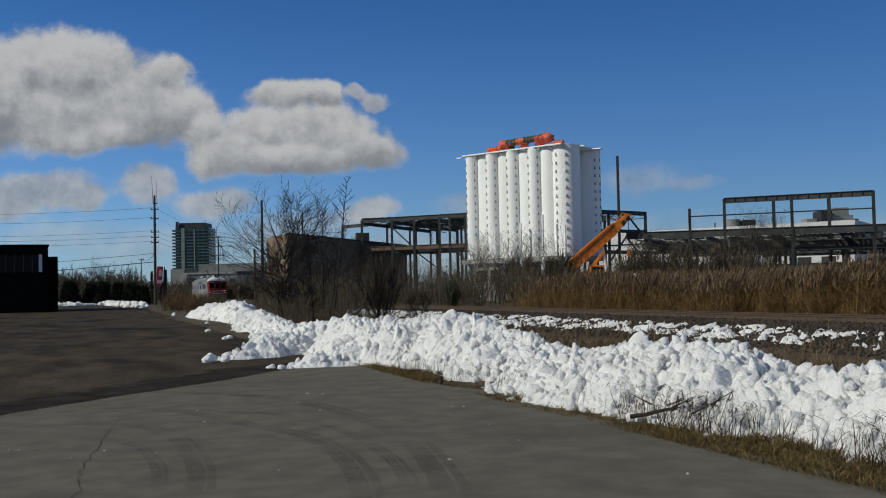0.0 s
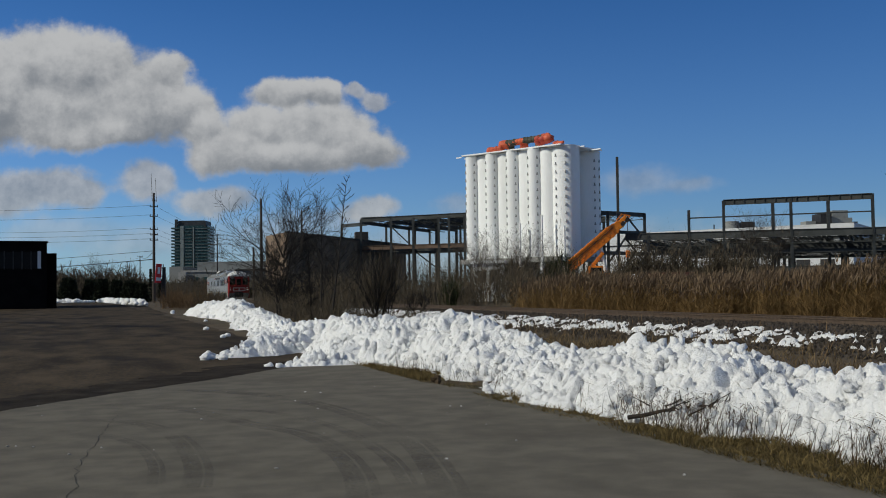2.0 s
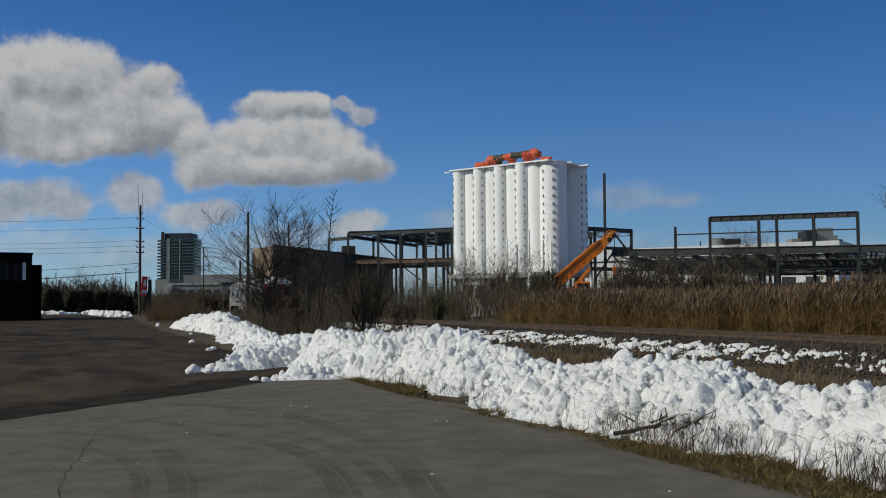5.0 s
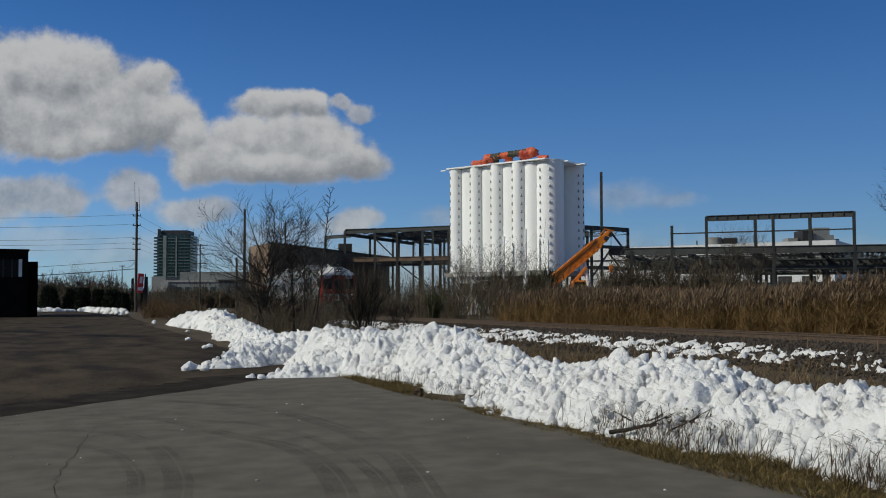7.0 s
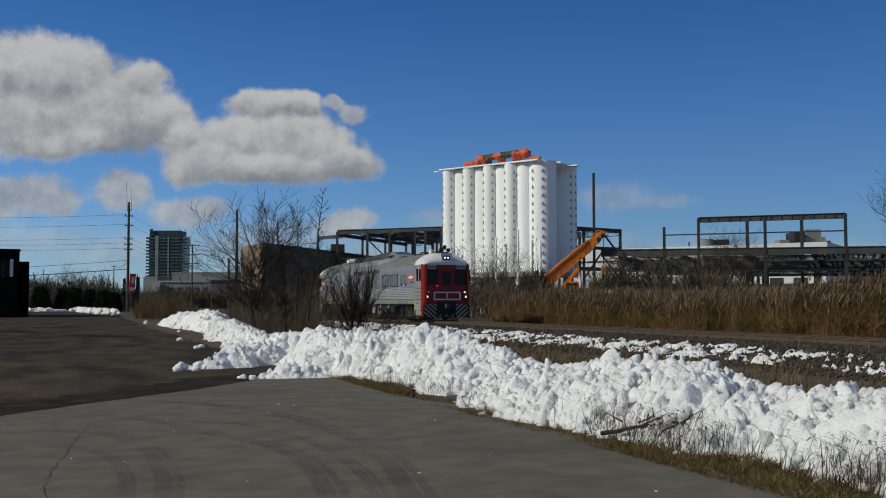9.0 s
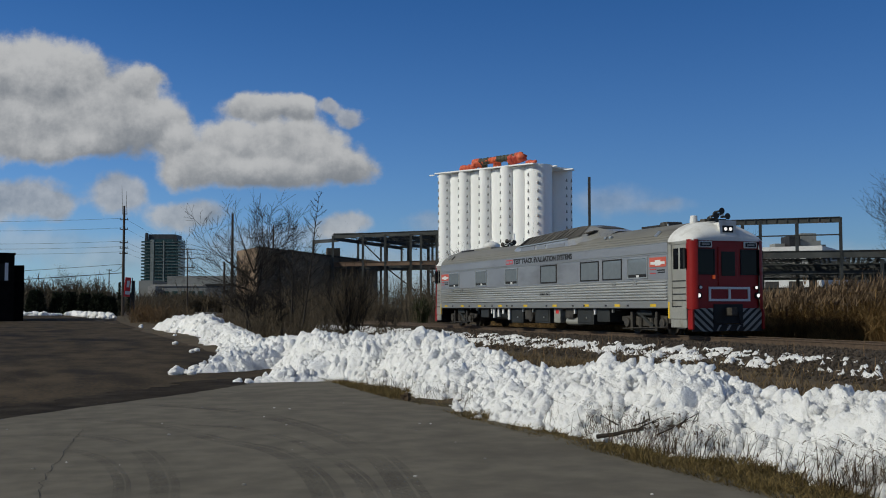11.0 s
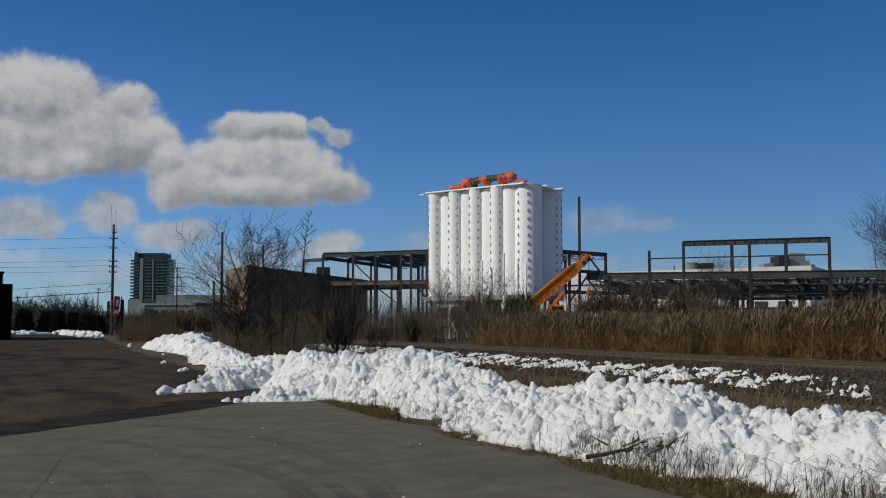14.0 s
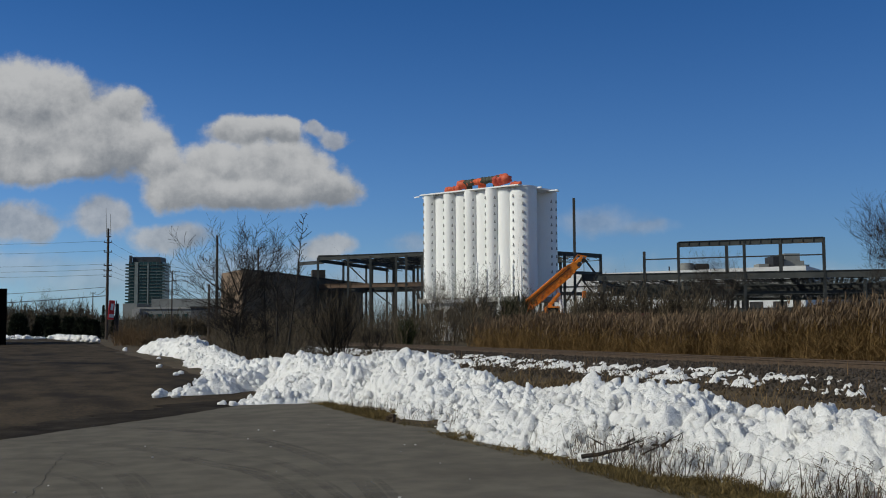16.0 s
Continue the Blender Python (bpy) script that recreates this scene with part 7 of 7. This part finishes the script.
    bare_tree("bare_tree", (-92.0, 262.0, 0.0), 9.5, "distant bare tree behind the road", 57, 1, 0.05, 0.5, 4, 0.16)
    bare_tree("bare_tree", (-104.0, 300.0, 0.0), 12.0, "distant bare tree behind the road", 59, 1, 0.05, 0.5, 4, 0.2)


BRUSH_GOLD = island("tawny_brush", (0.10, 0.06, 0.03), (0.22, 0.14, 0.07), 0.9)
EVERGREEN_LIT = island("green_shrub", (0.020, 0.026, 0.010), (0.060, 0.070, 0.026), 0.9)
make_plants()


def make_grass():
    """Dead grass of the verge and the ditch, and the tall dry weeds before the snow."""
    rng = np.random.RandomState(77)
    pieces = []
    k = 70000
    u = 2 + 20 * rng.rand(k) ** 0.9
    s = 5.52 + 1.1 * rng.rand(k) ** 1.3 + 0.35 * np.clip((u - 14) / 3, 0, 1) * rng.rand(k)
    keep = rng.rand(k) < 2.0 * smooth_noise(s * 0.6, u, 0.9, 78) - 0.34 + 0.35 * smooth_noise(s, u, 0.2, 84)
    s, u = s[keep], u[keep]
    k = len(s)
    h = (0.025 + 0.10 * rng.rand(k) ** 1.6) * (0.25 + 1.1 * smooth_noise(s, u, 0.30, 86))
    base = np.stack([s, u, np.full(k, 0.0)], 1)
    tip = base + np.stack([0.07 * rng.randn(k), 0.07 * rng.randn(k), h], 1)
    pieces.append(ribbons(base, tip, np.full(k, 0.009), rng, 0.12))
    tagged(part("verge_grass", soup_mesh("verge_grass", *merge(*pieces)), GRASS, m=TRACK), "short dead yellow grass at the asphalt edge", "grass", kind="stuff")
    pieces = []
    for u0, u1, s0, s1, k, tall in ((9.2, 12.6, 6.0, 6.6, 800, 0.34), (6.0, 9.0, 6.05, 6.7, 900, 0.36), (14.6, 20.4, 5.9, 6.9, 900, 0.30), (2.0, 6.0, 6.0, 6.8, 600, 0.36), (12.6, 14.6, 6.0, 6.5, 60, 0.22)):
        u, s = u0 + (u1 - u0) * rng.rand(k), s0 + (s1 - s0) * rng.rand(k)
        keep = rng.rand(k) < 1.7 * smooth_noise(s * 0.5, u, 0.55, 80) - 0.35
        s, u = s[keep], u[keep]
        k = len(s)
        h = tall * (0.35 + 0.9 * rng.rand(k))
        base = np.stack([s, u, np.full(k, 0.0)], 1)
        tip = base + np.stack([0.09 * rng.randn(k), 0.10 * rng.randn(k) - 0.06, h], 1)
        pieces.append(ribbons(base, tip, np.full(k, 0.008), rng, 0.05))
        droop = tip + np.stack([0.08 * rng.randn(k), 0.08 * rng.randn(k) - 0.08, -0.06 * rng.rand(k)], 1)
        pieces.append(ribbons(tip, droop, np.full(k, 0.011), rng, 0.06))
    tagged(part("dry_weeds", soup_mesh("dry_weeds", *merge(*pieces)), WEED, m=TRACK), "tall brown dry weeds before the snow bank", "weeds", kind="stuff")
    k = 42000
    u, s = -4 + 70 * rng.rand(k) ** 1.2, 9.0 + 8.0 * rng.rand(k)
    keep = rng.rand(k) < 0.3 + smooth_noise(s, u, 1.4, 79)
    s, u = s[keep], u[keep]
    k = len(s)
    base = np.stack([s, u, land(s, u) - 0.04], 1)
    tip = base + np.stack([0.12 * rng.randn(k), 0.12 * rng.randn(k), 0.08 + 0.22 * rng.rand(k) ** 2], 1)
    tagged(part("ditch_grass", soup_mesh("ditch_grass", *ribbons(base, tip, np.full(k, 0.02), rng, 0.08)), GRASS_BROWN, m=TRACK), "matted brown grass in the ditch by the track", "grass", kind="stuff")
    # a few taller stems standing by the rails
    k = 240
    u, s = 8 + 40 * rng.rand(k), 15.0 + 3.4 * rng.rand(k)
    base = np.stack([s, u, land(s, u) - 0.03], 1)
    tip = base + np.stack([0.1 * rng.randn(k), 0.1 * rng.randn(k), 0.25 + 0.35 * rng.rand(k)], 1)
    tagged(part("track_weeds", soup_mesh("track_weeds", *ribbons(base, tip, np.full(k, 0.018), rng, 0.05)), BRUSH_GOLD, m=TRACK), "thin dry weeds standing by the rails", "weeds", kind="stuff")


GRASS_BROWN = island("brown_grass", (0.075, 0.052, 0.026), (0.22, 0.155, 0.080), 0.9)
make_grass()


def make_dead_branch():
    rng = random.Random(8)
    br = thing("dead_branch", "fallen dead branch lying on the snow bank", "branch", TRACK @ pose(6.20, 10.4, 0.13))
    g = Geo()
    p, r = Vector((-0.25, 0.5, -0.05)), 0.026
    for i in range(7):
        q = p + Vector((0.14, -0.13, 0.035 * (i < 4) + rng.uniform(-0.01, 0.02)))
        g.tube(p, q, r, r * 0.85, 8, caps=False)
        p, r = q, r * 0.85
    part("main_stem", g, BARK, br)
    for i in range(26):
        a = Vector((-0.15 + 0.9 * rng.random(), 0.4 - 0.8 * rng.random(), 0.04 + 0.1 * rng.random()))
        b = a + Vector((rng.gauss(0.1, 0.16), rng.gauss(-0.02, 0.2), rng.uniform(0.02, 0.16)))
        part("side_twig", Geo().tube(a, b, 0.010, 0.004, 4), BARK, br)
    leaf = thing("dry_leaf", "curled dead leaf on the grass edge", "leaf", TRACK @ pose(5.62, 16.7, 0.05))
    g = Geo()
    g.blob((0, 0, 0.05), 0.09, 3.0, 0.9, 5, 8, 0.7)
    part("blade", g, WEED, leaf)


make_dead_branch()


# ---------------------------------------------------------------- crane
def make_crane():
    cr = thing("mobile_crane", "orange mobile crane with raised telescopic boom", "crane")
    a, b = Vector((10.9, 122, 3.9)), Vector((16.7, 122, 8.75))
    d = (b - a).normalized()
    for name, t0, t1, w in (("boom_base", 0.0, 0.84, 1.30), ("boom_section", 0.80, 0.93, 1.12), ("boom_tip", 0.91, 1.0, 0.95)):
        part(name, Geo().beam(a + (b - a) * t0, a + (b - a) * t1, w * 0.8, w), ORANGE, cr, bevel=0.05)
    for i in range(7):
        p = a + (b - a) * (0.08 + i * 0.12)
        part("boom_rib", Geo().beam(p - d * 0.05, p + d * 0.05, 1.12, 1.40), ORANGE, cr)
    up = Vector((-d.z, 0, d.x))
    for side in (-1, 1):
        off = up * (0.56 * side) - Vector((0, 0.55, 0))
        part("boom_chord", Geo().beam(a + off, a + (b - a) * 0.9 + off * 0.95, 0.10, 0.16), ORANGE, cr)
    for i in range(14):
        p, q = a + (b - a) * (0.03 + i * 0.06), a + (b - a) * (0.03 + (i + 1) * 0.06)
        flip = 1 if i % 2 else -1
        part("boom_lacing", Geo().beam(p + up * 0.46 * flip - Vector((0, 0.57, 0)), q - up * 0.46 * flip - Vector((0, 0.57, 0)), 0.04, 0.08), ORANGE_DARK, cr)
    arm_a, arm_b = Vector((12.6, 121.2, 3.0)), Vector((14.7, 121.2, 5.5))
    arm = part("derrick_arm", Geo().beam(arm_a, arm_b, 0.28, 0.36), ORANGE, cr, bevel=0.05)
    for k in (0.2, 0.45, 0.7):
        part("arm_rib", Geo().beam(arm_a.lerp(arm_b, k), arm_a.lerp(arm_b, k + 0.05), 0.36, 0.46), ORANGE, arm)
    part("head_frame", Geo().beam(b + up * 0.55, b + d * 1.0 + up * 0.7, 0.3, 0.16).beam(b + d * 0.9 + up * 0.7, b + d * 1.5 - up * 0.1, 0.3, 0.14).beam(b - up * 0.5, b + d * 1.4 - up * 0.1, 0.2, 0.14), ORANGE, cr)
    part("boom_rail", Geo().beam(a + up * 0.2 - Vector((0, 0.56, 0)), b * 0.88 + a * 0.12 + up * 0.2 - Vector((0, 0.56, 0)), 0.06, 0.08), DARK_METAL, cr)
    head = part("boom_head", Geo().beam(b - d * 0.2 + up * 0.1, b + d * 1.1 + up * 0.15, 0.5, 0.5), ORANGE, cr, bevel=0.08)
    for k in (0.3, 0.95):
        c = b + d * k - up * 0.2
        part("sheave", Geo().tube(c - Vector((0, 0.3, 0)), c + Vector((0, 0.3, 0)), 0.26, 0.26, 16), DARK_METAL, head)
    tip = b + d * 1.0 - up * 0.2
    part("hoist_rope", Geo().tube(tip, tip - Vector((0, 0, 3.6)), 0.035, 0.035, 6), WIRE, cr)
    hook = part("hook_block", Geo().box(tip.x - 0.25, tip.x + 0.25, 121.8, 122.2, tip.z - 4.3, tip.z - 3.5), ORANGE, cr, bevel=0.06)
    part("hook", Geo().tube(tip - Vector((0, 0, 4.3)), tip - Vector((0.1, 0, 4.8)), 0.07, 0.05, 8), DARK_METAL, hook)
    part("lift_cylinder", Geo().tube((15.2, 122, 2.6), (14.4, 122, 6.7), 0.22, 0.22, 12).tube((14.4, 122, 6.4), (14.9, 122, 7.4), 0.14, 0.14, 12), CONCRETE_WHITE, cr)
    part("turntable", Geo().box(12.4, 15.4, 120.9, 123.1, 2.2, 3.2), ORANGE, cr, bevel=0.06)
    part("counterweight", Geo().box(9.6, 11.4, 120.9, 123.1, 2.4, 3.7), ORANGE, cr, bevel=0.06)
    cab = part("cab", Geo().box(13.0, 14.6, 120.5, 121.4, 2.2, 4.0), ORANGE, cr, bevel=0.08)
    part("cab_window", Geo().box(13.2, 14.4, 120.46, 120.52, 2.9, 3.8), CAB_GLASS, cab)
    part("carrier", Geo().box(8.5, 19.5, 120.8, 123.2, 1.0, 2.15), ORANGE, cr, bevel=0.06)
    for x in (9.6, 11.2, 16.6, 18.2):
        for y in (120.7, 123.3):
            w = part("wheel", Geo().tube((x, y - 0.2, 0.6), (x, y + 0.2, 0.6), 0.6, 0.6, 20), RUBBER, cr)
            part("rim", Geo().tube((x, y - 0.22, 0.6), (x, y + 0.22, 0.6), 0.3, 0.3, 14), GREY_PAINT, w)
    for x in (10.3, 17.4):
        part("outrigger", Geo().box(x - 0.2, x + 0.2, 118.6, 125.4, 0.7, 1.0).box(x - 0.3, x + 0.3, 118.5, 119.1, 0.0, 0.7), ORANGE, cr)


make_crane()


# ---------------------------------------------------------------- poles and cables
def utility_pole(x, y, h, label, arms=(), r=0.2, arm=1.1, group="utility poles"):
    p = thing("utility_pole", label, "utility pole", pose(x, y, 0), group)
    part("shaft", Geo().tube((0, 0, -0.2), (0, 0, h), r, r * 0.65, 12), WOOD_POLE, p)
    for z in arms:
        a = part("crossarm", Geo().box(-arm, arm, -0.08, 0.08, z - 0.08, z + 0.08), WOOD_POLE, p)
        for sx in (-arm + 0.1, arm - 0.1):
            part("insulator", Geo().tube((sx, 0, z + 0.08), (sx, 0, z + 0.36), 0.07, 0.05, 8), DARK_METAL, a)
    return p


def cable(p, q, sag, r=0.03, name="overhead_cable"):
    p, q = Vector(p), Vector(q)
    g = Geo()
    n = 24
    pts = [p + (q - p) * i / n - Vector((0, 0, 4 * sag * (i / n) * (1 - i / n))) for i in range(n + 1)]
    for e, f in zip(pts, pts[1:]):
        g.tube(e, f, r, r, 4, caps=False)
    tagged(part(name, g, WIRE), "thin dark overhead cable between poles", "cable", "overhead cables")


def make_poles():
    main = utility_pole(-59.85, 200, 20.5, "tall wooden utility pole with crossarms and two antennas", (17.9, 16.1, 13.6, 12.6, 11.6), 0.30, 0.75)
    for x in (-0.3, 0.5):
        part("antenna", Geo().tube((x, 0, 18.9), (x - 0.2, 0, 24.3 if x < 0 else 23.3), 0.06, 0.04, 6), GREY_PAINT, main)
    part("bracket", Geo().box(-0.3, 0.55, -0.05, 0.05, 18.9, 19.05), DARK_METAL, main)
    utility_pole(-62.23, 260, 15.9, "wooden utility pole with long crossarms", (15.6, 13.4, 11.2), 0.2, 1.8)
    utility_pole(-21.76, 110, 11.2, "dark wooden utility pole behind the bare trees", (), 0.17)
    utility_pole(-23.94, 150, 13.1, "dark wooden utility pole by the brick building", (), 0.17)
    utility_pole(-28.3, 138, 7.4, "short wooden pole by the brick building", (), 0.17)
    utility_pole(-103.1, 330, 13.3, "distant wooden utility pole", (13.0,), 0.2, 0.8)
    utility_pole(-128, 206, 20.5, "tall wooden utility pole with crossarms", (17.9, 16.1, 13.6, 12.6, 11.6), 0.30, 0.75)
    for z, dz in ((18.2, 0.5), (16.4, 0.5), (13.9, 0.6), (12.9, 0.7), (11.9, 0.8)):
        cable((-128, 206, z + dz + 0.6), (-59.85, 200, z), 0.9, 0.03)
        cable((-59.85, 200, z), (-62.23, 260, min(z * 0.86, 15.8)), 0.4, 0.018)
    cable((-103.1, 330, 13.2), (-59.85, 200, 9.6), 1.0, 0.05)
    cable((-128, 206, 6.6), (-59.85, 200, 9.6), 0.4, 0.05)
    cable((-128, 206, 5.2), (-59.85, 200, 8.0), 0.5, 0.09)
    for z in (15.8, 13.6, 11.4):
        cable((-62.23, 260, z), (-21.76, 300, z - 1), 0.8, 0.03)
    sign = thing("banner_sign", "red roadside banner sign with white mark", "sign", pose(-57.9, 195, 0, 0, 4, 25))
    part("post", Geo().tube((0.75, 0, 0), (0.75, 0, 7.0), 0.09, 0.09, 8), DARK_METAL, sign)
    panel = part("panel", Geo().box(-0.55, 0.5, -0.1, 0.1, 3.5, 7.0), SIGN_RED, sign, bevel=0.04)
    part("white_mark", Geo().box(-0.2, 0.25, -0.13, -0.1, 5.2, 6.4), PALE_PAINT, panel)
    part("white_mark", Geo().box(-0.4, 0.45, -0.13, -0.1, 3.9, 4.5), PALE_PAINT, panel)
    tree = tagged(part("sign_board", Geo().box(-57.0, -56.4, 195.5, 195.8, 0, 6.4), DARK_METAL, bevel=0.03), "dark narrow sign board beside the banner", "sign")
    for x, y, h in ((-62.0, 205, 6.2), (-60.4, 206, 5.4)):
        e = thing("slim_conifer", "slim dark conifer beside the sign", "tree", pose(x, y, 0), "slim conifers")
        rng2 = np.random.RandomState(int(h * 10))
        k = 260
        t = rng2.rand(k)
        a = rng2.rand(k) * 2 * np.pi
        base = np.stack([0.1 * np.cos(a), 0.1 * np.sin(a), t * h], 1)
        tip = base + np.stack([(0.75 * (1 - t) + 0.1) * np.cos(a), (0.75 * (1 - t) + 0.1) * np.sin(a), 0.2 + 0 * t], 1)
        part("trunk", Geo().tube((0, 0, -0.1), (0, 0, h * 0.9), 0.1, 0.03, 6), BARK, e)
        part("crown", soup_mesh("crown", *ribbons(base, tip, np.full(k, 0.3), rng2, 0.05)), EVERGREEN, e)


make_poles()


# ---------------------------------------------------------------- small things
def make_small():
    rng = random.Random(15)
    # far snow along the road bend
    g = Geo()
    for i in range(54):
        x = -94 + i * 0.95
        y = 204 - max(0, (x + 70)) * 2.4
        if -73.5 < x < -71.6:
            continue
        for _ in range(7):
            g.blob((x + rng.uniform(-0.6, 0.6), y + rng.uniform(-1.6, 1.6), rng.uniform(0.0, 0.5)), rng.uniform(0.18, 0.62), rng.random() * 50, 0.6, 6, 8, 0.75)
    tagged(part("snow_bank", g, SNOW, smooth=True), "low line of ploughed snow along the far road", "snow bank", "ploughed snow banks", "stuff")
    # snow crumbs at the roadside
    for s, u, r in ((2.9, 25.4, 0.16), (3.0, 25.6, 0.2), (3.3, 25.3, 0.14), (4.9, 37.6, 0.12), (5.2, 38.6, 0.14), (5.3, 46, 0.16), (6.6, 58, 0.10), (6.9, 60, 0.12), (7.2, 84, 0.16), (7.4, 87, 0.2), (7.8, 91, 0.2), (-12.3, 40, 0.22), (-12.1, 40.4, 0.15)):
        g = Geo()
        g.blob((0, 0, r * 0.3), r * 0.8, s * 7 + u, 0.4, 9, 12, 0.75)
        tagged(part("snow_lump", g, SNOW, smooth=True, m=TRACK @ pose(s, u, 0)), "small loose lump of snow on the road", "snow lump", "loose snow lumps")
    # chips on the asphalt
    g = Geo()
    for _ in range(70):
        x, y = rng.uniform(-4, 5.4), rng.uniform(5, 17)
        g.blob((x, y, 0.034), rng.uniform(0.006, 0.02), rng.random() * 50, 0.8, 3, 5, 0.5)
    tagged(part("grit", g, PALE_GRIT, m=TRACK), "scattered pale grit on the asphalt", "grit", kind="stuff")
    blk = thing("concrete_block", "grey concrete block beyond the snow", "concrete block", TRACK @ pose(15.4, 108, 0.0))
    part("block", Geo().box(-0.9, 0.9, -0.5, 0.5, -0.1, 0.95), CONCRETE, blk, bevel=0.06)
    part("cap", Geo().box(-0.95, 0.95, -0.55, 0.55, 0.951, 1.05), CONCRETE, blk, bevel=0.02)
    # brick pallets and a heap of pale rubble before the steel skeleton
    for k in range(4):
        x, y = 16.5 + k * 1.1, 99.5 - k * 0.2
        stack = thing("brick_pallet", "pallet of stacked red-brown bricks by the building site", "brick pallet", pose(x, y, 0), "brick pallets")
        part("pallet", Geo().box(-0.5, 0.5, -0.5, 0.5, 0.0, 0.14), TIE, stack)
        for j in range(3):
            part("brick_pack", Geo().box(-0.48, 0.48, -0.48, 0.48, 0.16 + j * 0.92, 1.04 + j * 0.92), BRICK_RED, stack, bevel=0.02)
    g = Geo()
    for _ in range(60):
        r = rng.uniform(0.15, 0.45)
        g.blob((14.9 + rng.gauss(0, 0.9), 101 + rng.gauss(0, 0.8), max(0.1, 2.5 - abs(rng.gauss(0, 1.2)))), r, rng.random() * 50, 0.9, 4, 6, 0.8)
    tagged(part("rubble_heap", g, CONCRETE_WHITE), "heap of pale broken rubble by the building site", "rubble", kind="stuff")
    # the crack in the asphalt
    g = Geo()
    pts = [(0.55, 14.2), (0.40, 13.3), (0.30, 12.4), (0.2, 11.4), (0.05, 10.2), (0.0, 8.9), (-0.12, 7.6), (-0.1, 6.4)]
    line = []
    for (x0, y0), (x1, y1) in zip(pts, pts[1:]):
        line += [(x0 + (x1 - x0) * i / 7 + rng.gauss(0, 0.014), y0 + (y1 - y0) * i / 7) for i in range(7)]
    for (x0, y0), (x1, y1) in zip(line, line[1:]):
        w = 0.0026
        g.face([(x0 - w, y0, 0.0335), (x0 + w, y0, 0.0335), (x1 + w, y1, 0.0335), (x1 - w, y1, 0.0335)][::-1])
    tagged(part("pavement_crack", g, TAR, m=TRACK), "thin dark crack across the asphalt", "crack", kind="structure")
    # tyre marks sweep round in arcs
    marks = (([(-5.67, 17.20), (-4.83, 17.00), (-3.30, 16.06), (-2.25, 14.75), (-1.28, 12.80), (-0.63, 10.87), (-0.28, 8.88), (-0.17, 7.70)], 0.30),
             ([(-5.09, 14.75), (-3.81, 14.04), (-2.54, 12.36), (-1.81, 11.48), (-1.29, 10.19), (-0.96, 8.88), (-0.79, 7.70)], 0.26),
             ([(-4.86, 12.91), (-4.24, 12.80), (-3.68, 12.25), (-3.03, 11.08), (-2.44, 9.45), (-2.17, 8.34)], 0.24),
             ([(-3.52, 14.04), (-2.53, 13.51), (-1.55, 12.00), (-0.82, 9.94), (-0.51, 8.36)], 0.16),
             ([(-3.98, 11.52), (-3.41, 10.79), (-2.87, 9.61), (-2.53, 8.49)], 0.14))
    for i, (pts, w) in enumerate(marks):
        pts = [Vector(p) for p in pts]
        line = []
        for k in range(len(pts) - 1):
            p0, p1, p2, p3 = pts[max(k - 1, 0)], pts[k], pts[k + 1], pts[min(k + 2, len(pts) - 1)]
            for q in range(10):
                t = q / 10
                line.append(0.5 * (2 * p1 + (p2 - p0) * t + (2 * p0 - 5 * p1 + 4 * p2 - p3) * t * t + (3 * p1 - p0 - 3 * p2 + p3) * t ** 3))
        g = Geo()
        for off, wide in ((-0.40, 0.13), (-0.08, 0.20), (0.36, 0.15)):
            for e, f in zip(line, line[1:]):
                d = (f - e).normalized()
                side = Vector((-d.y, d.x)) * w
                g.face([(q.x, q.y, 0.0325 + 0.002 * i) for q in (e + side * (off - wide), f + side * (off - wide), f + side * (off + wide), e + side * (off + wide))])
        tagged(part("tyre_mark", g, TYRE_MARK), "faint curved dark tyre mark on asphalt", "tyre mark", "tyre marks", "structure")


def tyre_material():
    m = bpy.data.materials.new("tyre_mark")
    m.use_nodes = True
    n = Nodes(m.node_tree)
    at = n.add("ShaderNodeTexCoord").outputs["Object"]
    f = n.math("MULTIPLY", n.smooth(n.noise(at, 0.7, 5.0, 0.6).outputs["Fac"], 0.3, 0.7), n.smooth(n.noise(at, 30.0, 4.0, 0.7).outputs["Fac"], 0.3, 0.7))
    s = n.add("ShaderNodeBsdfPrincipled", {"Base Color": (0.055, 0.048, 0.040, 1), "Roughness": 0.75})
    t = n.add("ShaderNodeBsdfTransparent")
    mix = n.add("ShaderNodeMixShader", {0: n.math("MULTIPLY", f, 0.42), 1: t.outputs[0], 2: s.outputs[0]})
    n.add("ShaderNodeOutputMaterial", {"Surface": mix.outputs[0]})
    return m


BRICK_RED = surf("stacked_red_brick", (0.10, 0.045, 0.035), (0.17, 0.075, 0.055), 2.0, 0.9, 0, 0.3, 12, stain=(0.08, 0.05, 0.04), spread=0.15)
TYRE_MARK = tyre_material()
TAR = surf("crack_dark", (0.02, 0.019, 0.018), (0.03, 0.028, 0.027), 3, 0.9, 0, 0.0, 20)
PALE_GRIT = island("pale_grit", (0.25, 0.24, 0.22), (0.6, 0.58, 0.55), 0.9)
make_small()


# ---------------------------------------------------------------- what moves
def railcar_way(t):
    return 180.47 - 12.639 * t - 0.0793 * t * t


def motions():
    walk(cam, [(t, carried_pose(*rest)) for t, *rest in VIEW])
    walk(railcar, [(k * 0.5, TRACK @ pose(MID, railcar_way(k * 0.5), RAIL_Z)) for k in range(33)])
    for axle, y in wheels:
        rows = []
        for k in range(481):
            t = k / 30
            rows.append((t, pose(0, y, 0.43, math.degrees((180.47 - railcar_way(t)) / 0.43))))
        walk(axle, rows)


motions()
